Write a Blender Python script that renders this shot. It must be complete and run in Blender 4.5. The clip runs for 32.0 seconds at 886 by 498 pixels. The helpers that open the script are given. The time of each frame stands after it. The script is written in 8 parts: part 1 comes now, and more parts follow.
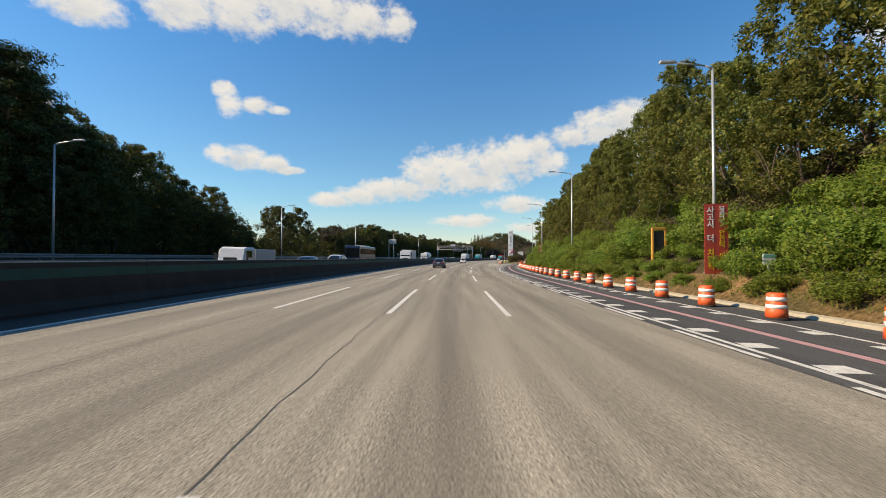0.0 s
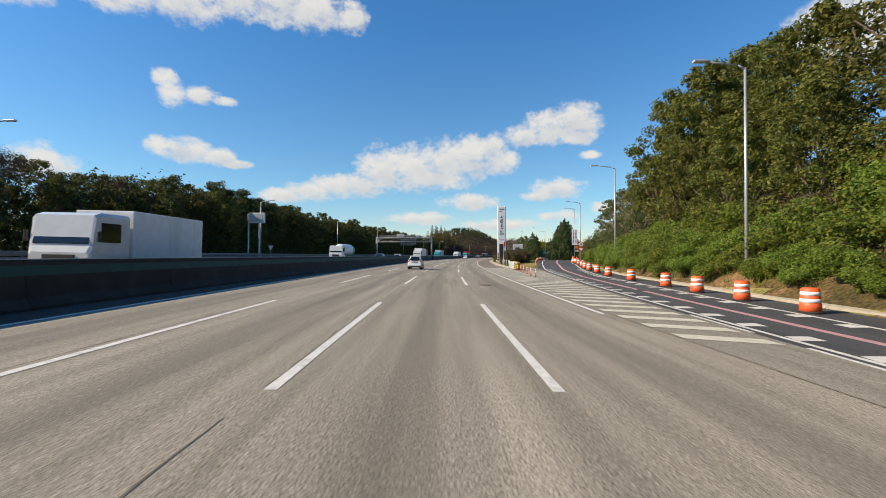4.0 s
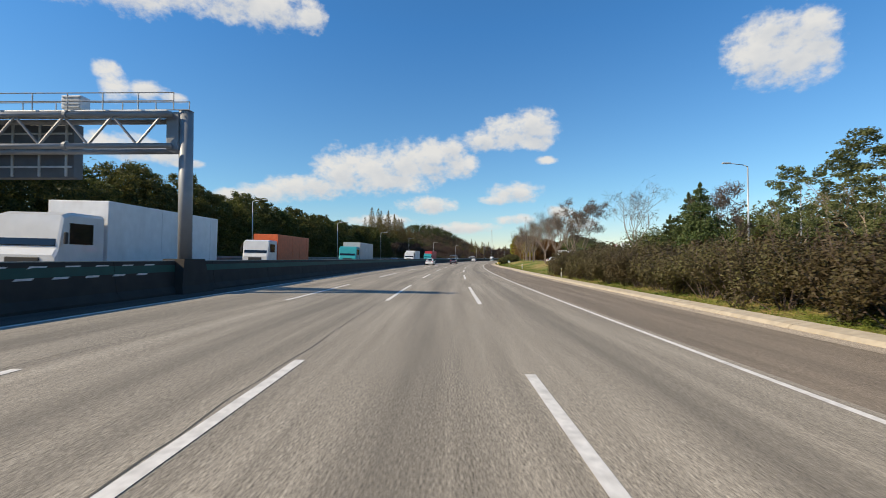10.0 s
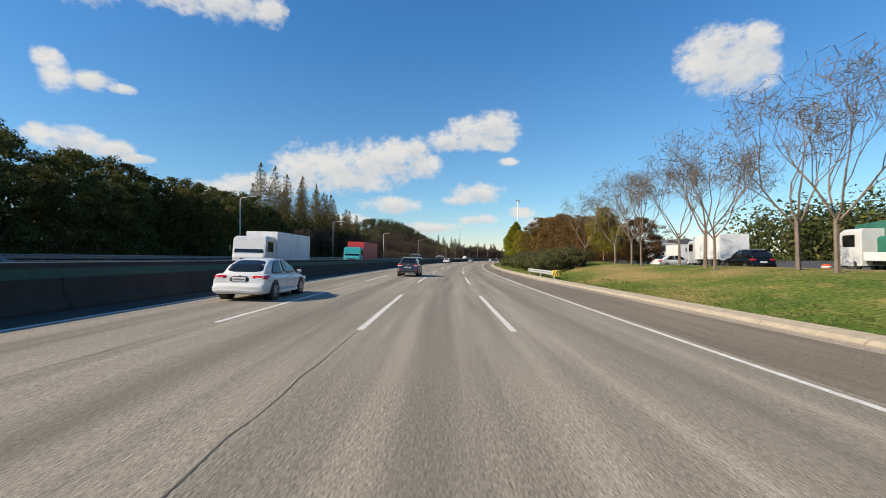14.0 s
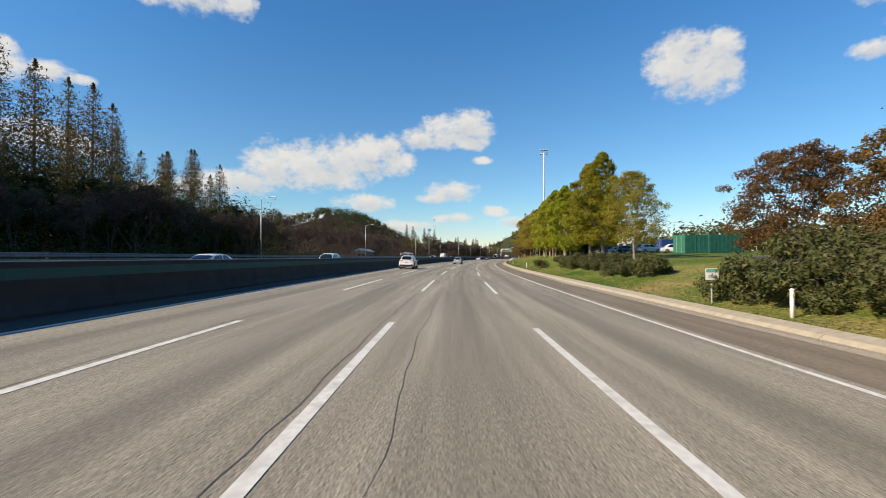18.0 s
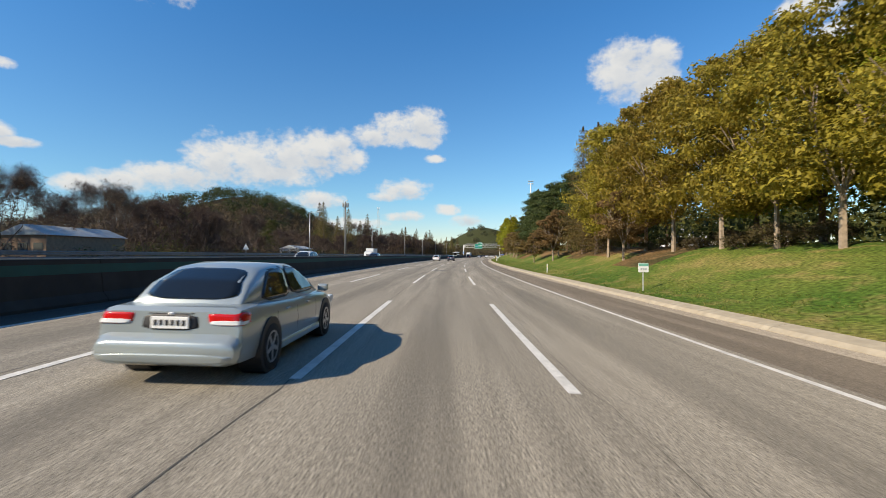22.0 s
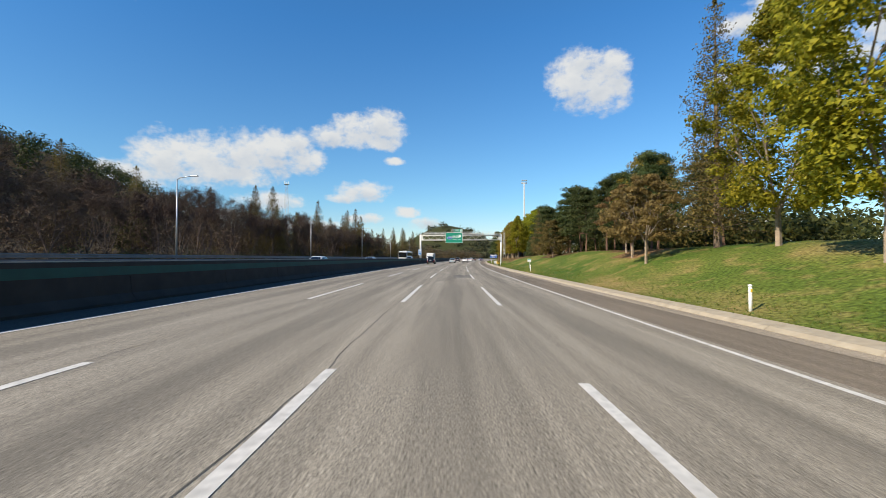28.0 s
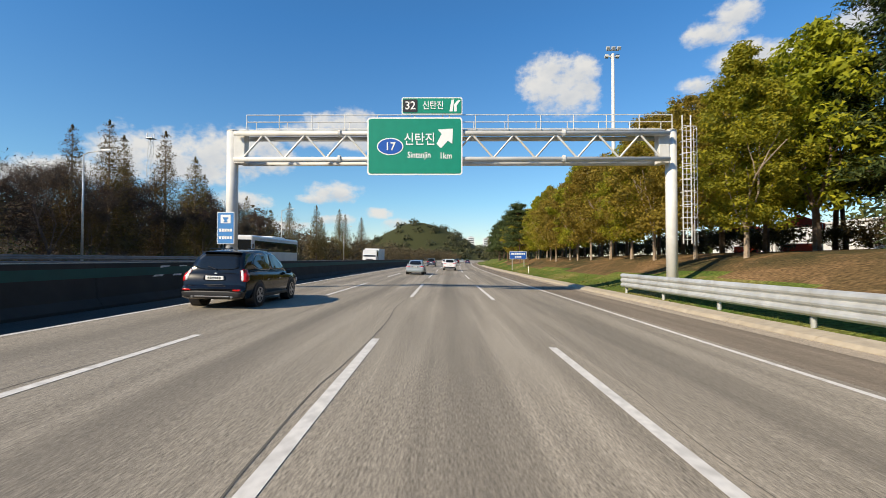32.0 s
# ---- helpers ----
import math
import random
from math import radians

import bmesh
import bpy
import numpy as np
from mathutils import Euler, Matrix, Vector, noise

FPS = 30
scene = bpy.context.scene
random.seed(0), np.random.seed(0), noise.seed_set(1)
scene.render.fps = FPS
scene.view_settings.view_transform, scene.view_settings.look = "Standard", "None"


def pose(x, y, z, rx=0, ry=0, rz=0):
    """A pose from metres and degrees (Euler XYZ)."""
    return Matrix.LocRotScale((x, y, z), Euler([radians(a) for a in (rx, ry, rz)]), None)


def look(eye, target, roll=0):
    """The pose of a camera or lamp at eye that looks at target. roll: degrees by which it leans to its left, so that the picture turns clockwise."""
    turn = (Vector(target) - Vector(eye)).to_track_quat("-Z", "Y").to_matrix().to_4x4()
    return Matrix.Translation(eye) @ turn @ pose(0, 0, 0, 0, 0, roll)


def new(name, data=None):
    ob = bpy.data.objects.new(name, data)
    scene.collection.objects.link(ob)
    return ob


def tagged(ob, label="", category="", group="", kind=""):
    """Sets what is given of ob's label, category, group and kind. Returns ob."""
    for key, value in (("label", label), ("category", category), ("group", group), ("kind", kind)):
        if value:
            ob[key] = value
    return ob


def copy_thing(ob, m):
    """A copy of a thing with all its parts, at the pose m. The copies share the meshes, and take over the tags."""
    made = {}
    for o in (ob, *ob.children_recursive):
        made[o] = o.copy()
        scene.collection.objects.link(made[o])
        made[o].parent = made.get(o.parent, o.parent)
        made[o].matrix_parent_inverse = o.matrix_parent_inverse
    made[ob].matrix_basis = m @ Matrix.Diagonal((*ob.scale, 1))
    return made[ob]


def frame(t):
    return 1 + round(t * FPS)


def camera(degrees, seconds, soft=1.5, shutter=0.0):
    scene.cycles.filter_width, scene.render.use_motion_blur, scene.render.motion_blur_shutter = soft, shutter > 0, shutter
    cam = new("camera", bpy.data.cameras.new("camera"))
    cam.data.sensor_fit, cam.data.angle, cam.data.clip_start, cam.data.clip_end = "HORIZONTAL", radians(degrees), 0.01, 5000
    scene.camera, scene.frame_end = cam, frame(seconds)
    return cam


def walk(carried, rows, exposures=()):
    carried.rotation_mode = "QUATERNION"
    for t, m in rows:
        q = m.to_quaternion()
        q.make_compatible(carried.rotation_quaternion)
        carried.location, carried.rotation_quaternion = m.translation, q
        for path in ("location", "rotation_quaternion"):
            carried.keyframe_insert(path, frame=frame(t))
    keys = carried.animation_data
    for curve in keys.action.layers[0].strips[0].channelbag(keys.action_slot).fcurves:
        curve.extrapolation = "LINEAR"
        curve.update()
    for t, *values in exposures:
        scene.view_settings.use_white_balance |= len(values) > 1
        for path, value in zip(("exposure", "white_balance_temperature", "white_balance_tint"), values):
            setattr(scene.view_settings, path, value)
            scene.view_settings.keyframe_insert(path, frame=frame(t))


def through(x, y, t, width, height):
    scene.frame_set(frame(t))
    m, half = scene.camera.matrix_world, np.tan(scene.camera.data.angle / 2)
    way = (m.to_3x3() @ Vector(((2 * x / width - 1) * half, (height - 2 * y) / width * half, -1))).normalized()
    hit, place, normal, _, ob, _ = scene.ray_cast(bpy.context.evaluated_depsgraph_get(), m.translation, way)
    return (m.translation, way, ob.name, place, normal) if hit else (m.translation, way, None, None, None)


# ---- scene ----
# ---------------------------------------------------------------- the road's line and the camera
CURVE = (0.878, 0.870, 0.849, 0.778, 0.830, 0.949, 0.873, 0.582, 0.492, 0.391, 0.391, 0.391, 0.391, 0.391)  # turn in thousandths per metre, every 90 m from -60 m
BANK = 0.0242
EYE = 1.603


def road_table():
    g = np.arange(-1500.0, 3600.0, 1.0)
    k = np.interp(g, -60.0 + 90.0 * np.arange(len(CURVE)), CURVE) / 1000.0
    k[(g < -60) | (g > 1150)] = 0.0
    th = np.cumsum(k) - k / 2
    th -= np.interp(0, g, th)
    x, y = np.cumsum(np.sin(th)), np.cumsum(np.cos(th))
    return g, th, x - np.interp(0, g, x), y - np.interp(0, g, y)


RG, RTH, RX, RY = road_table()


def heading(s):
    return float(np.interp(s, RG, RTH))


def rp(s, d, z=0.0):
    a = heading(s)
    return Vector((float(np.interp(s, RG, RX)) + d * math.cos(a), float(np.interp(s, RG, RY)) - d * math.sin(a), z))


def put(s, d, z=None, turn=0.0, scale=1.0):
    """The pose of a thing on the ground at s, d: its y axis along the road, turned to the right by turn degrees."""
    m = Matrix.Translation(rp(s, d, ground_z(s, d) if z is None else z)) @ Matrix.Rotation(-heading(s) - radians(turn), 4, "Z")
    return m @ Matrix.Scale(scale, 4) if scale != 1.0 else m


PATH = (  # seconds, distance along the road, metres right of its datum, turn to the right, tilt up
    (0.0, -13.06, 1.99, -0.29, 1.14), (0.5, -2.00, 1.85, -0.27, 1.23), (1.0, 9.02, 1.78, -0.27, 1.25),
    (1.5, 19.98, 1.86, -0.08, 1.26), (2.0, 30.93, 1.97, 0.22, 1.11), (2.5, 41.89, 2.04, 0.43, 1.15),
    (3.0, 52.80, 2.12, 0.59, 1.07), (3.5, 63.68, 2.18, 0.77, 0.95), (4.0, 74.52, 2.24, 1.01, 0.83),
    (4.5, 85.32, 2.30, 1.32, 0.79), (5.0, 96.08, 2.35, 1.67, 0.88), (5.5, 106.91, 2.37, 1.80, 1.13),
    (6.0, 117.80, 2.35, 1.60, 1.10), (6.5, 128.59, 2.37, 1.77, 1.13), (7.0, 139.37, 2.41, 1.97, 1.15),
    (7.5, 150.16, 2.46, 2.00, 1.25), (8.0, 160.91, 2.54, 2.28, 1.29), (8.5, 171.57, 2.59, 2.13, 1.27),
    (9.0, 182.19, 2.61, 1.76, 1.28), (9.5, 192.86, 2.58, 1.08, 1.21), (10.0, 203.56, 2.52, -0.06, 1.21),
    (10.5, 214.32, 2.54, -0.79, 1.16), (11.0, 225.01, 2.52, -1.06, 1.02), (11.5, 235.51, 2.37, -0.94, 1.15),
    (12.0, 246.04, 2.23, -0.48, 1.09), (12.5, 256.76, 2.21, -0.16, 1.18), (13.0, 267.65, 2.22, 0.37, 1.48),
    (13.5, 278.70, 2.17, 0.68, 1.29), (14.0, 289.78, 2.07, 0.56, 1.21), (14.5, 300.75, 1.99, 0.51, 0.95),
    (15.0, 311.64, 1.89, 0.25, 0.88), (15.5, 322.53, 1.80, -0.11, 0.95), (16.0, 333.49, 1.74, -0.43, 1.06),
    (16.5, 344.61, 1.71, -0.58, 1.15), (17.0, 355.96, 1.72, -0.42, 1.12), (17.5, 367.46, 1.74, -0.53, 0.98),
    (18.0, 379.12, 1.77, -0.68, 1.00), (18.5, 391.00, 1.79, -0.67, 0.99), (19.0, 402.86, 1.82, -0.63, 1.00),
    (19.5, 414.48, 1.89, -0.49, 0.98), (20.0, 426.12, 1.99, -0.35, 0.92), (20.5, 438.00, 2.13, -0.31, 0.78),
    (21.0, 450.05, 2.23, -0.08, 0.84), (21.5, 462.26, 2.21, 0.14, 0.81), (22.0, 474.48, 2.15, 0.24, 0.78),
    (22.5, 486.59, 2.09, 0.04, 0.77), (23.0, 498.85, 2.05, -0.19, 0.88), (23.5, 511.51, 2.00, -0.20, 0.99),
    (24.0, 524.16, 1.96, -0.19, 0.94), (24.5, 536.39, 1.90, -0.12, 0.93), (25.0, 548.54, 1.86, 0.06, 0.97),
    (25.5, 560.95, 1.85, 0.26, 0.79), (26.0, 573.52, 1.85, 0.29, 0.74), (26.5, 586.17, 1.87, 0.20, 0.79),
    (27.0, 598.83, 1.89, 0.03, 0.90), (27.5, 611.41, 1.92, -0.20, 1.02), (28.0, 623.84, 1.94, -0.47, 1.12),
    (28.5, 636.05, 1.95, -0.72, 1.25), (29.0, 648.11, 1.96, -0.65, 1.26), (29.5, 660.10, 1.95, -0.38, 1.18),
    (30.0, 672.08, 1.92, -0.30, 1.20), (30.5, 684.13, 1.85, -0.38, 1.25), (31.0, 696.33, 1.77, -0.39, 1.38),
    (31.5, 708.71, 1.69, -0.28, 1.47), (32.0, 721.24, 1.65, 0.28, 1.27),
)
cam = camera(87.8, 32.0, soft=0.75, shutter=0.08)
rows = []
for t, s, d, turn, tilt in PATH:
    e = rp(s, d, EYE - BANK * d)
    a, p = heading(s) + radians(turn), radians(tilt)
    rows.append((t, look(e, e + Vector((math.sin(a) * math.cos(p), math.cos(a) * math.cos(p), math.sin(p))))))
walk(cam, rows, exposures=((0.0, 0.46, 7850, 9.5), (3.5, 0.41, 7350, 9.5), (7.0, 0.37, 7250, 9.5), (13.0, 0.37, 7250, 9.5), (17.0, 0.39, 7400, 9.5), (23.0, 0.40, 7100, 9.0), (29.0, 0.40, 6950, 8.5), (32.0, 0.38, 7250, 9.5)))


# ---------------------------------------------------------------- sky, clouds and sun
SUN_AZ, SUN_EL = 264.0, 34.0
sun = new("sun", bpy.data.lights.new("sun", "SUN"))
sun.data.energy, sun.data.angle, sun.data.color = 5.0, radians(0.53), (1.0, 0.90, 0.74)
a, e = radians(SUN_AZ), radians(SUN_EL)
sun.matrix_world = look((0, 0, 200), Vector((0, 0, 200)) - Vector((math.sin(a) * math.cos(e), math.cos(a) * math.cos(e), math.sin(e))))

# clouds, lobe by lobe: bearing, height, half width, half height in degrees
LONG_BANK = (
    (-14.5, 7.0, 3.0, 0.9), (-11.4, 7.7, 3.0, 1.1), (-8.3, 8.4, 3.2, 1.6), (-2.8, 10.5, 3.0, 2.8), (0.8, 10.6, 3.6, 2.7), (4.6, 11.5, 3.6, 2.7), (8.2, 12.2, 2.9, 2.7),
    (10.8, 13.0, 1.9, 1.9), (11.6, 11.5, 2.6, 1.4), (-5.2, 8.6, 4.0, 1.4), (3.0, 9.6, 6.0, 1.4))
UPPER_BANK = ((14.6, 14.4, 2.3, 1.3), (17.7, 15.1, 3.2, 1.9), (21.0, 15.7, 2.8, 2.3), (22.9, 16.6, 0.9, 1.3), (20.8, 14.0, 2.7, 0.9), (22.4, 11.8, 1.3, 0.5))
LOW_PUFFS = ((18.7, 8.1, 3.1, 1.2), (16.3, 7.2, 2.0, 0.6), (8.0, 6.6, 3.6, 1.0), (18.8, 4.8, 2.3, 0.6), (23.9, 5.6, 1.7, 0.7), (26.5, 4.3, 2.2, 0.7),
             (2.0, 4.6, 4.0, 0.8), (11.5, 3.8, 4.5, 0.7))
ROUND_CLOUD = ((44.6, 20.5, 3.0, 3.0), (47.2, 19.9, 3.6, 3.2), (48.8, 21.2, 2.2, 2.0), (46.0, 22.3, 2.4, 1.4), (50.1, 22.1, 0.8, 0.8), (49.9, 19.2, 1.2, 2.0))
LEFT_PAIR = ((-26.6, 18.5, 1.2, 0.9), (-25.8, 17.1, 1.3, 1.5), (-23.2, 17.2, 1.9, 0.9), (-21.0, 16.9, 1.5, 0.5), (-27.0, 11.5, 1.6, 1.0), (-24.5, 11.4, 2.7, 1.4), (-21.8, 10.9, 2.2, 1.0), (-19.5, 10.3, 1.8, 0.5))
HIGH_LEFT = ((-39.3, 23.5, 3.8, 1.5), (-30.8, 25.5, 4.4, 1.9), (-25.3, 26.4, 4.8, 2.4), (-19.9, 27.9, 4.0, 2.6), (-15.4, 28.0, 4.2, 2.6), (-11.3, 27.5, 4.0, 2.4), (-6.5, 27.0, 1.8, 1.8),
             (-43.2, 14.5, 1.6, 0.8), (-42.8, 10.8, 1.9, 1.2), (-36.3, 8.7, 2.6, 1.7), (-26.0, 31.5, 9.0, 3.0))
HIGH_RIGHT = ((64.8, 24.4, 2.4, 1.3), (62.8, 23.1, 3.0, 1.3), (65.7, 20.4, 3.1, 1.5), (67.6, 19.2, 3.6, 1.9), (66.6, 17.6, 2.2, 1.1), (61.2, 18.4, 2.0, 0.8), (70.6, 18.4, 1.8, 1.0), (73.1, 20.2, 2.3, 1.5),
              (74.3, 21.4, 2.4, 1.2), (80.0, 23.0, 4.0, 1.8))
CLOUDS = LONG_BANK + UPPER_BANK + LOW_PUFFS + ROUND_CLOUD + LEFT_PAIR + HIGH_LEFT + HIGH_RIGHT


def make_world():
    w = bpy.data.worlds.new("sky")
    w.use_nodes = True
    scene.world = w
    nt = w.node_tree
    nt.nodes.clear()
    N, L = nt.nodes.new, nt.links.new

    def math_node(op, x, y=None, clamp=False):
        n = N("ShaderNodeMath")
        n.operation, n.use_clamp = op, clamp
        for i, v in enumerate((x, y)):
            if v is None:
                continue
            if isinstance(v, (int, float)):
                n.inputs[i].default_value = v
            else:
                L(v, n.inputs[i])
        return n.outputs[0]

    out, bg, sky, tc, sep = N("ShaderNodeOutputWorld"), N("ShaderNodeBackground"), N("ShaderNodeTexSky"), N("ShaderNodeTexCoord"), N("ShaderNodeSeparateXYZ")
    sky.sky_type, sky.sun_disc, sky.sun_elevation, sky.sun_rotation = "NISHITA", False, radians(SUN_EL), radians(SUN_AZ)
    sky.air_density, sky.dust_density, sky.ozone_density, sky.altitude = 1.0, 0.1, 1.2, 100
    L(tc.outputs["Generated"], sep.inputs[0])
    x, y, z = sep.outputs
    az = math_node("MULTIPLY", math_node("ARCTAN2", x, y), 180 / math.pi)
    el = math_node("MULTIPLY", math_node("ARCSINE", z), 180 / math.pi)
    n1, n2, n3 = N("ShaderNodeTexNoise"), N("ShaderNodeTexNoise"), N("ShaderNodeTexNoise")
    flat, bear = N("ShaderNodeCombineXYZ"), N("ShaderNodeCombineXYZ")
    L(az, bear.inputs[0])
    L(el, bear.inputs[1])
    L(az, flat.inputs[0])
    L(math_node("MULTIPLY", el, 1.35), flat.inputs[1])
    for n, sc, det, rough in ((n1, 0.42, 5.0, 0.55), (n2, 1.5, 8.0, 0.60), (n3, 0.34, 5.0, 0.55)):
        n.inputs["Scale"].default_value, n.inputs["Detail"].default_value, n.inputs["Roughness"].default_value = sc, det, rough
    L(flat.outputs[0], n1.inputs["Vector"])
    L(flat.outputs[0], n2.inputs["Vector"])
    up = N("ShaderNodeVectorMath")
    up.operation = "ADD"
    up.inputs[1].default_value = (0.9, -1.6, 0)
    L(flat.outputs[0], up.inputs[0])
    L(up.outputs[0], n3.inputs["Vector"])
    mask = under = None
    for ca, ce, wa, we in CLOUDS:
        local, dot, lean = N("ShaderNodeMapping"), N("ShaderNodeVectorMath"), N("ShaderNodeVectorMath")
        local.vector_type = "TEXTURE"
        local.inputs["Location"].default_value, local.inputs["Scale"].default_value = (ca, ce, 0), (wa * 1.22, we * 1.22, 1)
        L(bear.outputs[0], local.inputs["Vector"])
        dot.operation, lean.operation = "DOT_PRODUCT", "DOT_PRODUCT"
        L(local.outputs[0], dot.inputs[0])
        L(local.outputs[0], dot.inputs[1])
        m = math_node("SUBTRACT", 1.0 if wa > 1.15 else 0.62, dot.outputs["Value"])
        mask = m if mask is None else math_node("SMOOTH_MAX", mask, m)
        if wa > 1.7:
            L(local.outputs[0], lean.inputs[0])
            lean.inputs[1].default_value = (0.25, -1.0, 0)
            b = math_node("ADD", m, lean.outputs["Value"])
            under = b if under is None else math_node("MAXIMUM", under, b)
    for n in nt.nodes:
        if n.type == "MATH" and n.operation == "SMOOTH_MAX":
            n.inputs[2].default_value = 0.2
    rag = math_node("ADD", math_node("MULTIPLY", math_node("SUBTRACT", n1.outputs[0], 0.5), 2.0), math_node("MULTIPLY", math_node("SUBTRACT", n2.outputs[0], 0.5), 0.85))
    dens = math_node("ADD", math_node("MAXIMUM", mask, -3.0), rag)
    ramp = N("ShaderNodeMapRange")
    ramp.interpolation_type = "SMOOTHSTEP"
    ramp.inputs["From Min"].default_value, ramp.inputs["From Max"].default_value = -0.02, 1.0
    L(dens, ramp.inputs["Value"])
    # lit tops, greyer undersides
    shade = N("ShaderNodeMapRange")
    shade.inputs["From Min"].default_value, shade.inputs["From Max"].default_value = 0.55, 2.0
    shade.inputs["To Min"].default_value, shade.inputs["To Max"].default_value = 1.0, 0.0
    L(math_node("ADD", under, math_node("MULTIPLY", math_node("SUBTRACT", n3.outputs[0], 0.5), 2.0)), shade.inputs["Value"])
    col = N("ShaderNodeMix")
    col.data_type = "RGBA"
    L(shade.outputs[0], col.inputs[0])
    col.inputs[6].default_value, col.inputs[7].default_value = (4.2, 4.8, 5.8, 1), (6.35, 6.6, 6.95, 1)
    mix = N("ShaderNodeMix")
    mix.data_type = "RGBA"
    L(math_node("MULTIPLY", ramp.outputs[0], 0.96), mix.inputs[0])
    tint = N("ShaderNodeMix")
    tint.data_type, tint.blend_type = "RGBA", "MULTIPLY"
    tint.inputs[0].default_value = 1.0
    deep = N("ShaderNodeValToRGB")
    for i, (pos, c) in enumerate(((0.0, (0.92, 0.96, 1.15, 1)), (0.12, (0.62, 1.00, 1.29, 1)), (0.45, (0.355, 0.985, 1.55, 1)))):
        el_ = deep.color_ramp.elements[i] if i < 2 else deep.color_ramp.elements.new(pos)
        el_.position, el_.color = pos, c
    L(z, deep.inputs[0])
    L(deep.outputs[0], tint.inputs[7])
    L(sky.outputs[0], tint.inputs[6])
    L(tint.outputs[2], mix.inputs[6])
    L(col.outputs[2], mix.inputs[7])
    L(mix.outputs[2], bg.inputs[0])
    bg.inputs[1].default_value = 0.091
    L(bg.outputs[0], out.inputs[0])


make_world()


# ---------------------------------------------------------------- materials
MATS = {}


def material(name, rough=0.7, metal=0.0):
    m = bpy.data.materials.new(name)
    m.use_nodes = True
    b = m.node_tree.nodes["Principled BSDF"]
    b.inputs["Roughness"].default_value, b.inputs["Metallic"].default_value = rough, metal
    MATS[name] = m
    return m, m.node_tree, b


def rgba(c):
    return (c[0], c[1], c[2], 1.0)


def tex(nt, kind, scale, coord="Object", detail=4.0, stretch=None):
    """A noise or cell pattern over the object's own metres (or its UV, which holds metres across and along the road)."""
    tc = nt.nodes.new("ShaderNodeTexCoord")
    n = nt.nodes.new(kind)
    n.inputs["Scale"].default_value = scale
    if "Detail" in n.inputs:
        n.inputs["Detail"].default_value = detail
    src = tc.outputs[coord]
    if stretch:
        mp = nt.nodes.new("ShaderNodeMapping")
        mp.inputs["Scale"].default_value = stretch
        nt.links.new(src, mp.inputs[0])
        src = mp.outputs[0]
    nt.links.new(src, n.inputs["Vector"])
    return n


def ramp_node(nt, fac, stops):
    r = nt.nodes.new("ShaderNodeValToRGB")
    while len(r.color_ramp.elements) < len(stops):
        r.color_ramp.elements.new(0.5)
    for el, (p, c) in zip(r.color_ramp.elements, stops):
        el.position, el.color = p, rgba(c)
    nt.links.new(fac, r.inputs[0])
    return r.outputs[0]


def mix_col(nt, fac, a, b, mode="MIX"):
    n = nt.nodes.new("ShaderNodeMix")
    n.data_type, n.blend_type = "RGBA", mode
    for sock, v in ((n.inputs[0], fac), (n.inputs[6], a), (n.inputs[7], b)):
        if isinstance(v, (int, float)):
            sock.default_value = v
        elif isinstance(v, tuple):
            sock.default_value = rgba(v)
        else:
            nt.links.new(v, sock)
    return n.outputs[2]


def bump(nt, b, height, strength, dist):
    n = nt.nodes.new("ShaderNodeBump")
    n.inputs["Strength"].default_value, n.inputs["Distance"].default_value = strength, dist
    nt.links.new(height, n.inputs["Height"])
    nt.links.new(n.outputs[0], b.inputs["Normal"])


def plain(name, col, rough=0.6, metal=0.0, vary=0.12, scale=3.0, dirt=None, bumpy=0.0):
    """A painted, cast or cut surface with slight mottling, and dirt where it is given."""
    m, nt, b = material(name, rough, metal)
    n1 = tex(nt, "ShaderNodeTexNoise", scale, detail=6)
    lo, hi = tuple(c * (1 - vary) for c in col), tuple(min(1, c * (1 + vary)) for c in col)
    out = ramp_node(nt, n1.outputs[0], ((0.3, lo), (0.7, hi)))
    if dirt:
        n2 = tex(nt, "ShaderNodeTexNoise", scale * 0.35, detail=8, stretch=(1, 1, 0.35))
        f = ramp_node(nt, n2.outputs[0], ((0.48, (0, 0, 0)), (0.72, (0.6, 0.6, 0.6))))
        out = mix_col(nt, f, out, dirt)
    nt.links.new(out, b.inputs["Base Color"])
    if bumpy:
        n3 = tex(nt, "ShaderNodeTexNoise", scale * 12, detail=3)
        bump(nt, b, n3.outputs[0], bumpy, 0.01)
    return m


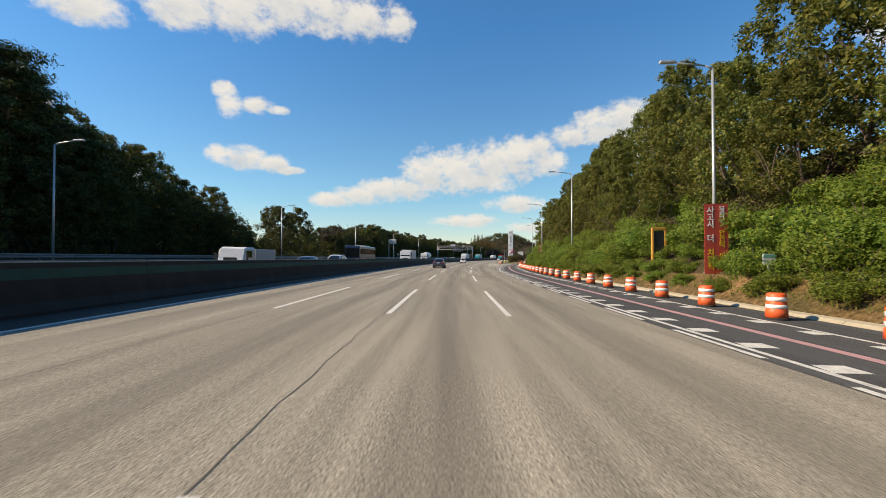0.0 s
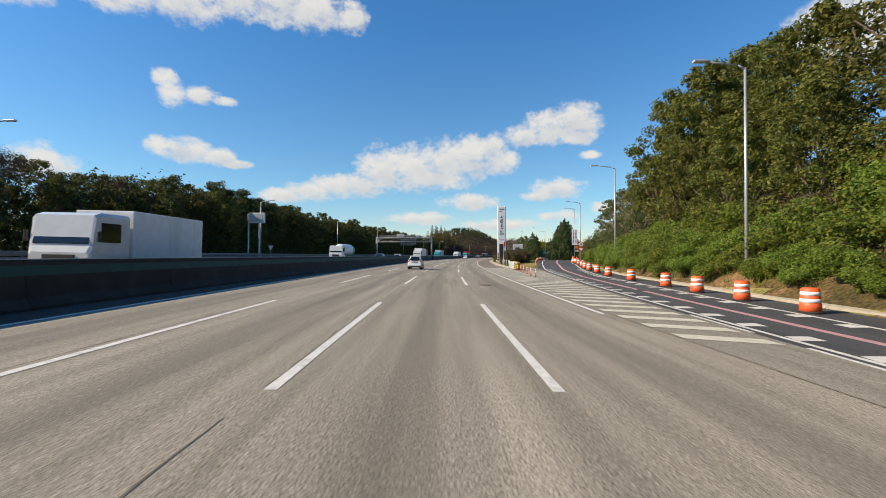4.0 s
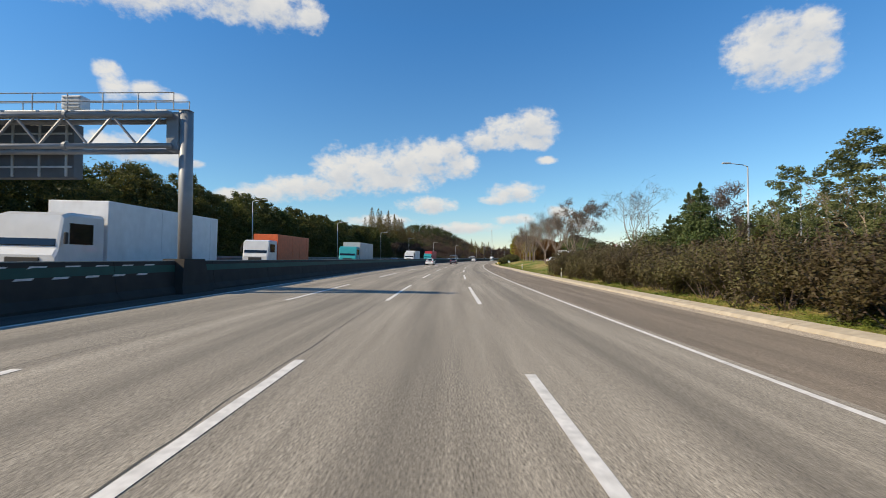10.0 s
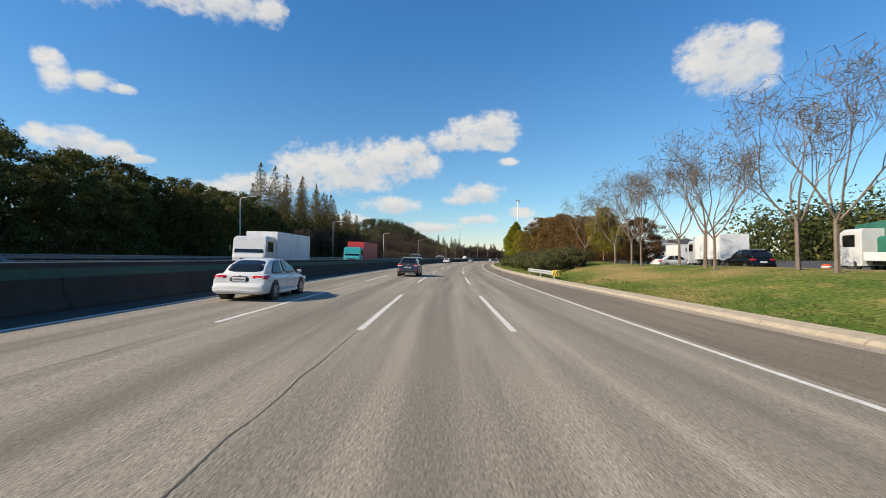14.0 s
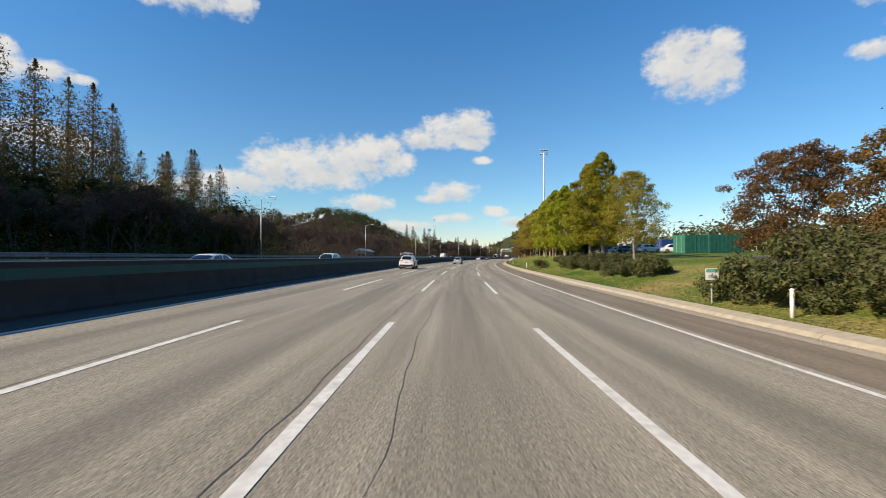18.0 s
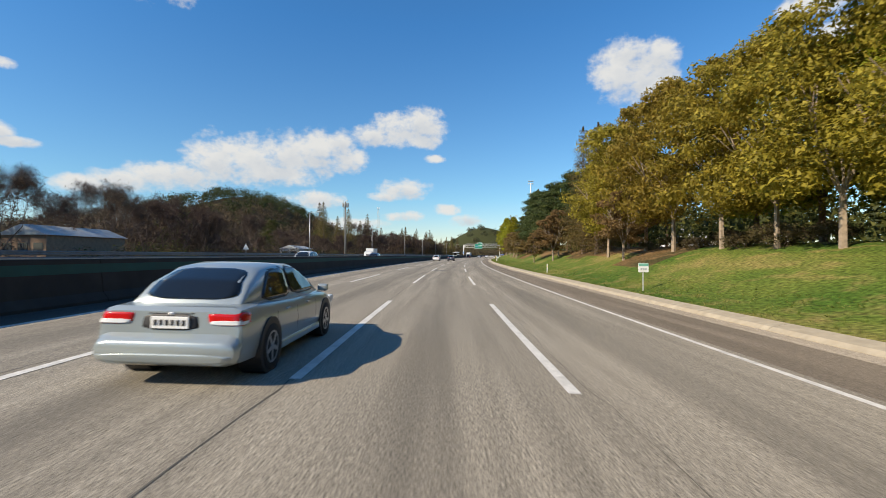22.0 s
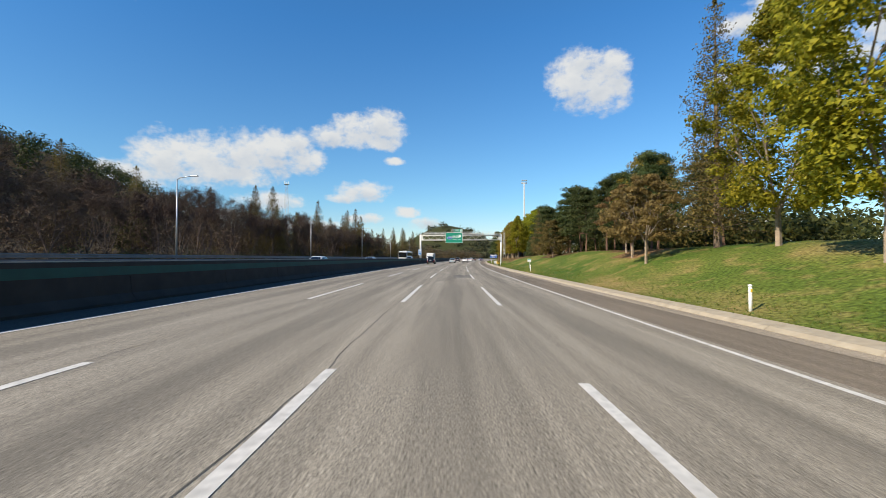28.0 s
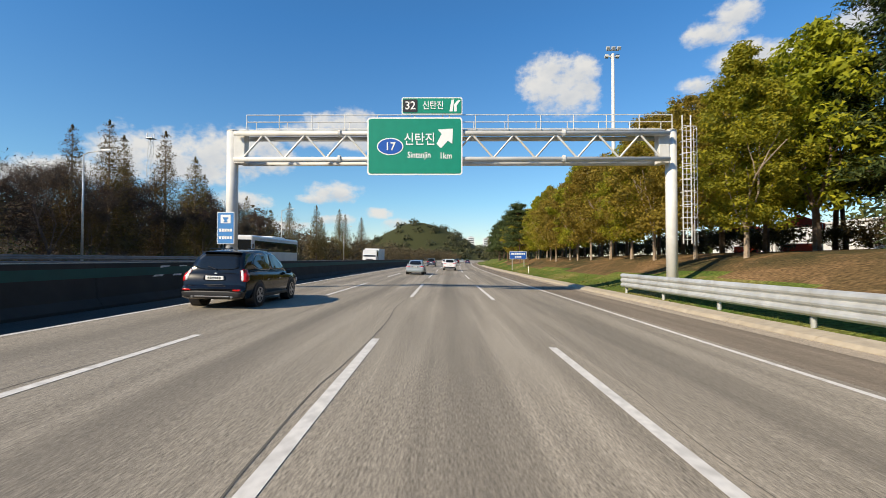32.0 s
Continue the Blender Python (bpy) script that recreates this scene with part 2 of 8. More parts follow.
def asphalt(name, dark, light, tint, wheel=0.0):
    """Worn paving: stone grain, broad mottling along the lanes, darker oil streaks and paler wheel tracks."""
    m, nt, b = material(name, 0.85)
    grain = tex(nt, "ShaderNodeTexNoise", 44.0, "UV", 5.0)
    broad = tex(nt, "ShaderNodeTexNoise", 0.55, "UV", 5.0, (1.0, 0.07, 1.0))
    patch = tex(nt, "ShaderNodeTexNoise", 0.09, "UV", 3.0)
    streak = tex(nt, "ShaderNodeTexNoise", 2.4, "UV", 5.0, (1.0, 0.035, 1.0))
    stone = tex(nt, "ShaderNodeTexNoise", 17.0, "UV", 3.0, (1.0, 0.6, 1.0))
    base = ramp_node(nt, broad.outputs[0], ((0.3, dark), (0.72, light)))
    base = mix_col(nt, ramp_node(nt, patch.outputs[0], ((0.4, (0, 0, 0)), (0.75, (0.45, 0.45, 0.45)))), base, tint)
    base = mix_col(nt, 0.34, base, ramp_node(nt, streak.outputs[0], ((0.35, (0.25, 0.25, 0.25)), (0.65, (0.75, 0.75, 0.75)))), "OVERLAY")
    base = mix_col(nt, 0.2, base, ramp_node(nt, stone.outputs[0], ((0.36, (0.16, 0.16, 0.16)), (0.64, (0.84, 0.84, 0.84)))), "OVERLAY")
    base = mix_col(nt, 0.72, base, ramp_node(nt, grain.outputs[0], ((0.36, (0.06, 0.06, 0.06)), (0.64, (0.92, 0.92, 0.92)))), "OVERLAY")
    if wheel:
        # oil-dark band down the middle of each lane
        tc, sep = nt.nodes.new("ShaderNodeTexCoord"), nt.nodes.new("ShaderNodeSeparateXYZ")
        nt.links.new(tc.outputs["UV"], sep.inputs[0])

        def mth(op, x, y):
            n = nt.nodes.new("ShaderNodeMath")
            n.operation = op
            for i, v in enumerate((x, y)):
                if isinstance(v, (int, float)):
                    n.inputs[i].default_value = v
                else:
                    nt.links.new(v, n.inputs[i])
            return n.outputs[0]
        u = mth("ADD", mth("MULTIPLY", mth("SUBTRACT", sep.outputs[0], 0.29), 1 / 3.43), 40.0)
        fr = mth("ABSOLUTE", mth("SUBTRACT", mth("FRACT", u, 0.0), 0.5), 0.0)
        mid = nt.nodes.new("ShaderNodeMapRange")
        mid.interpolation_type = "SMOOTHSTEP"
        mid.inputs["From Min"].default_value, mid.inputs["From Max"].default_value = 0.03, 0.21
        mid.inputs["To Min"].default_value, mid.inputs["To Max"].default_value = wheel, 0.0
        nt.links.new(fr, mid.inputs["Value"])
        f = mth("MULTIPLY", mid.outputs[0], mth("ADD", broad.outputs[0], 0.35))
        base = mix_col(nt, f, base, tuple(c * 0.45 for c in dark))
    nt.links.new(base, b.inputs["Base Color"])
    bump(nt, b, grain.outputs[0], 0.16, 0.008)
    b.inputs["Specular IOR Level"].default_value = 0.3
    b.inputs["Diffuse Roughness"].default_value = 0.08
    return m


def leafy(name, dark, mid, light, through=0.35, rough=0.6):
    """Leaves: each clump its own shade, each plant its own cast, with light let through."""
    m, nt, b = material(name, rough)
    geo, oi = nt.nodes.new("ShaderNodeNewGeometry"), nt.nodes.new("ShaderNodeObjectInfo")
    col = ramp_node(nt, geo.outputs["Random Per Island"], ((0.0, dark), (0.5, mid), (1.0, light)))
    n = tex(nt, "ShaderNodeTexNoise", 0.55, "Object", 3.0)
    col = mix_col(nt, ramp_node(nt, n.outputs[0], ((0.38, (0, 0, 0)), (0.66, (0.75, 0.75, 0.75)))), col, mid)
    hs = nt.nodes.new("ShaderNodeHueSaturation")
    mr = nt.nodes.new("ShaderNodeMapRange")
    mr.inputs["To Min"].default_value, mr.inputs["To Max"].default_value = 0.488, 0.52
    nt.links.new(oi.outputs["Random"], mr.inputs["Value"])
    nt.links.new(mr.outputs[0], hs.inputs["Hue"])
    mv = nt.nodes.new("ShaderNodeMapRange")
    mv.inputs["To Min"].default_value, mv.inputs["To Max"].default_value = 0.86, 1.18
    nt.links.new(oi.outputs["Random"], mv.inputs["Value"])
    nt.links.new(mv.outputs[0], hs.inputs["Value"])
    nt.links.new(col, hs.inputs["Color"])
    nt.links.new(hs.outputs[0], b.inputs["Base Color"])
    b.inputs["Specular IOR Level"].default_value = 0.25
    tr, ms = nt.nodes.new("ShaderNodeBsdfTranslucent"), nt.nodes.new("ShaderNodeMixShader")
    nt.links.new(hs.outputs[0], tr.inputs[0])
    ms.inputs[0].default_value = through
    nt.links.new(b.outputs[0], ms.inputs[1])
    nt.links.new(tr.outputs[0], ms.inputs[2])
    nt.links.new(ms.outputs[0], nt.nodes["Material Output"].inputs[0])
    return m


def grassy(name, a, b_, c, dry=0.0):
    """Ground cover: broad patches, tussocks and fine blades; dry: how far straw takes over on the first stretch of verge."""
    m, nt, b = material(name, 0.9)
    n1 = tex(nt, "ShaderNodeTexNoise", 0.22, "UV", 5.0, (1.0, 0.5, 1.0))
    n3 = tex(nt, "ShaderNodeTexNoise", 1.1, "UV", 5.0, (1.0, 0.6, 1.0))
    n2 = tex(nt, "ShaderNodeTexNoise", 6.5, "UV", 6.0)
    fac = n1.outputs[0]
    if dry:
        tc, sep, mr, add = nt.nodes.new("ShaderNodeTexCoord"), nt.nodes.new("ShaderNodeSeparateXYZ"), nt.nodes.new("ShaderNodeMapRange"), nt.nodes.new("ShaderNodeMath")
        nt.links.new(tc.outputs["UV"], sep.inputs[0])
        nt.links.new(sep.outputs[1], mr.inputs["Value"])
        mr.inputs["From Min"].default_value, mr.inputs["From Max"].default_value = 170.0, 430.0
        mr.inputs["To Min"].default_value, mr.inputs["To Max"].default_value = dry, 0.0
        nt.links.new(fac, add.inputs[0])
        nt.links.new(mr.outputs[0], add.inputs[1])
        fac = add.outputs[0]
    col = ramp_node(nt, fac, ((0.38, a), (0.54, b_), (0.72, c)))
    col = mix_col(nt, ramp_node(nt, n3.outputs[0], ((0.52, (0, 0, 0)), (0.70, (0.65, 0.65, 0.65)))), col, c)
    col = mix_col(nt, 0.75, col, ramp_node(nt, n2.outputs[0], ((0.32, (0.14, 0.14, 0.14)), (0.68, (0.8, 0.8, 0.8)))), "OVERLAY")
    nt.links.new(col, b.inputs["Base Color"])
    bump(nt, b, n2.outputs[0], 0.8, 0.12)
    b.inputs["Specular IOR Level"].default_value = 0.1
    return m


def glass(name, col=(0.01, 0.012, 0.014)):
    m, nt, b = material(name, 0.04)
    b.inputs["Base Color"].default_value = rgba(col)
    b.inputs["Specular IOR Level"].default_value = 0.6
    return m


def paint(name, col, metal=0.0, rough=0.28, coat=0.8):
    m, nt, b = material(name, rough, metal)
    n = tex(nt, "ShaderNodeTexNoise", 1.6, detail=6)
    nt.links.new(ramp_node(nt, n.outputs[0], ((0.35, tuple(c * 0.9 for c in col)), (0.65, col))), b.inputs["Base Color"])
    b.inputs["Coat Weight"].default_value, b.inputs["Coat Roughness"].default_value = coat, 0.06
    return m


asphalt("lane_paving", (0.224, 0.199, 0.160), (0.298, 0.264, 0.213), (0.276, 0.238, 0.187), 0.46)
asphalt("shoulder_paving", (0.160, 0.130, 0.098), (0.201, 0.164, 0.124), (0.212, 0.172, 0.130))
asphalt("ramp_paving", (0.050, 0.050, 0.053), (0.080, 0.079, 0.080), (0.09, 0.088, 0.085))
asphalt("patch_paving", (0.135, 0.124, 0.108), (0.178, 0.163, 0.141), (0.160, 0.145, 0.125))
asphalt("gore_paving", (0.20, 0.182, 0.150), (0.262, 0.236, 0.194), (0.25, 0.22, 0.176))
plain("road_white", (0.64, 0.615, 0.57), 0.65, vary=0.16, scale=11.0, dirt=(0.34, 0.32, 0.29))
plain("road_cream", (0.58, 0.54, 0.44), 0.7, vary=0.12, scale=7.0, dirt=(0.36, 0.33, 0.27))
plain("road_pink", (0.50, 0.27, 0.28), 0.7, vary=0.1, scale=9.0, dirt=(0.3, 0.22, 0.21))
plain("crack_fill", (0.105, 0.095, 0.08), 0.9)
# paving darkened to deepen the median barrier's shadow
asphalt("shadow_paving", (0.045, 0.040, 0.035), (0.070, 0.062, 0.053), (0.085, 0.075, 0.062))
asphalt("gutter_sand", (0.30, 0.25, 0.192), (0.38, 0.32, 0.25), (0.345, 0.285, 0.22))
plain("puddle_stain", (0.125, 0.080, 0.055), 0.7, scale=2.0)
plain("kerb_concrete", (0.37, 0.315, 0.235), 0.9, vary=0.16, scale=4.0, dirt=(0.36, 0.29, 0.20), bumpy=0.4)
# grimy concrete, near black because its shade is put into the colour
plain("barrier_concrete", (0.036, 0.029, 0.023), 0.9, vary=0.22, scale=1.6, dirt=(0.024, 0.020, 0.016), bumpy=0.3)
plain("barrier_green", (0.008, 0.062, 0.044), 0.7, vary=0.15, scale=2.0, dirt=(0.016, 0.05, 0.038))
grassy("verge_grass", (0.060, 0.112, 0.018), (0.118, 0.150, 0.030), (0.290, 0.215, 0.085), 0.17)
grassy("far_ground", (0.030, 0.040, 0.016), (0.052, 0.054, 0.022), (0.085, 0.072, 0.036))
grassy("leaf_litter", (0.034, 0.028, 0.016), (0.058, 0.042, 0.023), (0.100, 0.072, 0.040))
grassy("needle_litter", (0.066, 0.056, 0.024), (0.150, 0.095, 0.044), (0.280, 0.165, 0.082))
plain("bark", (0.16, 0.115, 0.085), 0.95, vary=0.3, scale=5.0, bumpy=0.8)
plain("bark_red", (0.15, 0.088, 0.060), 0.95, vary=0.3, scale=5.0, bumpy=0.8)
plain("bark_pale", (0.30, 0.235, 0.175), 0.95, vary=0.25, scale=5.0, bumpy=0.8)
plain("twig", (0.19, 0.145, 0.115), 0.95, vary=0.25, scale=2.0)
plain("twig_dark", (0.105, 0.075, 0.062), 0.95, vary=0.25, scale=2.0)
leafy("leaf_green", (0.045, 0.066, 0.016), (0.120, 0.128, 0.026), (0.250, 0.212, 0.044), 0.4)
leafy("leaf_vine", (0.060, 0.115, 0.020), (0.165, 0.225, 0.034), (0.320, 0.325, 0.054), 0.5)
leafy("leaf_olive", (0.055, 0.070, 0.026), (0.115, 0.130, 0.046), (0.200, 0.200, 0.080), 0.4)
leafy("leaf_yellow", (0.100, 0.125, 0.014), (0.275, 0.268, 0.022), (0.500, 0.430, 0.036), 0.48)
leafy("leaf_gold", (0.120, 0.096, 0.018), (0.270, 0.205, 0.030), (0.430, 0.315, 0.050), 0.46)
leafy("leaf_rust", (0.075, 0.055, 0.020), (0.160, 0.088, 0.030), (0.240, 0.105, 0.037), 0.4)
leafy("leaf_brown", (0.095, 0.062, 0.028), (0.185, 0.118, 0.046), (0.290, 0.190, 0.072), 0.4)
leafy("leaf_pine", (0.018, 0.032, 0.010), (0.048, 0.066, 0.018), (0.110, 0.118, 0.030), 0.2)
leafy("leaf_spruce", (0.026, 0.045, 0.015), (0.060, 0.082, 0.024), (0.115, 0.125, 0.040), 0.25)
leafy("leaf_meta", (0.060, 0.052, 0.018), (0.130, 0.096, 0.030), (0.220, 0.145, 0.044), 0.35)
leafy("leaf_hedge", (0.044, 0.034, 0.018), (0.088, 0.066, 0.031), (0.118, 0.110, 0.038), 0.3)
leafy("leaf_shrub", (0.048, 0.056, 0.018), (0.088, 0.094, 0.030), (0.145, 0.120, 0.046), 0.3)
leafy("leaf_dark", (0.024, 0.034, 0.012), (0.076, 0.084, 0.024), (0.195, 0.172, 0.046), 0.48)
leafy("leaf_twig", (0.085, 0.066, 0.052), (0.130, 0.100, 0.078), (0.19, 0.145, 0.105), 0.1, 0.9)
leafy("leaf_twig_dark", (0.046, 0.032, 0.026), (0.082, 0.056, 0.044), (0.125, 0.088, 0.066), 0.1, 0.9)
leafy("leaf_far", (0.036, 0.042, 0.022), (0.062, 0.066, 0.030), (0.105, 0.092, 0.042), 0.15)
leafy("leaf_hill", (0.070, 0.052, 0.030), (0.115, 0.082, 0.044), (0.150, 0.118, 0.055), 0.2)
leafy("leaf_grass", (0.090, 0.150, 0.024), (0.180, 0.215, 0.042), (0.36, 0.29, 0.11), 0.55)
plain("galvanised", (0.56, 0.57, 0.56), 0.5, 0.45, vary=0.12, scale=3.0, dirt=(0.33, 0.32, 0.30))
plain("rail_dull", (0.17, 0.17, 0.165), 0.6, 0.3, vary=0.12, scale=3.0, dirt=(0.11, 0.10, 0.09))
plain("painted_steel", (0.62, 0.62, 0.60), 0.45, 0.0, vary=0.08, scale=2.0, dirt=(0.45, 0.42, 0.38))
plain("gantry_grey", (0.26, 0.27, 0.28), 0.5, 0.2, vary=0.1, scale=2.0, dirt=(0.18, 0.17, 0.16))
plain("lamp_steel", (0.45, 0.46, 0.46), 0.4, 0.5, vary=0.08)
plain("sign_white", (0.80, 0.80, 0.79), 0.45, vary=0.03)
plain("plate_green", (0.16, 0.42, 0.33), 0.45, vary=0.1)
plain("sign_green", (0.0, 0.235, 0.150), 0.4, vary=0.05)
plain("sign_blue", (0.012, 0.09, 0.40), 0.4, vary=0.05)
plain("sign_red", (0.62, 0.035, 0.035), 0.4, vary=0.05)
plain("sign_skyblue", (0.05, 0.22, 0.52), 0.4, vary=0.05)
plain("sign_black", (0.02, 0.02, 0.022), 0.5, vary=0.1)
plain("sign_yellow", (0.75, 0.50, 0.03), 0.45, vary=0.08, dirt=(0.45, 0.33, 0.08))
plain("banner_red", (0.55, 0.07, 0.045), 0.7, vary=0.08)
plain("banner_orange", (0.85, 0.30, 0.03), 0.7, vary=0.08)
plain("frame_amber", (0.60, 0.28, 0.05), 0.5, vary=0.1)
plain("drum_orange", (0.78, 0.105, 0.025), 0.5, vary=0.08, dirt=(0.5, 0.12, 0.05))
plain("drum_white", (0.78, 0.77, 0.74), 0.4, vary=0.06)
plain("rubber", (0.022, 0.022, 0.023), 0.85, vary=0.2)
plain("black_plastic", (0.018, 0.018, 0.02), 0.5, vary=0.1)
plain("alloy", (0.42, 0.42, 0.43), 0.3, 0.8, vary=0.06)
plain("tail_red", (0.50, 0.012, 0.012), 0.15, vary=0.1)
plain("lamp_clear", (0.70, 0.72, 0.74), 0.12, vary=0.04)
plain("tarp_green", (0.02, 0.15, 0.10), 0.7, vary=0.2, scale=1.5)
plain("container_red", (0.50, 0.035, 0.045), 0.5, vary=0.1)
plain("container_blue", (0.02, 0.06, 0.22), 0.5, vary=0.1)
plain("container_orange", (0.55, 0.10, 0.025), 0.55, vary=0.12)
plain("cargo_white", (0.72, 0.73, 0.74), 0.4, vary=0.05, dirt=(0.55, 0.55, 0.54))
plain("cargo_grey", (0.42, 0.44, 0.45), 0.5, vary=0.06)
plain("cab_teal", (0.02, 0.30, 0.34), 0.35, vary=0.05)
plain("tank_green", (0.10, 0.42, 0.10), 0.35, vary=0.05)
plain("wall_white", (0.66, 0.67, 0.68), 0.7, vary=0.05)
plain("wall_grey", (0.38, 0.38, 0.37), 0.8, vary=0.08)
plain("roof_dark", (0.10, 0.11, 0.12), 0.7, vary=0.1)
plain("brick_brown", (0.26, 0.17, 0.11), 0.9, vary=0.15)
plain("tent_red", (0.70, 0.07, 0.03), 0.7, vary=0.06)
glass("car_glass")
glass("window_glass", (0.03, 0.04, 0.05))
paint("car_white", (0.64, 0.65, 0.655), 0.0, 0.3, 0.6)
paint("car_silver", (0.37, 0.42, 0.43), 0.35)
paint("car_black", (0.005, 0.005, 0.006), 0.0, 0.15, 0.1)
paint("car_grey", (0.045, 0.045, 0.055), 0.3)
paint("car_blue", (0.03, 0.05, 0.12), 0.3)


# ---------------------------------------------------------------- building tools
from mathutils.bvhtree import BVHTree

def ob_from(name, me, mat, parent=None, label=""):
    if mat and not me.materials:
        me.materials.append(MATS[mat])
    ob = new(name, me)
    if parent is not None:
        ob.parent = parent
    return tagged(ob, label)


def part(name, bm, mat, parent, label="", smooth=False):
    me = bpy.data.meshes.new(name)
    bm.normal_update()
    bm.to_mesh(me)
    bm.free()
    if smooth:
        me.shade_smooth()
    return ob_from(name, me, mat, parent, label)


def mesh_part(name, verts, faces, mat, parent=None, label="", smooth=False):
    me = bpy.data.meshes.new(name)
    me.from_pydata([tuple(v) for v in verts], [], [tuple(f) for f in faces])
    if smooth:
        me.shade_smooth()
    return ob_from(name, me, mat, parent, label)


def thing(name, label, category, group="", kind=""):
    return tagged(new(name), label, category, group, kind)


def box(bm, c, size, bev=0.0, rot=None):
    """A box of that size round c, its edges bevelled."""
    m = Matrix.Translation(c) @ (rot or Matrix()) @ Matrix.Diagonal((*size, 1))
    vs = bmesh.ops.create_cube(bm, size=1.0, matrix=m)["verts"]
    if bev:
        es = list({e for v in vs for e in v.link_edges})
        bmesh.ops.bevel(bm, geom=es, offset=bev, segments=2, affect="EDGES", profile=0.6)
    return bm


def tube(bm, p, q, r0, r1=None, n=10, caps=True):
    """A round bar from p to q."""
    p, q = Vector(p), Vector(q)
    r1 = r0 if r1 is None else r1
    up = (q - p).normalized()
    u = up.orthogonal().normalized()
    w = up.cross(u)
    a, b = [], []
    for i in range(n):
        k = 2 * math.pi * i / n
        o = u * math.cos(k) + w * math.sin(k)
        a.append(bm.verts.new(p + o * r0))
        b.append(bm.verts.new(q + o * r1))
    for i in range(n):
        j = (i + 1) % n
        bm.faces.new((a[i], a[j], b[j], b[i]))
    if caps:
        bm.faces.new(a[::-1])
        bm.faces.new(b)
    return bm


def prism(bm, outline, depth, m=None):
    """A flat outline (x, z) given depth along y, from y = 0."""
    m = m or Matrix()
    f = [bm.verts.new(m @ Vector((x, 0, z))) for x, z in outline]
    b = [bm.verts.new(m @ Vector((x, depth, z))) for x, z in outline]
    bm.faces.new(f)
    bm.faces.new(b[::-1])
    n = len(f)
    for i in range(n):
        bm.faces.new((f[(i + 1) % n], f[i], b[i], b[(i + 1) % n]))
    return bm


def lathe(bm, prof, n=20, m=None):
    """A turned form from (radius, height) pairs."""
    m = m or Matrix()
    rings = [[bm.verts.new(m @ Vector((r * math.cos(2 * math.pi * i / n), r * math.sin(2 * math.pi * i / n), z))) for i in range(n)] for r, z in prof]
    for a, b in zip(rings, rings[1:]):
        for i in range(n):
            j = (i + 1) % n
            bm.faces.new((a[i], a[j], b[j], b[i]))
    bm.faces.new(rings[0][::-1])
    bm.faces.new(rings[-1])
    return bm


def loft(rings, closed=True):
    """Verts and faces of a skin over rings of equal length, with its ends closed."""
    n = len(rings[0])
    verts = [v for r in rings for v in r]
    faces = []
    for k in range(len(rings) - 1):
        for i in range(n if closed else n - 1):
            j = (i + 1) % n
            faces.append((k * n + i, k * n + j, (k + 1) * n + j, (k + 1) * n + i))
    faces += [tuple(range(n))[::-1], tuple(range((len(rings) - 1) * n, len(rings) * n))]
    return verts, faces


def words(parent, text, size, x, y, z, mat, name="lettering", squeeze=1.0, face=-1):
    """Lettering that faces back along the road (-y), centred at x, z."""
    cu = bpy.data.curves.new(name, "FONT")
    cu.body, cu.size, cu.align_x, cu.align_y, cu.extrude = text, size, "CENTER", "CENTER", 0.006
    cu.resolution_u, cu.offset = 3, size * 0.013
    tmp = bpy.data.objects.new(name, cu)
    me = bpy.data.meshes.new_from_object(tmp)
    bpy.data.objects.remove(tmp)
    me.name = name
    me.transform(Matrix.Translation((x, y, z)) @ Matrix.Rotation(radians(90), 4, "X") @ Matrix.Diagonal((squeeze, 1, 1, 1)))
    me.materials.clear()
    return ob_from(name, me, mat, parent)


def interp(pairs):
    xs, ys = [p[0] for p in pairs], [p[1] for p in pairs]
    return lambda s: float(np.interp(s, xs, ys))


def strip(name, s0, s1, da, db, lift, mat, parent=None, label="", step=4.0, thick=0.0):
    """A ribbon of paving or paint from s0 to s1 between two lines, lift above the ground, with metres in its UV."""
    fa = da if callable(da) else (lambda s: da)
    fb = db if callable(db) else (lambda s: db)
    n = max(1, int(math.ceil((s1 - s0) / step)))
    verts, uv, faces = [], [], []
    m = 6 if max(abs(fb(s0 + (s1 - s0) * i / n) - fa(s0 + (s1 - s0) * i / n)) for i in range(n + 1)) > 4 else 1
    for i in range(n + 1):
        s = s0 + (s1 - s0) * i / n
        a, b = fa(s), fb(s)
        row = [a + (b - a) * j / m for j in range(m + 1)]
        for d in row:
            verts.append(rp(s, d, ground_z(s, d) + lift))
            uv.append((d, s))
    w = len(verts) // (n + 1)
    for i in range(n):
        for j in range(w - 1):
            k = i * w + j
            faces.append((k, k + 1, k + w + 1, k + w))
    me = bpy.data.meshes.new(name)
    me.from_pydata([tuple(v) for v in verts], [], faces)
    layer = me.uv_layers.new(name="metres")
    idx = np.empty(len(me.loops), dtype=np.int32)
    me.loops.foreach_get("vertex_index", idx)
    layer.data.foreach_set("uv", np.array(uv, dtype=np.float32)[idx].ravel())
    return ob_from(name, me, mat, parent, label)


def profile_run(name, s0, s1, line, prof, mat, parent=None, label="", step=4.0, smooth=False):
    """A cross-section (sideways, height) drawn along a line of the plan, with its ends closed."""
    f = line if callable(line) else (lambda s: line)
    n = max(1, int(math.ceil((s1 - s0) / step)))
    rings = []
    for i in range(n + 1):
        s = s0 + (s1 - s0) * i / n
        d0 = f(s)
        z0 = ground_z(s, d0)
        rings.append([tuple(rp(s, d0 + a, z0 + h)) for a, h in prof])
    v, fc = loft(rings)
    return mesh_part(name, v, fc, mat, parent, label, smooth)


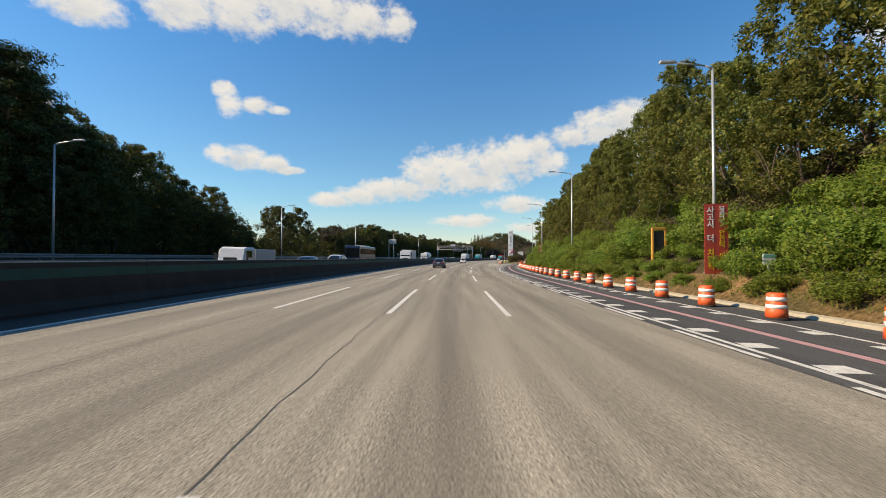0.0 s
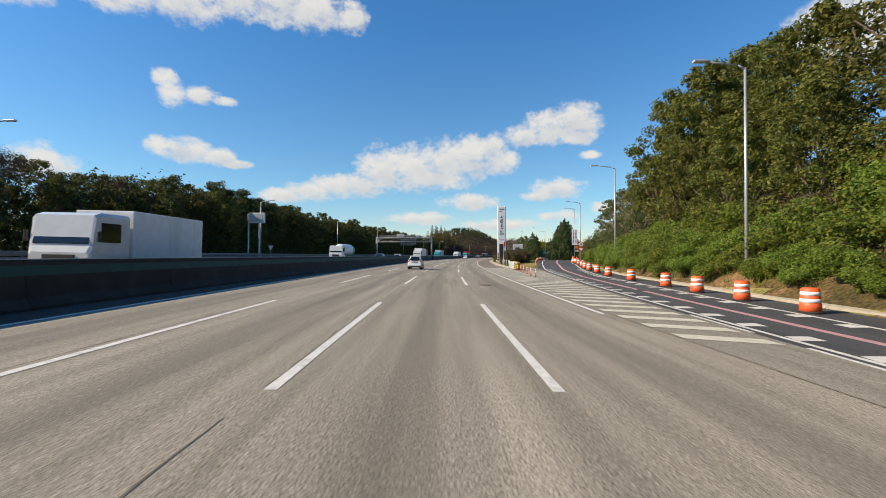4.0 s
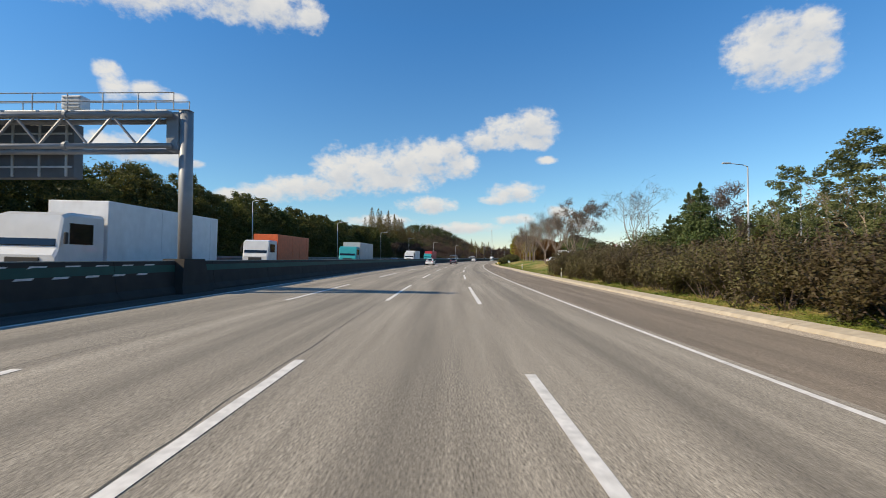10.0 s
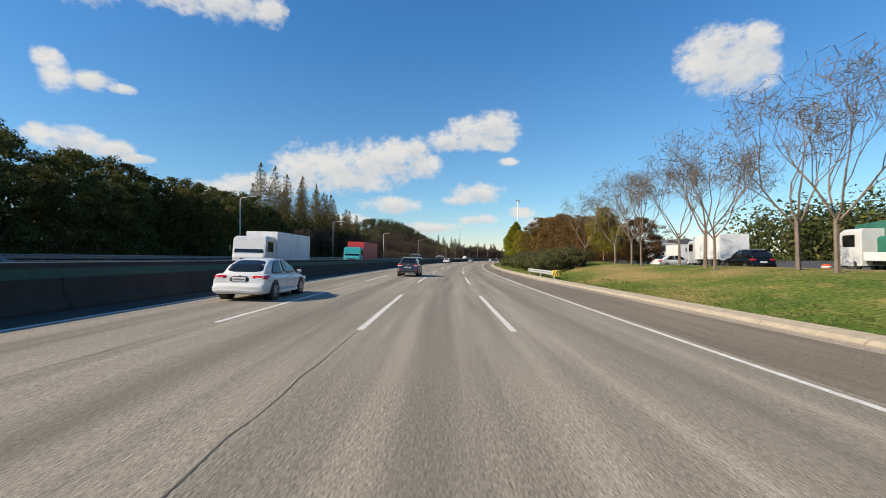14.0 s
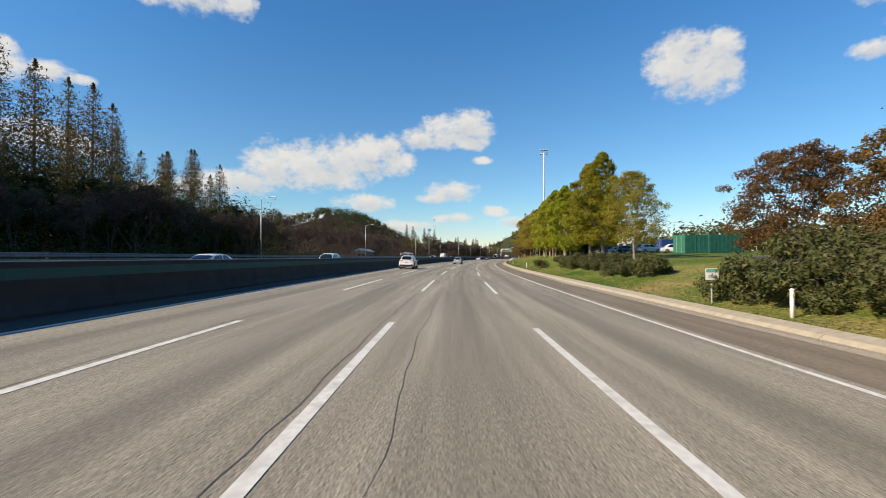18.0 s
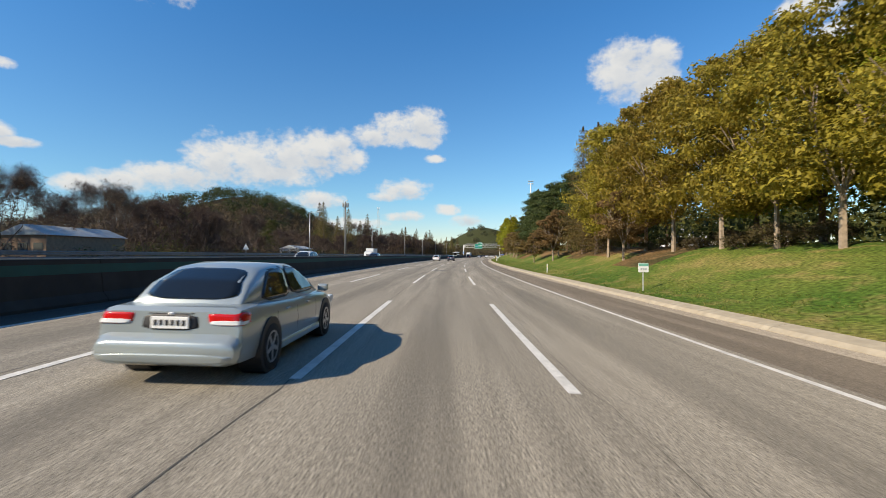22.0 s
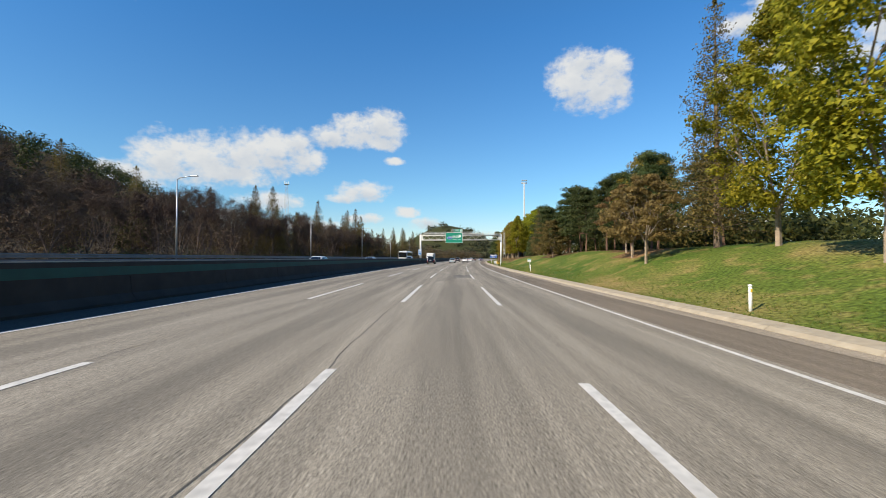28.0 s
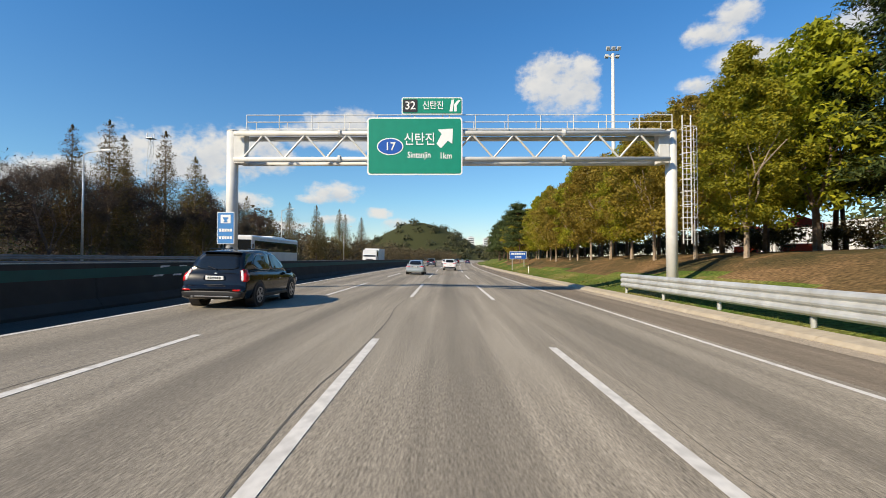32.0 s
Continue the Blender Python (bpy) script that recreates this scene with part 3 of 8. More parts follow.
# ---------------------------------------------------------------- the lie of the land
def smooth(a, b, x):
    t = min(1.0, max(0.0, (x - a) / (b - a)))
    return t * t * (3 - 2 * t)


RAMP_R = interp(((-80, 12.4), (45, 12.5), (80, 13.9), (113, 16.7), (125, 18.7), (140, 21.7), (156, 24.6), (175, 28.5), (200, 34), (260, 40), (330, 44)))
RAMP_L = interp(((-80, 7.5), (52, 7.5), (80, 9.0), (105, 11.3), (128, 13.6), (150, 17.0), (175, 21.0), (200, 26), (230, 29), (330, 30)))
KERB = interp(((130, 10.5), (150, 10.5), (165, 10.6), (175, 10.9), (190, 10.8), (280, 11.2), (300, 10.5), (345, 9.5), (1100, 9.5)))
RISE = interp(((140, 0.2), (165, 0.5), (250, 0.9), (300, 1.3), (400, 1.3), (470, 2.2), (560, 2.6), (620, 2.4), (680, 2.6), (760, 2.0), (1100, 2.0)))


def ground_z(s, d):
    base = -BANK * max(-25.0, min(10.0, d))
    if d < -25:
        k = smooth(-20, 60, s) * smooth(160, 90, s)
        base += 0.03 * min(40.0, -25 - d) + 4.0 * smooth(-70, -260, d)
        base += 38.0 * math.exp(-((s - 768) / 105.0) ** 2 - ((d + 158) / 52.0) ** 2)
        base += 7.0 * smooth(72, 12, s) * smooth(-29, -42, d)
        return base
    if d <= 7:
        return base
    w = smooth(60, 130, s)
    base = -BANK * (7 + (min(d, 12.5) - 7) * (1 - w))
    if s < 150:
        out = d - (RAMP_R(s) + 0.6)
        k = 1 - smooth(108, 150, s)
        if out > 0:
            base += k * (0.62 * min(out, 15.0) + 0.10 * max(0.0, min(out - 15.0, 60.0))) + (1 - k) * 0.10 * min(out, 10.0)
        base += w * 0.12 * smooth(12, 20, d)
    if s >= 128:
        k = smooth(128, 150, s)
        out = d - (KERB(s) + 0.4)
        if out > 0:
            base += k * RISE(s) * smooth(0, 9.0, out) + k * 0.02 * max(0.0, min(out - 9, 60)) - 0.85 * smooth(10.5, 14.0, out) * smooth(182, 200, s) * smooth(420, 400, s)
    return base


def land():
    ds = sorted([-1200, -800, -520, -400, -330, -260, -200, -150, -110, -85, -70, -58, -48, -40, -34, -29, -25, -22.5, -16, -9, -6, 0, 6, 7.5, 9.4]
                + [9.9 + 0.8 * i for i in range(46)] + [50, 58, 70, 90, 120, 170, 250, 400, 700])
    ss = [-1200, -700, -400, -250, -150, -100] + list(range(-80, 840, 6)) + [850, 880, 920, 980, 1060, 1160, 1300, 1600, 2000, 2600, 3400]
    verts, uv, faces = [], [], []
    for s in ss:
        for d in ds:
            r = noise.noise((s * 0.07, d * 0.07, 0)) * (0.18 if d > 14 or d < -26 else 0.03)
            on_road = -24.0 < d < 7.3 or (s < 345 and d < RAMP_R(s) + 0.6 and d > 7) or (d > 7 and d < KERB(s) + 0.4)
            z = ground_z(s, d) - (0.09 if on_road else 0.0) + (0.0 if on_road else r)
            verts.append(tuple(rp(s, d, z)))
            uv.append((d, s))
    w = len(ds)
    for i in range(len(ss) - 1):
        for j in range(w - 1):
            k = i * w + j
            faces.append((k, k + 1, k + w + 1, k + w))
    me = bpy.data.meshes.new("ground")
    me.from_pydata(verts, [], faces)
    me.shade_smooth()
    layer = me.uv_layers.new(name="metres")
    idx = np.empty(len(me.loops), dtype=np.int32)
    me.loops.foreach_get("vertex_index", idx)
    layer.data.foreach_set("uv", np.array(uv, dtype=np.float32)[idx].ravel())
    me.materials.append(MATS["verge_grass"])
    me.materials.append(MATS["leaf_litter"])
    me.materials.append(MATS["needle_litter"])

    def litter(s, d):
        if (503 < s < 592 and 15.2 + 0.9 * math.sin(s * 0.31) + 0.6 * math.sin(s * 0.83) < d < 45) or (655 < s < 730 and 16.6 + 1.3 * math.sin(s * 0.17) < d < 45) or (730 <= s < 830 and 13.6 + 0.8 * math.sin(s * 0.23) < d < 45) or (s < 150 and RAMP_R(s) + 0.6 < d < RAMP_R(s) + 2.4):
            return 2
        return 1 if d < -26.5 or (s < 150 and RAMP_R(s) + 1.4 < d < 60) or (350 < s < 398 and 17.5 < d < 40) else 0
    me.polygons.foreach_set("material_index", np.array([(litter((ss[i] + ss[i + 1]) / 2, (ds[j] + ds[j + 1]) / 2)) for i in range(len(ss) - 1) for j in range(w - 1)], dtype=np.int32))
    return tagged(ob_from("ground", me, None), "rough grass verges with dry patches beside the motorway", "ground", kind="structure")


land()
BAR = -7.72
LINE_M, LINE_L, LINE_R, EDGE_R, EDGE_L = -3.14, 0.29, 3.72, 7.10, -6.41
S0, S1 = -70.0, 1250.0
road = tagged(strip("road", S0, S1, -7.9, 7.35, 0.0, "lane_paving", step=3.0), "worn pale grey asphalt motorway with four lanes", "road", kind="structure")
shoulder = tagged(strip("road_shoulder", 100, S1, 7.35, lambda s: KERB(s) + 0.05 if s > 135 else 7.35 + (KERB(135) - 7.3) * (s - 100) / 35, 0.0, "shoulder_paving", step=3.0),
                  "brownish dusty asphalt hard shoulder", "road shoulder", kind="structure")
ramp = tagged(strip("slip_road", S0, 330, lambda s: 7.35 if s < 100 else RAMP_L(s) - 0.6, lambda s: RAMP_R(s) + 0.5, 0.004, "ramp_paving", step=3.0),
              "newly laid dark asphalt slip road", "slip road", kind="structure")
gore = tagged(strip("gore_area", 60, 139, 7.31, lambda s: max(7.4, RAMP_L(s) - 0.1) if s < 130 else RAMP_L(130) - 0.1 + 0.02 * (s - 130), 0.014, "gore_paving", step=3.0),
              "striped gore area between road and slip road", "road marking", kind="structure")
opposite = tagged(strip("opposite_road", S0, S1, -24.5, -8.2, 0.0, "lane_paving", step=6.0), "asphalt lanes of the opposite carriageway", "road", kind="structure")

# painted lines
PAINT = 0.006
for d, w in ((EDGE_L, 0.15),):
    strip("edge_line", S0, S1, d - w / 2, d + w / 2, PAINT, "road_white", road)
strip("edge_line", 88, S1, EDGE_R - 0.08, EDGE_R + 0.08, PAINT, "road_white", road)
PHASE = {LINE_M: interp(((-60, 0.6), (30, 0.4), (120, -0.6), (210, -0.3), (300, 0.5), (390, -0.3), (570, 0.0), (660, 0.6), (800, 0.0))),
         LINE_L: interp(((-60, 0.1), (30, -0.2), (120, 0.0), (210, 0.7), (300, -0.1), (390, 0.2), (480, 0.3), (570, 0.6), (660, 0.1), (750, 0.5), (900, 0.2))),
         LINE_R: interp(((-60, 0.0), (210, 0.1), (300, 0.2), (390, -0.2), (570, 0.1), (660, -0.2), (800, 0.0)))}
WANDER = interp(((-60, 0.02), (118, 0.03), (165, 0.02), (290, 0.01), (356, 0.06), (385, 0.06), (474, 0.0), (520, 0.03), (648, 0.01), (721, 0.06), (900, 0.0)))
for line, ph in PHASE.items():
    for k in range(-3, 62):
        s = 20.0 * k + ph(20.0 * k)
        d = line + (WANDER(s) if line == LINE_L else 0.0)
        strip("lane_dash", s, s + 10.0, d - 0.077, d + 0.077, PAINT, "road_white", road, step=5.0)
# dark ribbon painted where the barrier's shadow falls, up to the edge line
strip("median_gutter", S0, S1, BAR - 0.05, EDGE_L - 0.12, 0.004, "shadow_paving", road)
strip("gutter", 150, S1, lambda s: KERB(s) - 0.52, lambda s: KERB(s) + 0.04, 0.005, "gutter_sand", shoulder)

# slip road: serrated double line, pink guide, outer line
strip("guide_line", S0, 300, lambda s: (RAMP_L(s) + RAMP_R(s)) / 2 - 0.7, lambda s: (RAMP_L(s) + RAMP_R(s)) / 2 - 0.42, PAINT + 0.004, "road_pink", ramp)
strip("inner_line", S0, 290, lambda s: RAMP_L(s) + 0.18, lambda s: RAMP_L(s) + 0.33, PAINT + 0.004, "road_white", ramp)
strip("outer_line", S0, 290, lambda s: RAMP_R(s) - 1.35, lambda s: RAMP_R(s) - 1.2, PAINT + 0.004, "road_white", ramp)
for k in range(30):
    s = -60 + 5.0 * k
    strip("short_dash", s, s + 3.2, lambda q: RAMP_L(q) - 0.12, lambda q: RAMP_L(q) + 0.03, PAINT + 0.004, "road_white", ramp)
for k in range(24, 96):
    s = -60 + 2.0 * k
    strip("tooth", s, s + 0.55, lambda q, s=s: RAMP_L(q) + 0.33 + 0.15 * (q - s), lambda q, s=s: RAMP_L(q) + 0.95, PAINT + 0.004, "road_white", ramp)
    strip("tooth", s, s + 0.55, lambda q, s=s: RAMP_R(q) - 1.85, lambda q, s=s: RAMP_R(q) - 1.35 - 0.1 * (q - s), PAINT + 0.004, "road_white", ramp)
for k in range(36):
    s = 84 + 1.58 * k
    wide = RAMP_L(s) - 0.3
    for _ in range(4):
        q = s - 0.35 * (wide - 7.36)
        wide = min(RAMP_L(q), 11.5 if s > 128 else 99) - 0.3
    if wide > 7.7:
        rows = [(s - 0.35 * (wide - 7.36) * j / 4, 7.36 + (wide - 7.36) * j / 4) for j in range(5)]
        mesh_part("gore_stripe", [rp(u + o, d, ground_z(u + o, d) + 0.021) for u, d in rows for o in (0.0, 0.62)], [(2 * j + 2, 2 * j + 3, 2 * j + 1, 2 * j) for j in range(4)], "road_cream", gore)

# patches, cracks and a stain in the paving
for s, e, a, b in ((662.0, 667.4, 2.1, 3.65), (520.8, 524.2, 0.25, 1.75), (256, 262, 5.2, 7.0), (124.4, 126.1, 5.4, 6.85), (121.2, 122.3, 4.7, 6.3)):
    strip("paving_patch", s, e, a, b, 0.003, "patch_paving", road)
stain = [rp(100.6 + 0.56 * math.sin(k * 0.52) * (1 + 0.12 * math.sin(k * 2.3)), 4.74 + 0.42 * math.cos(k * 0.52), 0) for k in range(12)]
mesh_part("stain", [(v.x, v.y, -BANK * 4.75 + 0.012) for v in stain], [tuple(range(12))], "puddle_stain", road)


def crack(d0, s0, s1, seed, width=0.022, wander=0.12):
    rnd = random.Random(seed)
    f = [(s0, 0.0)]
    while f[-1][0] < s1:
        f.append((f[-1][0] + rnd.uniform(0.25, 0.8), max(-wander, min(wander, f[-1][1] + rnd.uniform(-0.055, 0.055)))))
    g = interp(f)
    wd = interp([(s, rnd.uniform(0.35, 1.25) * width) for s, _ in f])
    strip("crack", s0, s1, lambda s: d0 + g(s) - wd(s) / 2, lambda s: d0 + g(s) + wd(s) / 2, 0.004, "crack_fill", road, step=0.4)


for i in range(14):
    crack(0.20, -40 + 60 * i, -40 + 60 * i + 59, i, 0.022, 0.07)
    crack(-3.30, -40 + 60 * i, 15 + 60 * i, 40 + i, 0.015, 0.07)
    if i >= 8:
        crack(4.0, -20 + 60 * i, 25 + 60 * i, 80 + i, 0.011, 0.08)
    if i == 7:
        crack(1.15, -40 + 60 * i, 10 + 60 * i, 120 + i, 0.012, 0.12)

# kerbs: cast lengths with open joints
def kerb_run(s0, s1, line, name, label):
    t = thing(name, label, "kerb", kind="structure")
    n = int((s1 - s0) / 3.0)
    for i in range(n):
        a = s0 + 3.0 * i
        profile_run("kerb_stone", a + 0.012, a + 2.988, line, ((0, -0.05), (0.0, 0.02), (0.10, 0.10), (0.52, 0.17), (0.60, 0.12), (0.60, -0.05)), "kerb_concrete", t, step=3.0)
    return t


kerb_run(137, 845, KERB, "kerb_verge", "sandy concrete kerb along the grass verge")
kerb_run(-12, 168, lambda s: RAMP_R(s) + 0.5, "kerb_slip_road", "sandy concrete kerb at the foot of the wooded bank")

# median barrier: cast lengths with a green band, shade put into the concrete's colour
barrier = thing("median_barrier", "grimy grey concrete median barrier, coloured dark as in shade, with a green band", "barrier", kind="structure")
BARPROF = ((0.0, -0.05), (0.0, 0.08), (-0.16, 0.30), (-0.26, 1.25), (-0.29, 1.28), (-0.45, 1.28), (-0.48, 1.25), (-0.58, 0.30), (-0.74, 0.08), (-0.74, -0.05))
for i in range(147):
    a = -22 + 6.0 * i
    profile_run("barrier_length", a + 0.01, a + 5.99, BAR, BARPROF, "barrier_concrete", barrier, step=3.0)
    if i % 4:
        continue
    profile_run("green_band", a + 0.01, a + 23.99, BAR, ((-0.213, 0.86), (-0.241, 1.12), (-0.246, 1.12), (-0.218, 0.86)), "barrier_green", barrier, step=3.0)
    # paler strip that paints the sunlit top edge
    profile_run("barrier_cap", a + 0.01, a + 23.99, BAR, ((-0.265, 1.262), (-0.292, 1.286), (-0.448, 1.286), (-0.475, 1.262)), "kerb_concrete", barrier, step=3.0)


def far_rail(s0, s1, d):
    t = thing("guard_rail", "grey steel guard rail along the far edge of the opposite road", "guard rail", kind="structure")
    for z in (0.55, 0.95):
        profile_run("rail_beam", s0, s1, d, ((0, z), (0.04, z + 0.08), (0, z + 0.16), (0.04, z + 0.24), (0, z + 0.31), (-0.02, z + 0.31), (-0.02, z)), "rail_dull", t, step=4.0)
    for i in range(int((s1 - s0) / 8)):
        bm = tube(bmesh.new(), rp(s0 + 8 * i, d - 0.08, ground_z(s0, d) - 0.1), rp(s0 + 8 * i, d - 0.08, ground_z(s0, d) + 1.3), 0.07, n=6)
        part("rail_post", bm, "rail_dull", t)


far_rail(-40, 800, -24.6)


# ---------------------------------------------------------------- trees and shrubs
def leaf_mesh(name, blobs, size, seed, mat, up=0.25, aspect=0.55, inner=0.45, needle=False):
    """Leaf clumps round blobs (x, y, z, radius across, radius up, count): small bent leaves, denser towards the outside."""
    rng = np.random.default_rng(seed)
    P, Nn = [], []
    for x, y, z, ra, rz, n in blobs:
        n = int(n)
        d = rng.normal(size=(n, 3))
        d /= np.linalg.norm(d, axis=1)[:, None] + 1e-9
        r = (inner + (1 - inner) * rng.random(n) ** 0.6)[:, None]
        P.append(np.array([x, y, z]) + d * r * np.array([ra, ra, rz]) * (1 + 0.09 * rng.normal(size=(n, 1))))
        Nn.append(d + np.array([0, 0, up]) + 0.55 * rng.normal(size=(n, 3)))
    P, Nn = np.concatenate(P), np.concatenate(Nn)
    n = len(P)
    Nn /= np.linalg.norm(Nn, axis=1)[:, None] + 1e-9
    T = np.cross(Nn, rng.normal(size=(n, 3)))
    T /= np.linalg.norm(T, axis=1)[:, None] + 1e-9
    B = np.cross(Nn, T)
    L = size * (0.6 + 0.8 * rng.random((n, 1)))
    W = L * aspect * (0.7 + 0.6 * rng.random((n, 1)))
    V = np.stack([P - T * L * 0.8 - B * W, P - T * L * 0.8 + B * W, P + T * L], 1).reshape(-1, 3)
    me = bpy.data.meshes.new(name)
    me.vertices.add(3 * n)
    me.vertices.foreach_set("co", V.astype(np.float32).ravel())
    me.loops.add(3 * n)
    me.loops.foreach_set("vertex_index", np.arange(3 * n, dtype=np.int32))
    me.polygons.add(n)
    me.polygons.foreach_set("loop_start", np.arange(0, 3 * n, 3, dtype=np.int32))
    me.update(calc_edges=True)
    me.materials.append(MATS[mat])
    return me


def limb_mesh(name, segs, mat, sides=5):
    """Tapered limbs: (from, to, radius, end radius)."""
    verts, faces = [], []
    for p, q, r0, r1 in segs:
        p, q = Vector(p), Vector(q)
        dv = q - p
        if dv.length < 1e-4:
            continue
        u = dv.orthogonal().normalized()
        w = dv.normalized().cross(u)
        n = sides if r0 > 0.03 else 3
        k = len(verts)
        for base, r in ((p, r0), (q, r1)):
            for i in range(n):
                a = 2 * math.pi * i / n
                verts.append(tuple(base + (u * math.cos(a) + w * math.sin(a)) * r))
        for i in range(n):
            j = (i + 1) % n
            faces.append((k + i, k + j, k + n + j, k + n + i))
    me = bpy.data.meshes.new(name)
    me.from_pydata(verts, [], faces)
    me.materials.append(MATS[mat])
    return me


def grow(rnd, p, d, length, r, depth, segs, spread, ends, droop=0.0, kids=3):
    """A limb that bends and forks."""
    q = p
    steps = 3
    for i in range(steps):
        d = (d + Vector((rnd.uniform(-1, 1), rnd.uniform(-1, 1), rnd.uniform(-0.5, 1) - droop)) * 0.16).normalized()
        nq = q + d * (length / steps)
        segs.append((q, nq, r * (1 - 0.25 * i / steps), r * (1 - 0.25 * (i + 1) / steps)))
        q = nq
        if depth > 0 and i > 0 and rnd.random() < 0.75:
            e = (d + Vector((rnd.uniform(-1, 1), rnd.uniform(-1, 1), rnd.uniform(-0.2, 0.6))) * spread).normalized()
            grow(rnd, q, e, length * rnd.uniform(0.5, 0.75), r * 0.5, depth - 1, segs, spread, ends, droop, kids)
    if depth > 0:
        for _ in range(kids - 1):
            e = (d + Vector((rnd.uniform(-1, 1), rnd.uniform(-1, 1), rnd.uniform(-0.2, 0.6))) * spread).normalized()
            grow(rnd, q, e, length * rnd.uniform(0.6, 0.8), r * 0.62, depth - 1, segs, spread, ends, droop, kids)
    else:
        ends.append(q)


PLANTS = {}


def template(key, name, label, category, trunk_me, crown_me, group=""):
    t = tagged(new(name), label, category, group)
    if trunk_me:
        ob_from("trunk", trunk_me, None, t)
    if crown_me:
        ob_from("crown", crown_me, None, t)
    PLANTS.setdefault(key, []).append([t, False])


def plant(key, s, d, scale=1.0, turn=None, pick=None, z=None, sink=0.1):
    """Sets a copy of one of the key's plants on the ground."""
    rnd = random.Random(round(s * 13.7 + d * 91.1))
    opts = PLANTS[key]
    slot = opts[(pick if pick is not None else rnd.randrange(len(opts))) % len(opts)]
    m = put(s, d, (ground_z(s, d) if z is None else z) - sink, rnd.uniform(0, 360) if turn is None else turn)
    if not slot[1]:
        slot[1] = True
        slot[0].matrix_basis = m @ Matrix.Scale(scale, 4)
        return slot[0]
    c = copy_thing(slot[0], m)
    c.matrix_basis = m @ Matrix.Scale(scale, 4)
    return c


def broad(key, seed, h, spread, clear, mat, bark, n, leaf, label, name="broadleaf_tree", lobes=40, group="", depth=1, top=0.75, flat=0.6, up=0.4, trunk=0.016, rad=1.0):
    """A broadleaf tree: forking limbs inside an uneven crown of leaf sprays, widest below the middle and drawn in towards the top."""
    rnd = random.Random(seed)
    segs, ends = [(Vector((0, 0, -0.4)), Vector((0.05, 0, clear + 0.3)), h * trunk * 1.15, h * trunk * 0.85)], []
    for i in range(5):
        a = 2 * math.pi * (i + rnd.random() * 0.5) / 5
        grow(rnd, Vector((0.05, 0, clear * rnd.uniform(0.85, 1.05) + 0.2)), Vector((math.cos(a) * 0.5, math.sin(a) * 0.5, 1)).normalized(), (h - clear) * 0.30, h * trunk * 0.42, depth, segs, 0.6, ends)
    blobs = []
    for i in range(lobes):
        u = (i + rnd.random()) / lobes
        env = spread * (math.sin(math.pi * min(1.0, 0.22 + 0.72 * u)) ** top) * rnd.uniform(0.85, 1.12)
        th, q = rnd.uniform(0, 2 * math.pi), math.sqrt(rnd.uniform(0.12, 1.0))
        r = spread * rnd.uniform(0.24, 0.38) * (1.0 - 0.35 * u) * rad
        rr = max(0.0, env * q - r * 0.55)
        blobs.append((rr * math.cos(th), rr * math.sin(th), clear + 0.35 + u * (h - clear - 0.6), r, r * flat * rnd.uniform(0.75, 1.2), n / lobes))
    template(key, name, label, "tree", limb_mesh("trunk", segs, bark), leaf_mesh("crown", blobs, leaf, seed, mat, up=up, inner=0.3), group)


def pine(key, seed, h, spread, label, name="pine_tree", n=7000, low=0.30):
    """A pine: bare leaning trunk, crown of flat needle pads at the ends of crooked limbs."""
    rnd = random.Random(seed)
    segs, blobs = [], []
    p = Vector((0, 0, -0.3))
    lean = Vector((rnd.uniform(-0.08, 0.08), rnd.uniform(-0.08, 0.08), 1))
    zs = 9
    for i in range(zs):
        q = p + (lean + Vector((rnd.uniform(-0.06, 0.06), rnd.uniform(-0.06, 0.06), 0))) * (h * 0.96 / zs)
        segs.append((p, q, h * 0.014 * (1 - 0.085 * i), h * 0.014 * (1 - 0.085 * (i + 1))))
        f = (i + 1) / zs
        if f > low:
            k = 5 if f < 0.95 else 3
            for j in range(k):
                a = 2 * math.pi * (j + rnd.random()) / k
                reach = spread * (1.12 - 0.75 * (f - low) / (1 - low)) * rnd.uniform(0.6, 1.05)
                e = q + Vector((math.cos(a) * reach, math.sin(a) * reach, rnd.uniform(-0.02, 0.22) * reach))
                mid = (q + e) / 2 + Vector((0, 0, rnd.uniform(-0.1, 0.25)))
                segs.append((q, mid, 0.055, 0.04))
                segs.append((mid, e, 0.04, 0.02))
                for c, rr in ((e, 0.34), (mid + (e - mid) * 0.3, 0.28)):
                    for _ in range(3):
                        o = Vector((rnd.uniform(-1, 1), rnd.uniform(-1, 1), rnd.uniform(-0.2, 0.35))) * spread * 0.20
                        r = spread * rr * rnd.uniform(0.55, 0.9)
                        blobs.append((c.x + o.x, c.y + o.y, c.z + o.z + 0.15, r * 1.2, r * 0.62, 1))
        p = q
    k = n / len(blobs)
    blobs = [(*b[:5], k) for b in blobs]
    blobs.append((p.x, p.y, p.z + 0.1, spread * 0.3, spread * 0.35, n * 0.05))
    template(key, name, label, "tree", limb_mesh("trunk", segs, "bark_red"), leaf_mesh("crown", blobs, 0.20, seed, "leaf_pine", up=0.7, aspect=0.22, inner=0.12))


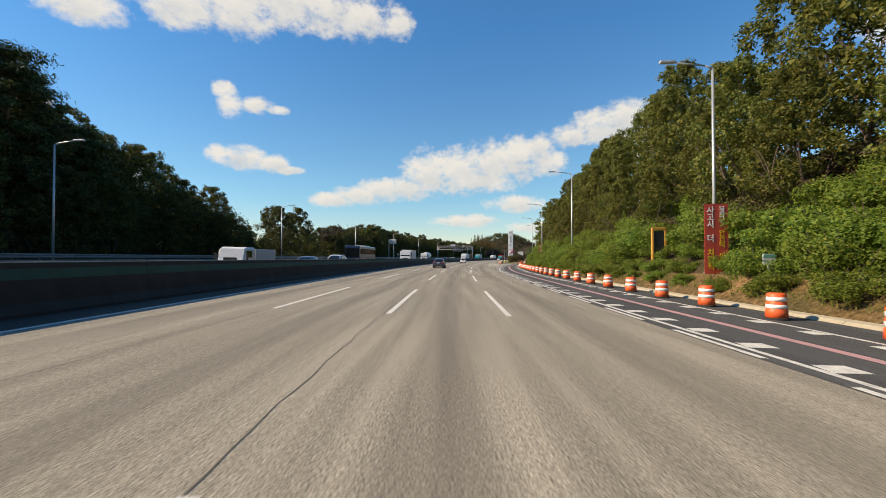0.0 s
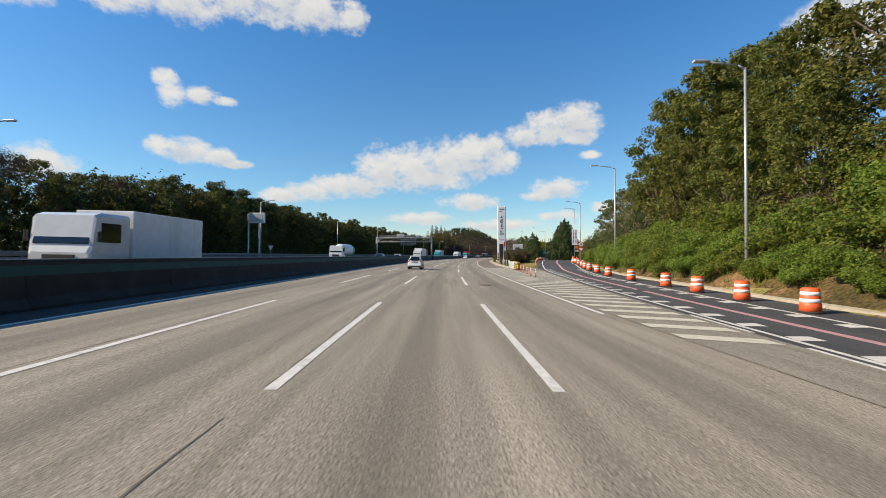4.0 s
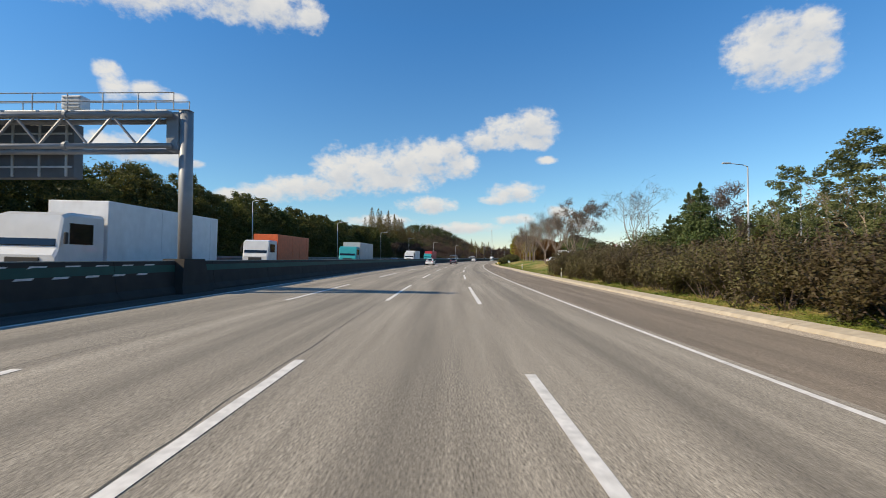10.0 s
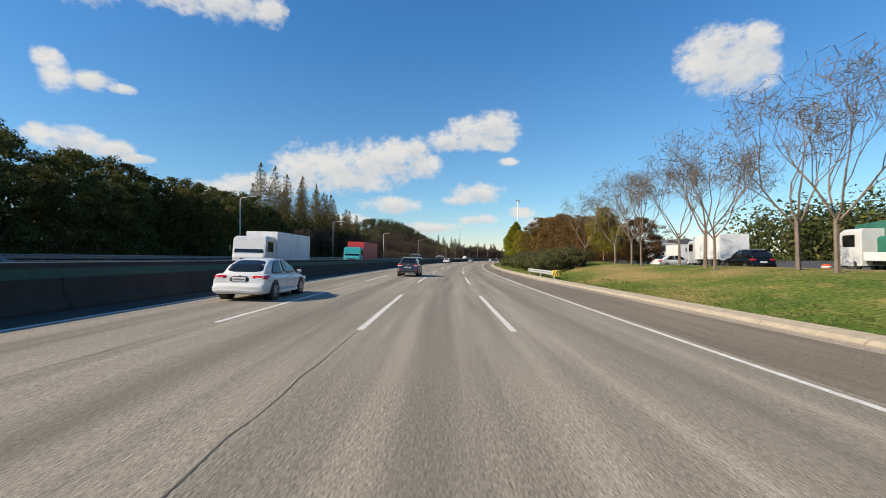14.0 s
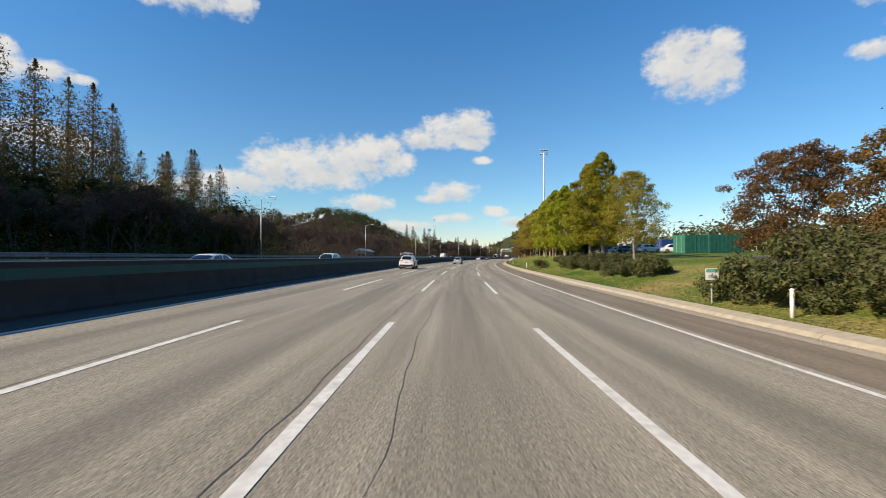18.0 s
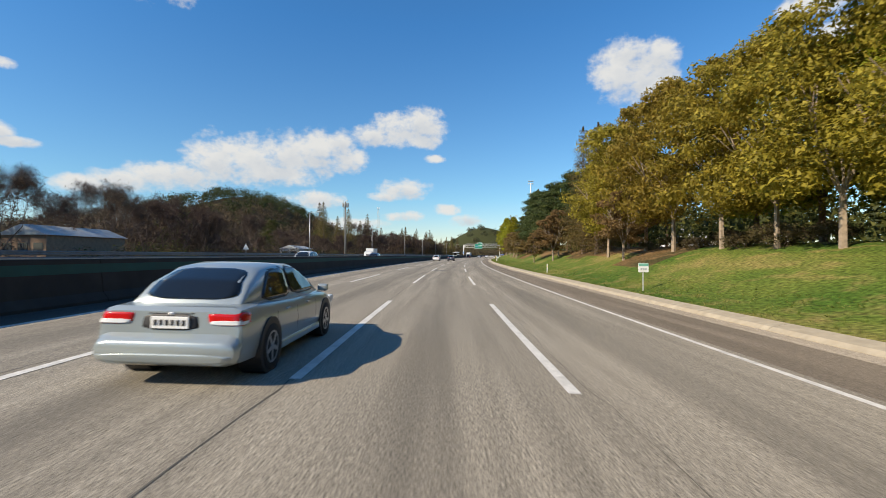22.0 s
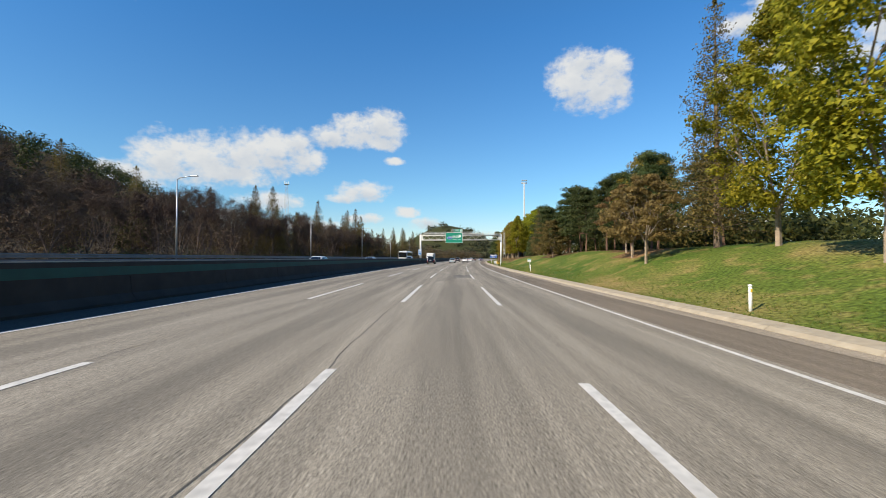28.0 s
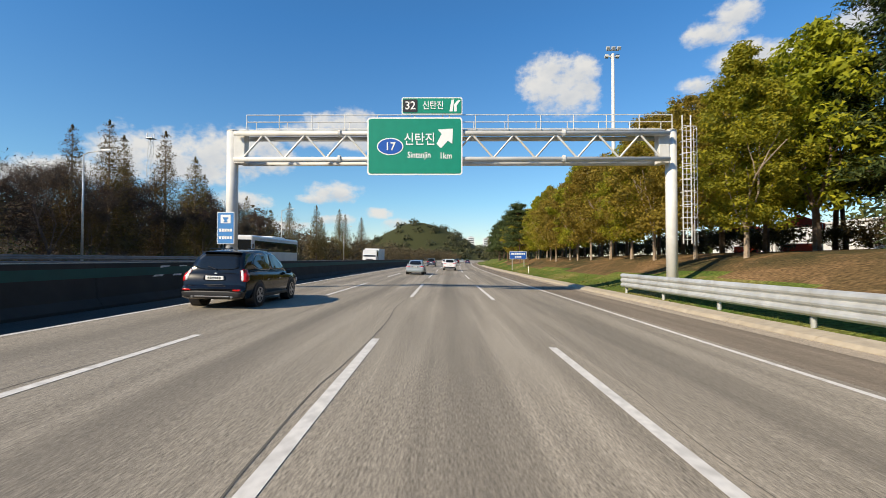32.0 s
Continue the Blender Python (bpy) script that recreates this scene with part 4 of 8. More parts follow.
def cone_tree(key, seed, h, spread, mat, label, name, n=4200, leaf=0.24, clear=0.08, tight=1.3):
    """A conifer that tapers to a spire, in uneven tiers."""
    rnd = random.Random(seed)
    segs = [(Vector((0, 0, -0.3)), Vector((0, 0, h * 0.5)), h * 0.017, h * 0.009), (Vector((0, 0, h * 0.5)), Vector((0, 0, h * 0.98)), h * 0.009, 0.015)]
    blobs = []
    tiers = int(h * 1.25)
    for i in range(tiers):
        f = clear + (1 - clear) * i / tiers
        reach = spread * ((1 - f) ** 0.72) * rnd.uniform(0.78, 1.12) + 0.16
        k = max(3, int(3 + reach * 2.6))
        for j in range(k):
            a = 2 * math.pi * (j + rnd.random()) / k
            rr = reach * rnd.uniform(0.55, 1.05)
            e = Vector((math.cos(a) * rr, math.sin(a) * rr, h * f + rr * rnd.uniform(-0.1, 0.35)))
            segs.append((Vector((0, 0, h * f)), e, 0.03, 0.01))
            for g in (0.5, 0.95):
                blobs.append((e.x * g, e.y * g, h * f + (e.z - h * f) * g, reach * 0.34 + 0.14, (reach * 0.20 + 0.14) * tight, 0.4 + reach))
    tot = sum(b[5] for b in blobs)
    blobs = [(*b[:5], n * b[5] / tot) for b in blobs]
    blobs.append((0, 0, h * 0.985, 0.14, 0.4, n * 0.012))
    template(key, name, label, "tree", limb_mesh("trunk", segs, "bark"), leaf_mesh("crown", blobs, leaf, seed, mat, up=0.35, aspect=0.4, inner=0.2))


def bare(key, seed, h, label, twig="twig", leaves=None, n=0, spread=0.72, depth=4, clear=0.22, name="bare_tree", haze=0, haze_mat="leaf_twig", trunk=0.011, fine=False):
    """A leafless tree, forking into fine twigs, with the last leaves where it has any."""
    rnd = random.Random(seed)
    segs, ends = [(Vector((0, 0, -0.3)), Vector((0.04, 0.02, h * clear)), h * trunk * 1.2, h * trunk)], []
    for i in range(4):
        a = 2 * math.pi * (i + rnd.random() * 0.6) / 4
        grow(rnd, Vector((0.04, 0.02, h * clear * rnd.uniform(0.85, 1.0))), Vector((math.cos(a) * 0.6, math.sin(a) * 0.6, 1)).normalized(), h * 0.30, h * trunk * 0.55, depth - 1, segs, spread, ends, kids=2 if depth > 3 else 3)
    top = max(e.z for e in ends)
    f = h / top
    lift = lambda v: Vector((v.x, v.y, v.z * f if v.z > h * clear else v.z))
    segs = [(lift(a), lift(b), max(r0, 0.009), max(r1, 0.006)) for a, b, r0, r1 in segs]
    crown = None
    if leaves or haze:
        crown = leaf_mesh("crown", [(e.x, e.y, e.z * f, 0.75 if fine else 0.5, 0.7 if fine else 0.45, max(1, (haze or n) / len(ends))) for e in ends], 0.42 if haze else 0.11, seed, haze_mat if haze else leaves, up=0.1, aspect=(0.034 if fine else 0.055) if haze else 0.5, inner=0.0)
    template(key, name, label, "tree", limb_mesh("trunk", segs, twig, 5), crown)


def shrub(key, seed, h, spread, mat, label, n=1500, leaf=0.10, name="shrub"):
    rnd = random.Random(seed)
    blobs, segs = [], []
    for i in range(16):
        a, r = rnd.uniform(0, 6.28), spread * math.sqrt(rnd.random()) * 0.8
        x, y = r * math.cos(a), r * math.sin(a)
        zz = h * rnd.uniform(0.25, 0.82) * (1 - 0.35 * r / spread)
        blobs.append((x, y, zz, spread * rnd.uniform(0.25, 0.42), h * rnd.uniform(0.14, 0.26), n / 16))
        segs.append((Vector((x * 0.2, y * 0.2, -0.1)), Vector((x, y, zz + 0.1)), 0.02, 0.008))
        for _ in range(3):
            segs.append((Vector((x * 0.7, y * 0.7, zz * 0.6)), Vector((x + rnd.uniform(-0.4, 0.4), y + rnd.uniform(-0.4, 0.4), zz + h * rnd.uniform(0.1, 0.32))), 0.012, 0.006))
    t = tagged(new(name), label, "shrub")
    ob_from("stem", limb_mesh("stem", segs, "twig_dark"), None, t)
    ob_from("foliage", leaf_mesh("foliage", blobs, leaf, seed, mat, up=0.3), None, t)
    PLANTS.setdefault(key, []).append([t, False])


for i in range(3):
    broad("wood", 10 + i, 12.0 + i, 4.4, 0.8, "leaf_green", "bark", 12000, 0.150, "tall broadleaf tree in olive green leaf on the bank", lobes=120, flat=0.8, rad=0.72, name="oak_tree")
    broad("zelkova_back", 120 + i, 10.6 + 0.6 * i, 3.9, 2.0, "leaf_yellow", "bark", 9000, 0.155, "tree in yellowing autumn leaf behind the first row", lobes=110, flat=0.7, up=0.5, top=0.8, rad=0.85, name="zelkova_tree")
    broad("zelkova", 20 + i, 10.6 + 0.6 * i, 3.35, 1.5, "leaf_yellow", "bark_pale", 30000, 0.090, "tree in yellowing autumn leaf on the grass bank", lobes=170, flat=0.66, up=0.6, top=1.15, rad=0.70, trunk=0.012, name="zelkova_tree")
    broad("darkwood", 30 + i, 11.5 + 0.8 * i, 4.3, 0.2, "leaf_dark", "bark", 10000, 0.160, "dark green roadside tree beyond the opposite road", lobes=110, flat=0.75, depth=0, top=0.45, rad=0.8, name="alder_tree")
    pine("pine", 40 + i, 11.5 + 0.7 * i, 3.6, "tall pine with reddish bare trunk and flat dark crown", n=17000)
    cone_tree("meta", 50 + i, 16.5 + 1.6 * i, 3.9, "leaf_meta", "slender dawn redwood turning brown", "dawn_redwood", n=14000, leaf=0.125, tight=1.7)
    bare("bare", 60 + i, 8.2 + 0.5 * i, "leafless roadside tree on the grass verge", haze=950, spread=0.62, clear=0.26, depth=5, fine=True)
for i in range(2):
    broad("gold", 70 + i, 10.5, 4.0, 1.9, "leaf_gold", "bark_pale", 17000, 0.105, "tree in golden brown autumn leaf", lobes=140, flat=0.7, up=0.5, rad=0.76, trunk=0.012, name="zelkova_tree")
    broad("rust", 75 + i, 8.2, 5.0, 0.7, "leaf_rust", "bark", 26000, 0.098, "broad rust-red autumn tree behind the shrubs", lobes=200, flat=0.65, top=0.5, rad=0.62, name="maple_tree")
    broad("maple", 78 + i, 6.0, 2.8, 1.3, "leaf_brown", "bark_pale", 9000, 0.095, "small tree with thin brown autumn leaves", lobes=70, flat=0.45, depth=2, rad=0.75, name="maple_tree")
    broad("locust", 80 + i, 11.0, 3.2, 2.0, "leaf_olive", "bark_pale", 7500, 0.105, "thin-crowned tree with sparse green leaves", lobes=80, depth=2, trunk=0.011, rad=0.75, name="locust_tree")
    cone_tree("spruce", 83 + i, 8.0 + i, 2.7, "leaf_spruce", "dark green conifer in layered tiers", "conifer", n=10000, leaf=0.16, clear=0.05)
    bare("thicket", 86 + i, 8.5 + i, "leafless dark-twigged tree beyond the opposite road", twig="twig_dark", haze=4200, haze_mat="leaf_twig_dark", spread=0.85, depth=4, clear=0.12, fine=True)
    shrub("hedge", 90 + i, 2.3, 1.5, "leaf_hedge", "brownish clipped shrub in a roadside hedge", n=7500, leaf=0.048, name="hedge_shrub")
    shrub("hedge_back", 190 + i, 2.3, 1.5, "leaf_hedge", "brownish shrub in the second row of a hedge", n=3200, leaf=0.075, name="hedge_shrub")
    shrub("bush", 93 + i, 1.5, 1.3, "leaf_shrub", "low green and brown roadside shrub", n=5200, leaf=0.055)
    shrub("vine", 96 + i, 2.4, 2.2, "leaf_vine", "leafy green undergrowth on the bank", n=5200, leaf=0.085, name="undergrowth")
    shrub("scrub", 196 + i, 2.2, 2.0, "leaf_hedge", "dry brown undergrowth on the bank", n=3600, leaf=0.075, name="undergrowth")
broad("olive", 84, 7.0, 3.3, 0.5, "leaf_meta", "bark", 20000, 0.095, "spreading tree in olive brown leaf down to the grass", lobes=150, flat=0.6, top=0.6, rad=0.66, name="oak_tree")
bare("barewide", 99, 8.0, "leafless spreading tree by the hedge", haze=1800, spread=0.95, clear=0.16)


def jit(rnd, a):
    return rnd.uniform(-a, a)


def planting():
    r = random.Random(5)
    # wooded bank beside the slip road
    s = -40.0
    while s < 128:
        k = RAMP_R(s) + 1.6
        post = min(abs(s - q) for q in (7.0, 9.4, 15.0, 17.2, 68.7))
        plant("vine", s, k - 0.1 + jit(r, 0.2), r.uniform(0.46, 0.62) if post > 2.4 else 0.32)
        plant("vine", s + 1.6, k + 0.9 + jit(r, 0.3), r.uniform(0.62, 0.82) if post > 2.4 else 0.45)
        plant("vine", s + 2.6, k + 1.9 + jit(r, 0.3), r.uniform(0.75, 1.0) if post > 2.4 else 0.5)
        plant("vine", s + 1.4, k + 3.0 + jit(r, 0.5), r.uniform(0.8, 1.15))
        plant("vine" if r.random() < 0.7 else "scrub", s + 0.4, k + 4.6 + jit(r, 0.6), r.uniform(0.85, 1.2))
        plant("vine" if r.random() < 0.5 else "scrub", s + 2.0, k + 6.6 + jit(r, 0.8), r.uniform(0.9, 1.3))
        if r.random() < 0.45:
            plant("scrub", s + 2.6, k + 1.6 + jit(r, 0.5), r.uniform(0.45, 0.7))
        s += 3.4
    s = -36.0
    while s < 122:
        k = RAMP_R(s)
        for off, sc in ((6.0, 0.55), (10.5, 0.95)) if int(s) % 2 else ((7.0, 0.65), (13.0, 1.05)):
            plant("wood", s + jit(r, 1.5), k + off + jit(r, 1.0), sc * r.uniform(0.85, 1.12))
        s += 5.6
    for s, off, sc in ((125, 5, 0.92), (130, 7.5, 1.02), (134, 5.5, 0.9), (138, 9, 1.0), (143, 7, 0.98), (128, 12, 1.05), (148, 6, 1.0), (137, 14, 1.05), (152, 5, 0.98), (157, 7, 0.95), (161, 5.5, 0.9)):
        plant("locust", s, RAMP_R(s) + off, sc)
    for s, off, sc in ((113, 7.5, 1.05), (117.5, 6.0, 1.0), (121, 8.5, 1.12), (116, 12, 1.15)):
        plant("wood", s, RAMP_R(s) + off, sc)
    for i in range(14):
        plant("vine", 128 + 3.2 * i, RAMP_R(128 + 3.2 * i) + 3.0 + jit(r, 0.6), r.uniform(0.85, 1.15))
        plant("vine", 129 + 3.2 * i, RAMP_R(129 + 3.2 * i) + 6.0 + jit(r, 1.2), r.uniform(1.1, 1.45))
    for i in range(17):
        if i < 8:
            plant("spruce", 163 + 5.5 * i, RAMP_R(163 + 5.5 * i) + 6 + jit(r, 1.5), r.uniform(0.62, 0.85))
        if i < 10:
            plant("locust", 160 + 6 * i, RAMP_R(160 + 6 * i) + 12 + jit(r, 2), r.uniform(0.8, 1.0))
    # hedge beyond the pylon sign
    for i in range(38):
        s = 166 + 2.3 * i
        if not (181.5 < s < 186):
            plant("hedge", s, KERB(s) + (2.6 if s > 186 else 2.9) + jit(r, 0.25), r.uniform(1.1, 1.26) * (1.0 if s > 186 else 1.14))
        plant("hedge_back", s + 0.9, KERB(s) + (4.6 if s > 186 else 5.2) + jit(r, 0.4), r.uniform(1.15, 1.32) * (1.0 if s > 186 else 1.16))
    for s, d, sc in ((240, 22, 0.75), (246, 24, 0.8), (252, 25, 0.75)):
        plant("spruce", s, d, sc)
    for s, d, sc in ((215, 20, 0.62), (219, 21.5, 0.66), (223, 20.0, 0.60), (227, 22.5, 0.6), (236, 26, 0.75)):
        plant("locust", s, d, sc)
    for s, d, sc in ((197, 22.5, 0.72), (206, 22.5, 0.85), (188, 28, 1.2), (193, 30, 1.25), (198, 29, 1.3), (204, 31, 1.3), (210, 30, 1.25), (216, 31, 1.15)):
        plant("spruce", s, d, sc)
    plant("barewide", 251.5, 15.6, 0.92, pick=0)
    plant("bare", 249.5, 20.5, 0.9)
    plant("barewide", 243, 25, 0.95)
    # row of leafless trees on the grass
    for i, s in enumerate((268, 271.5, 275, 278.3, 282, 285, 290, 296, 303, 309, 312, 316.5, 319, 323.5, 327, 331, 337, 343)):
        plant("bare", s, 18.4 + 0.8 * math.sin(i * 2.1), r.uniform(0.84, 1.0))
    # rust trees with shrubs in front
    for s, d, sc, k in ((344, 20, 0.62, "gold"), (351, 22, 0.8, "rust"), (359, 21.5, 0.85, "rust"), (367, 22.5, 0.9, "rust"), (375, 22, 1.1, "rust"), (383, 21.5, 1.10, "rust"), (391, 21.0, 1.16, "rust"),
                        (371, 28, 1.0, "rust"), (386, 29, 0.95, "rust"), (355, 28, 0.85, "rust"), (399, 23.5, 1.0, "rust"), (412, 25.5, 1.0, "rust")):
        plant(k, s, d, sc)
    for i in range(27):
        s = 338 + 2.5 * i
        if s < 398:
            plant("bush", s, KERB(s) + 3.3 + jit(r, 0.5), r.uniform(1.15, 1.5))
            plant("bush", s + 0.8, KERB(s) + 5.6 + jit(r, 0.7), r.uniform(1.4, 1.8))
    for i in range(12):
        plant("bush", 408 + 2.6 * i, KERB(410) + 4.6 + jit(r, 0.8), r.uniform(0.8, 1.2))
    plant("hedge", 439.5, 12.0, 0.72)
    # yellow trees
    for i, s in enumerate((421.8, 428, 434.5, 441.5, 450.5, 454.5, 460, 464, 468.5, 472.5, 476.5, 480, 484, 488, 492, 496, 500)):
        plant("zelkova" if i in (1, 2, 3, 4, 5, 7, 8, 10) else "gold", s + jit(r, 0.5), (15.9 if i == 3 else 16.8) + jit(r, 0.5) + (0.9 if i == 0 else 0), r.uniform(0.84, 0.97) * (0.92, 1.16, 1.16, 1.0, 1.0)[i] if i < 5 else r.uniform(0.92, 1.05))
        if i > 6:
            plant("zelkova_back", s + 3 + jit(r, 1), 21.5 + jit(r, 1.0), r.uniform(0.85, 1.0))
            plant("zelkova_back", s + jit(r, 1), 26.5 + jit(r, 1.0), r.uniform(0.9, 1.05))
    for i in range(16):
        plant("scrub", 476 + 2.2 * i, 18.6 + jit(r, 1.6), r.uniform(0.35, 0.65))
    for s, d, sc in ((518.5, 16.0, 0.82), (523, 16.0, 0.80), (526.5, 18.6, 0.85), (530, 20, 0.85), (478, 27, 0.8), (486, 28, 0.85)):
        plant("meta", s, d, sc * 0.85)
    for s, d in ((504, 16.5), (509, 16.8), (513.2, 15.4), (515.8, 18.0)):
        plant("gold", s, d, 1.06)
    # pines with brown maples in front
    for i in range(12):
        s = 534 + 5.3 * i
        plant("pine", s + jit(r, 1), 17.4 + jit(r, 1.0), r.uniform(0.74, 0.88) * (1.0 if i < 7 else 0.85))
        plant("pine", s + 3.2 + jit(r, 1), 23.5 + jit(r, 1.5), r.uniform(0.88, 1.05) * (1.0 if i < 7 else 0.8))
        if i % 2 == 0:
            plant("pine", s + jit(r, 1), 29 + jit(r, 1.5), 1.0)
    for s, d, sc in ((508, 14.8, 0.9), (529, 14.0, 0.95), (531.5, 15.2, 1.0), (538, 13.2, 0.70), (566, 13.6, 0.9), (573, 14.4, 0.95), (578, 14.0, 1.0), (583, 14.6, 1.0), (587, 14.2, 0.9)):
        plant("maple", s, d, sc)
    # golden trees, then pines again
    for s, d, sc, k in ((592, 15.2, 0.85, "zelkova"), (600, 16, 0.9, "zelkova"), (607, 15.5, 0.9, "zelkova"), (613, 17, 0.92, "zelkova"), (621, 15.8, 1.0, "zelkova"), (630, 15.4, 1.08, "zelkova"), (638.3, 15.6, 1.18, "zelkova"), (645.5, 17.2, 1.05, "zelkova"),
                        (598, 22, 1.0, "meta"), (605, 23, 0.9, "meta"), (625, 22, 1.1, "zelkova"), (651, 17.5, 0.75, "meta"), (654, 14.6, 1.0, "maple"), (659, 15.6, 0.95, "maple"), (664, 17.0, 1.0, "maple"),
                        (667, 20, 0.85, "gold")):
        plant(k, s, d, sc)
    for i in range(9):
        s = 663 + 5.6 * i
        low = 1.0 if s < 694 else 0.82
        plant("pine", s + jit(r, 1), 19.0 + jit(r, 1.0), r.uniform(0.62, 0.76) * low)
        plant("pine", s + 2.8 + jit(r, 1), 26 + jit(r, 1.5), r.uniform(0.75, 0.9) * low)
    plant("olive", 689.5, 15.8, 0.78)
    for s, d, sc, k in ((698, 16.6, 0.62, "pine"), (714, 20.5, 0.62, "pine"), (719, 24, 0.7, "pine"), (724, 21.5, 0.66, "pine"), (712, 18.4, 0.85, "maple"), (707, 17.6, 0.8, "maple"), (722, 19, 0.5, "meta"), (728, 20, 0.85, "maple"), (735, 21, 0.5, "meta"), (738, 19.5, 0.6, "spruce")):
        plant(k, s, d, sc)
    for i in range(9):
        plant("pine", 712 + 5 * i, 30 + jit(r, 2), r.uniform(0.9, 1.1))
    for i in range(19):
        s = 744.5 + 4.6 * i
        plant("zelkova" if i % 3 == 0 else "gold", s, 16.6 + jit(r, 1.0), r.uniform(0.86, 1.0))
        plant("zelkova_back", s + 2, 21.5 + jit(r, 1.0), r.uniform(1.0, 1.15))
        plant("scrub", s + 1, 26.0 + jit(r, 1.0), r.uniform(0.9, 1.3))
        if i > 8:
            plant("pine", 748 + 6.5 * i, 15.5 + jit(r, 1), 0.9)
    for s, d, sc in ((738, 22.5, 1.0), (743.5, 24.5, 1.05), (750, 26, 1.0)):
        plant("pine", s, d, sc)
    # beyond the opposite road
    s = -12.0
    while s < 64:
        low = 1.0 - 0.4 * smooth(45, 66, s)
        for d, sc in ((-31.5, 0.62), (-35.5, 0.88), (-40.0, 0.98)):
            plant("darkwood", s + jit(r, 1.2), d + jit(r, 1.0), sc * low * r.uniform(0.9, 1.1))
        s += 4.2
    for s, d, sc in ((74, -34, 0.85), (78, -36.5, 1.0), (83, -34, 0.95), (88, -37, 0.85), (95, -36, 0.7)):
        plant("darkwood", s, d, sc)
    for s, d in ((104, -35), (111, -36), (118, -34.5), (124, -36), (131, -35)):
        plant("thicket", s, d, r.uniform(0.85, 1.0))
    s = 103.0
    while s < 384:
        tall = 0.72 + 0.25 * smooth(108, 150, s)
        plant("darkwood", s + jit(r, 0.8), -33.0 + jit(r, 1.2), r.uniform(0.74, 0.92) * tall)
        plant("darkwood", s + 2.2 + jit(r, 1.0), -37.5 + jit(r, 1.2), r.uniform(0.94, 1.08) * tall)
        s += 4.4
    for s, d, sc in ((24, -36, 1.15), (28, -38, 1.2), (32, -35, 1.0), (150, -36, 0.95), (160, -37, 1.0), (168, -38, 1.0)):
        plant("pine", s, d, sc)
    for i in range(19):
        s = 388 + 3.8 * i
        plant("meta", s + jit(r, 1), -41 + jit(r, 1.5), r.uniform(1.02, 1.22) * (1.0 if i < 13 else 0.8))
        plant("thicket", s, -33 + jit(r, 1.5), r.uniform(0.7, 0.9))
        plant("darkwood", s + 2, -37 + jit(r, 1.5), r.uniform(0.6, 0.75))
        if i % 2:
            plant("meta", s + 2, -46 + jit(r, 1.5), r.uniform(0.9, 1.05))
    for i in range(58):
        s = 462 + 6.0 * i
        big = 1.15 if s < 556 else 0.75 if s < 640 else 1.3
        plant("thicket", s + jit(r, 1.5), -34 + jit(r, 1.5), r.uniform(0.6, 0.8) * big)
        if i % 2:
            plant("thicket", s + 2 + jit(r, 1.5), -41 + jit(r, 2), r.uniform(0.85, 1.05) * big)
        if i % 6 == 2:
            plant("darkwood", s, -44 + jit(r, 2), r.uniform(0.6, 0.8))
        if s > 620 and i % 3 == 1:
            plant("meta", s, -50 + jit(r, 5), r.uniform(0.75, 0.95))
        if i == 0:
            for ms, md, sc in ((713, -38, 0.90), (715.5, -40, 0.70), (721, -38, 0.96), (725.5, -39, 0.76), (737, -39, 0.72), (750, -38, 0.84), (757, -41, 0.80), (767, -36, 0.72), (772, -36, 0.82), (777, -38, 0.80), (782, -36, 0.90), (789, -36, 0.96), (797, -39, 0.80), (806, -36, 0.68), (817, -36, 0.66), (830, -37, 0.72), (847, -36, 0.86), (858, -38, 0.8), (870, -36, 0.94), (884, -38, 0.85), (900, -36, 0.94)):
                plant("meta", ms, md, sc)
        if 600 < s < 660 and i % 4 == 0:
            plant("meta", s, -39, r.uniform(0.85, 0.95))


planting()
for opts in PLANTS.values():
    for slot in opts:
        if not slot[1]:
            for o in (*slot[0].children, slot[0]):
                bpy.data.objects.remove(o)


# ---------------------------------------------------------------- far woods, undergrowth and grass too fine to count
def canopy(name, label, mat, spots, leaf, seed, aspect=0.55):
    """One mesh of treetops: blobs of leaf at (x, y, z, across, up, leaves)."""
    ob = ob_from(name, leaf_mesh(name, spots, leaf, seed, mat, up=0.5, aspect=aspect, inner=0.35), None)
    return tagged(ob, label, "woods", kind="stuff")


def wooded_hill():
    r = random.Random(77)
    brown, green = [], []
    for i in range(4300):
        s, d = r.uniform(430, 980), r.uniform(-250, -58)
        z = ground_z(s, d)
        if z < 6.0:
            continue
        p = rp(s, d)
        k = r.uniform(2.0, 3.6)
        high = z > 26 + r.uniform(-4, 4)
        (green if high or r.random() < 0.12 else brown).append((p.x, p.y, z + k * 0.9, k, k * 1.1, 85 if not high else 100))
    canopy("wooded_hill", "wooded hill in brown autumn leaf beyond the road", "leaf_hill", brown, 0.44, 3)
    canopy("ridge_pines", "dark pines along the ridge of the hill", "leaf_pine", green, 0.42, 4)


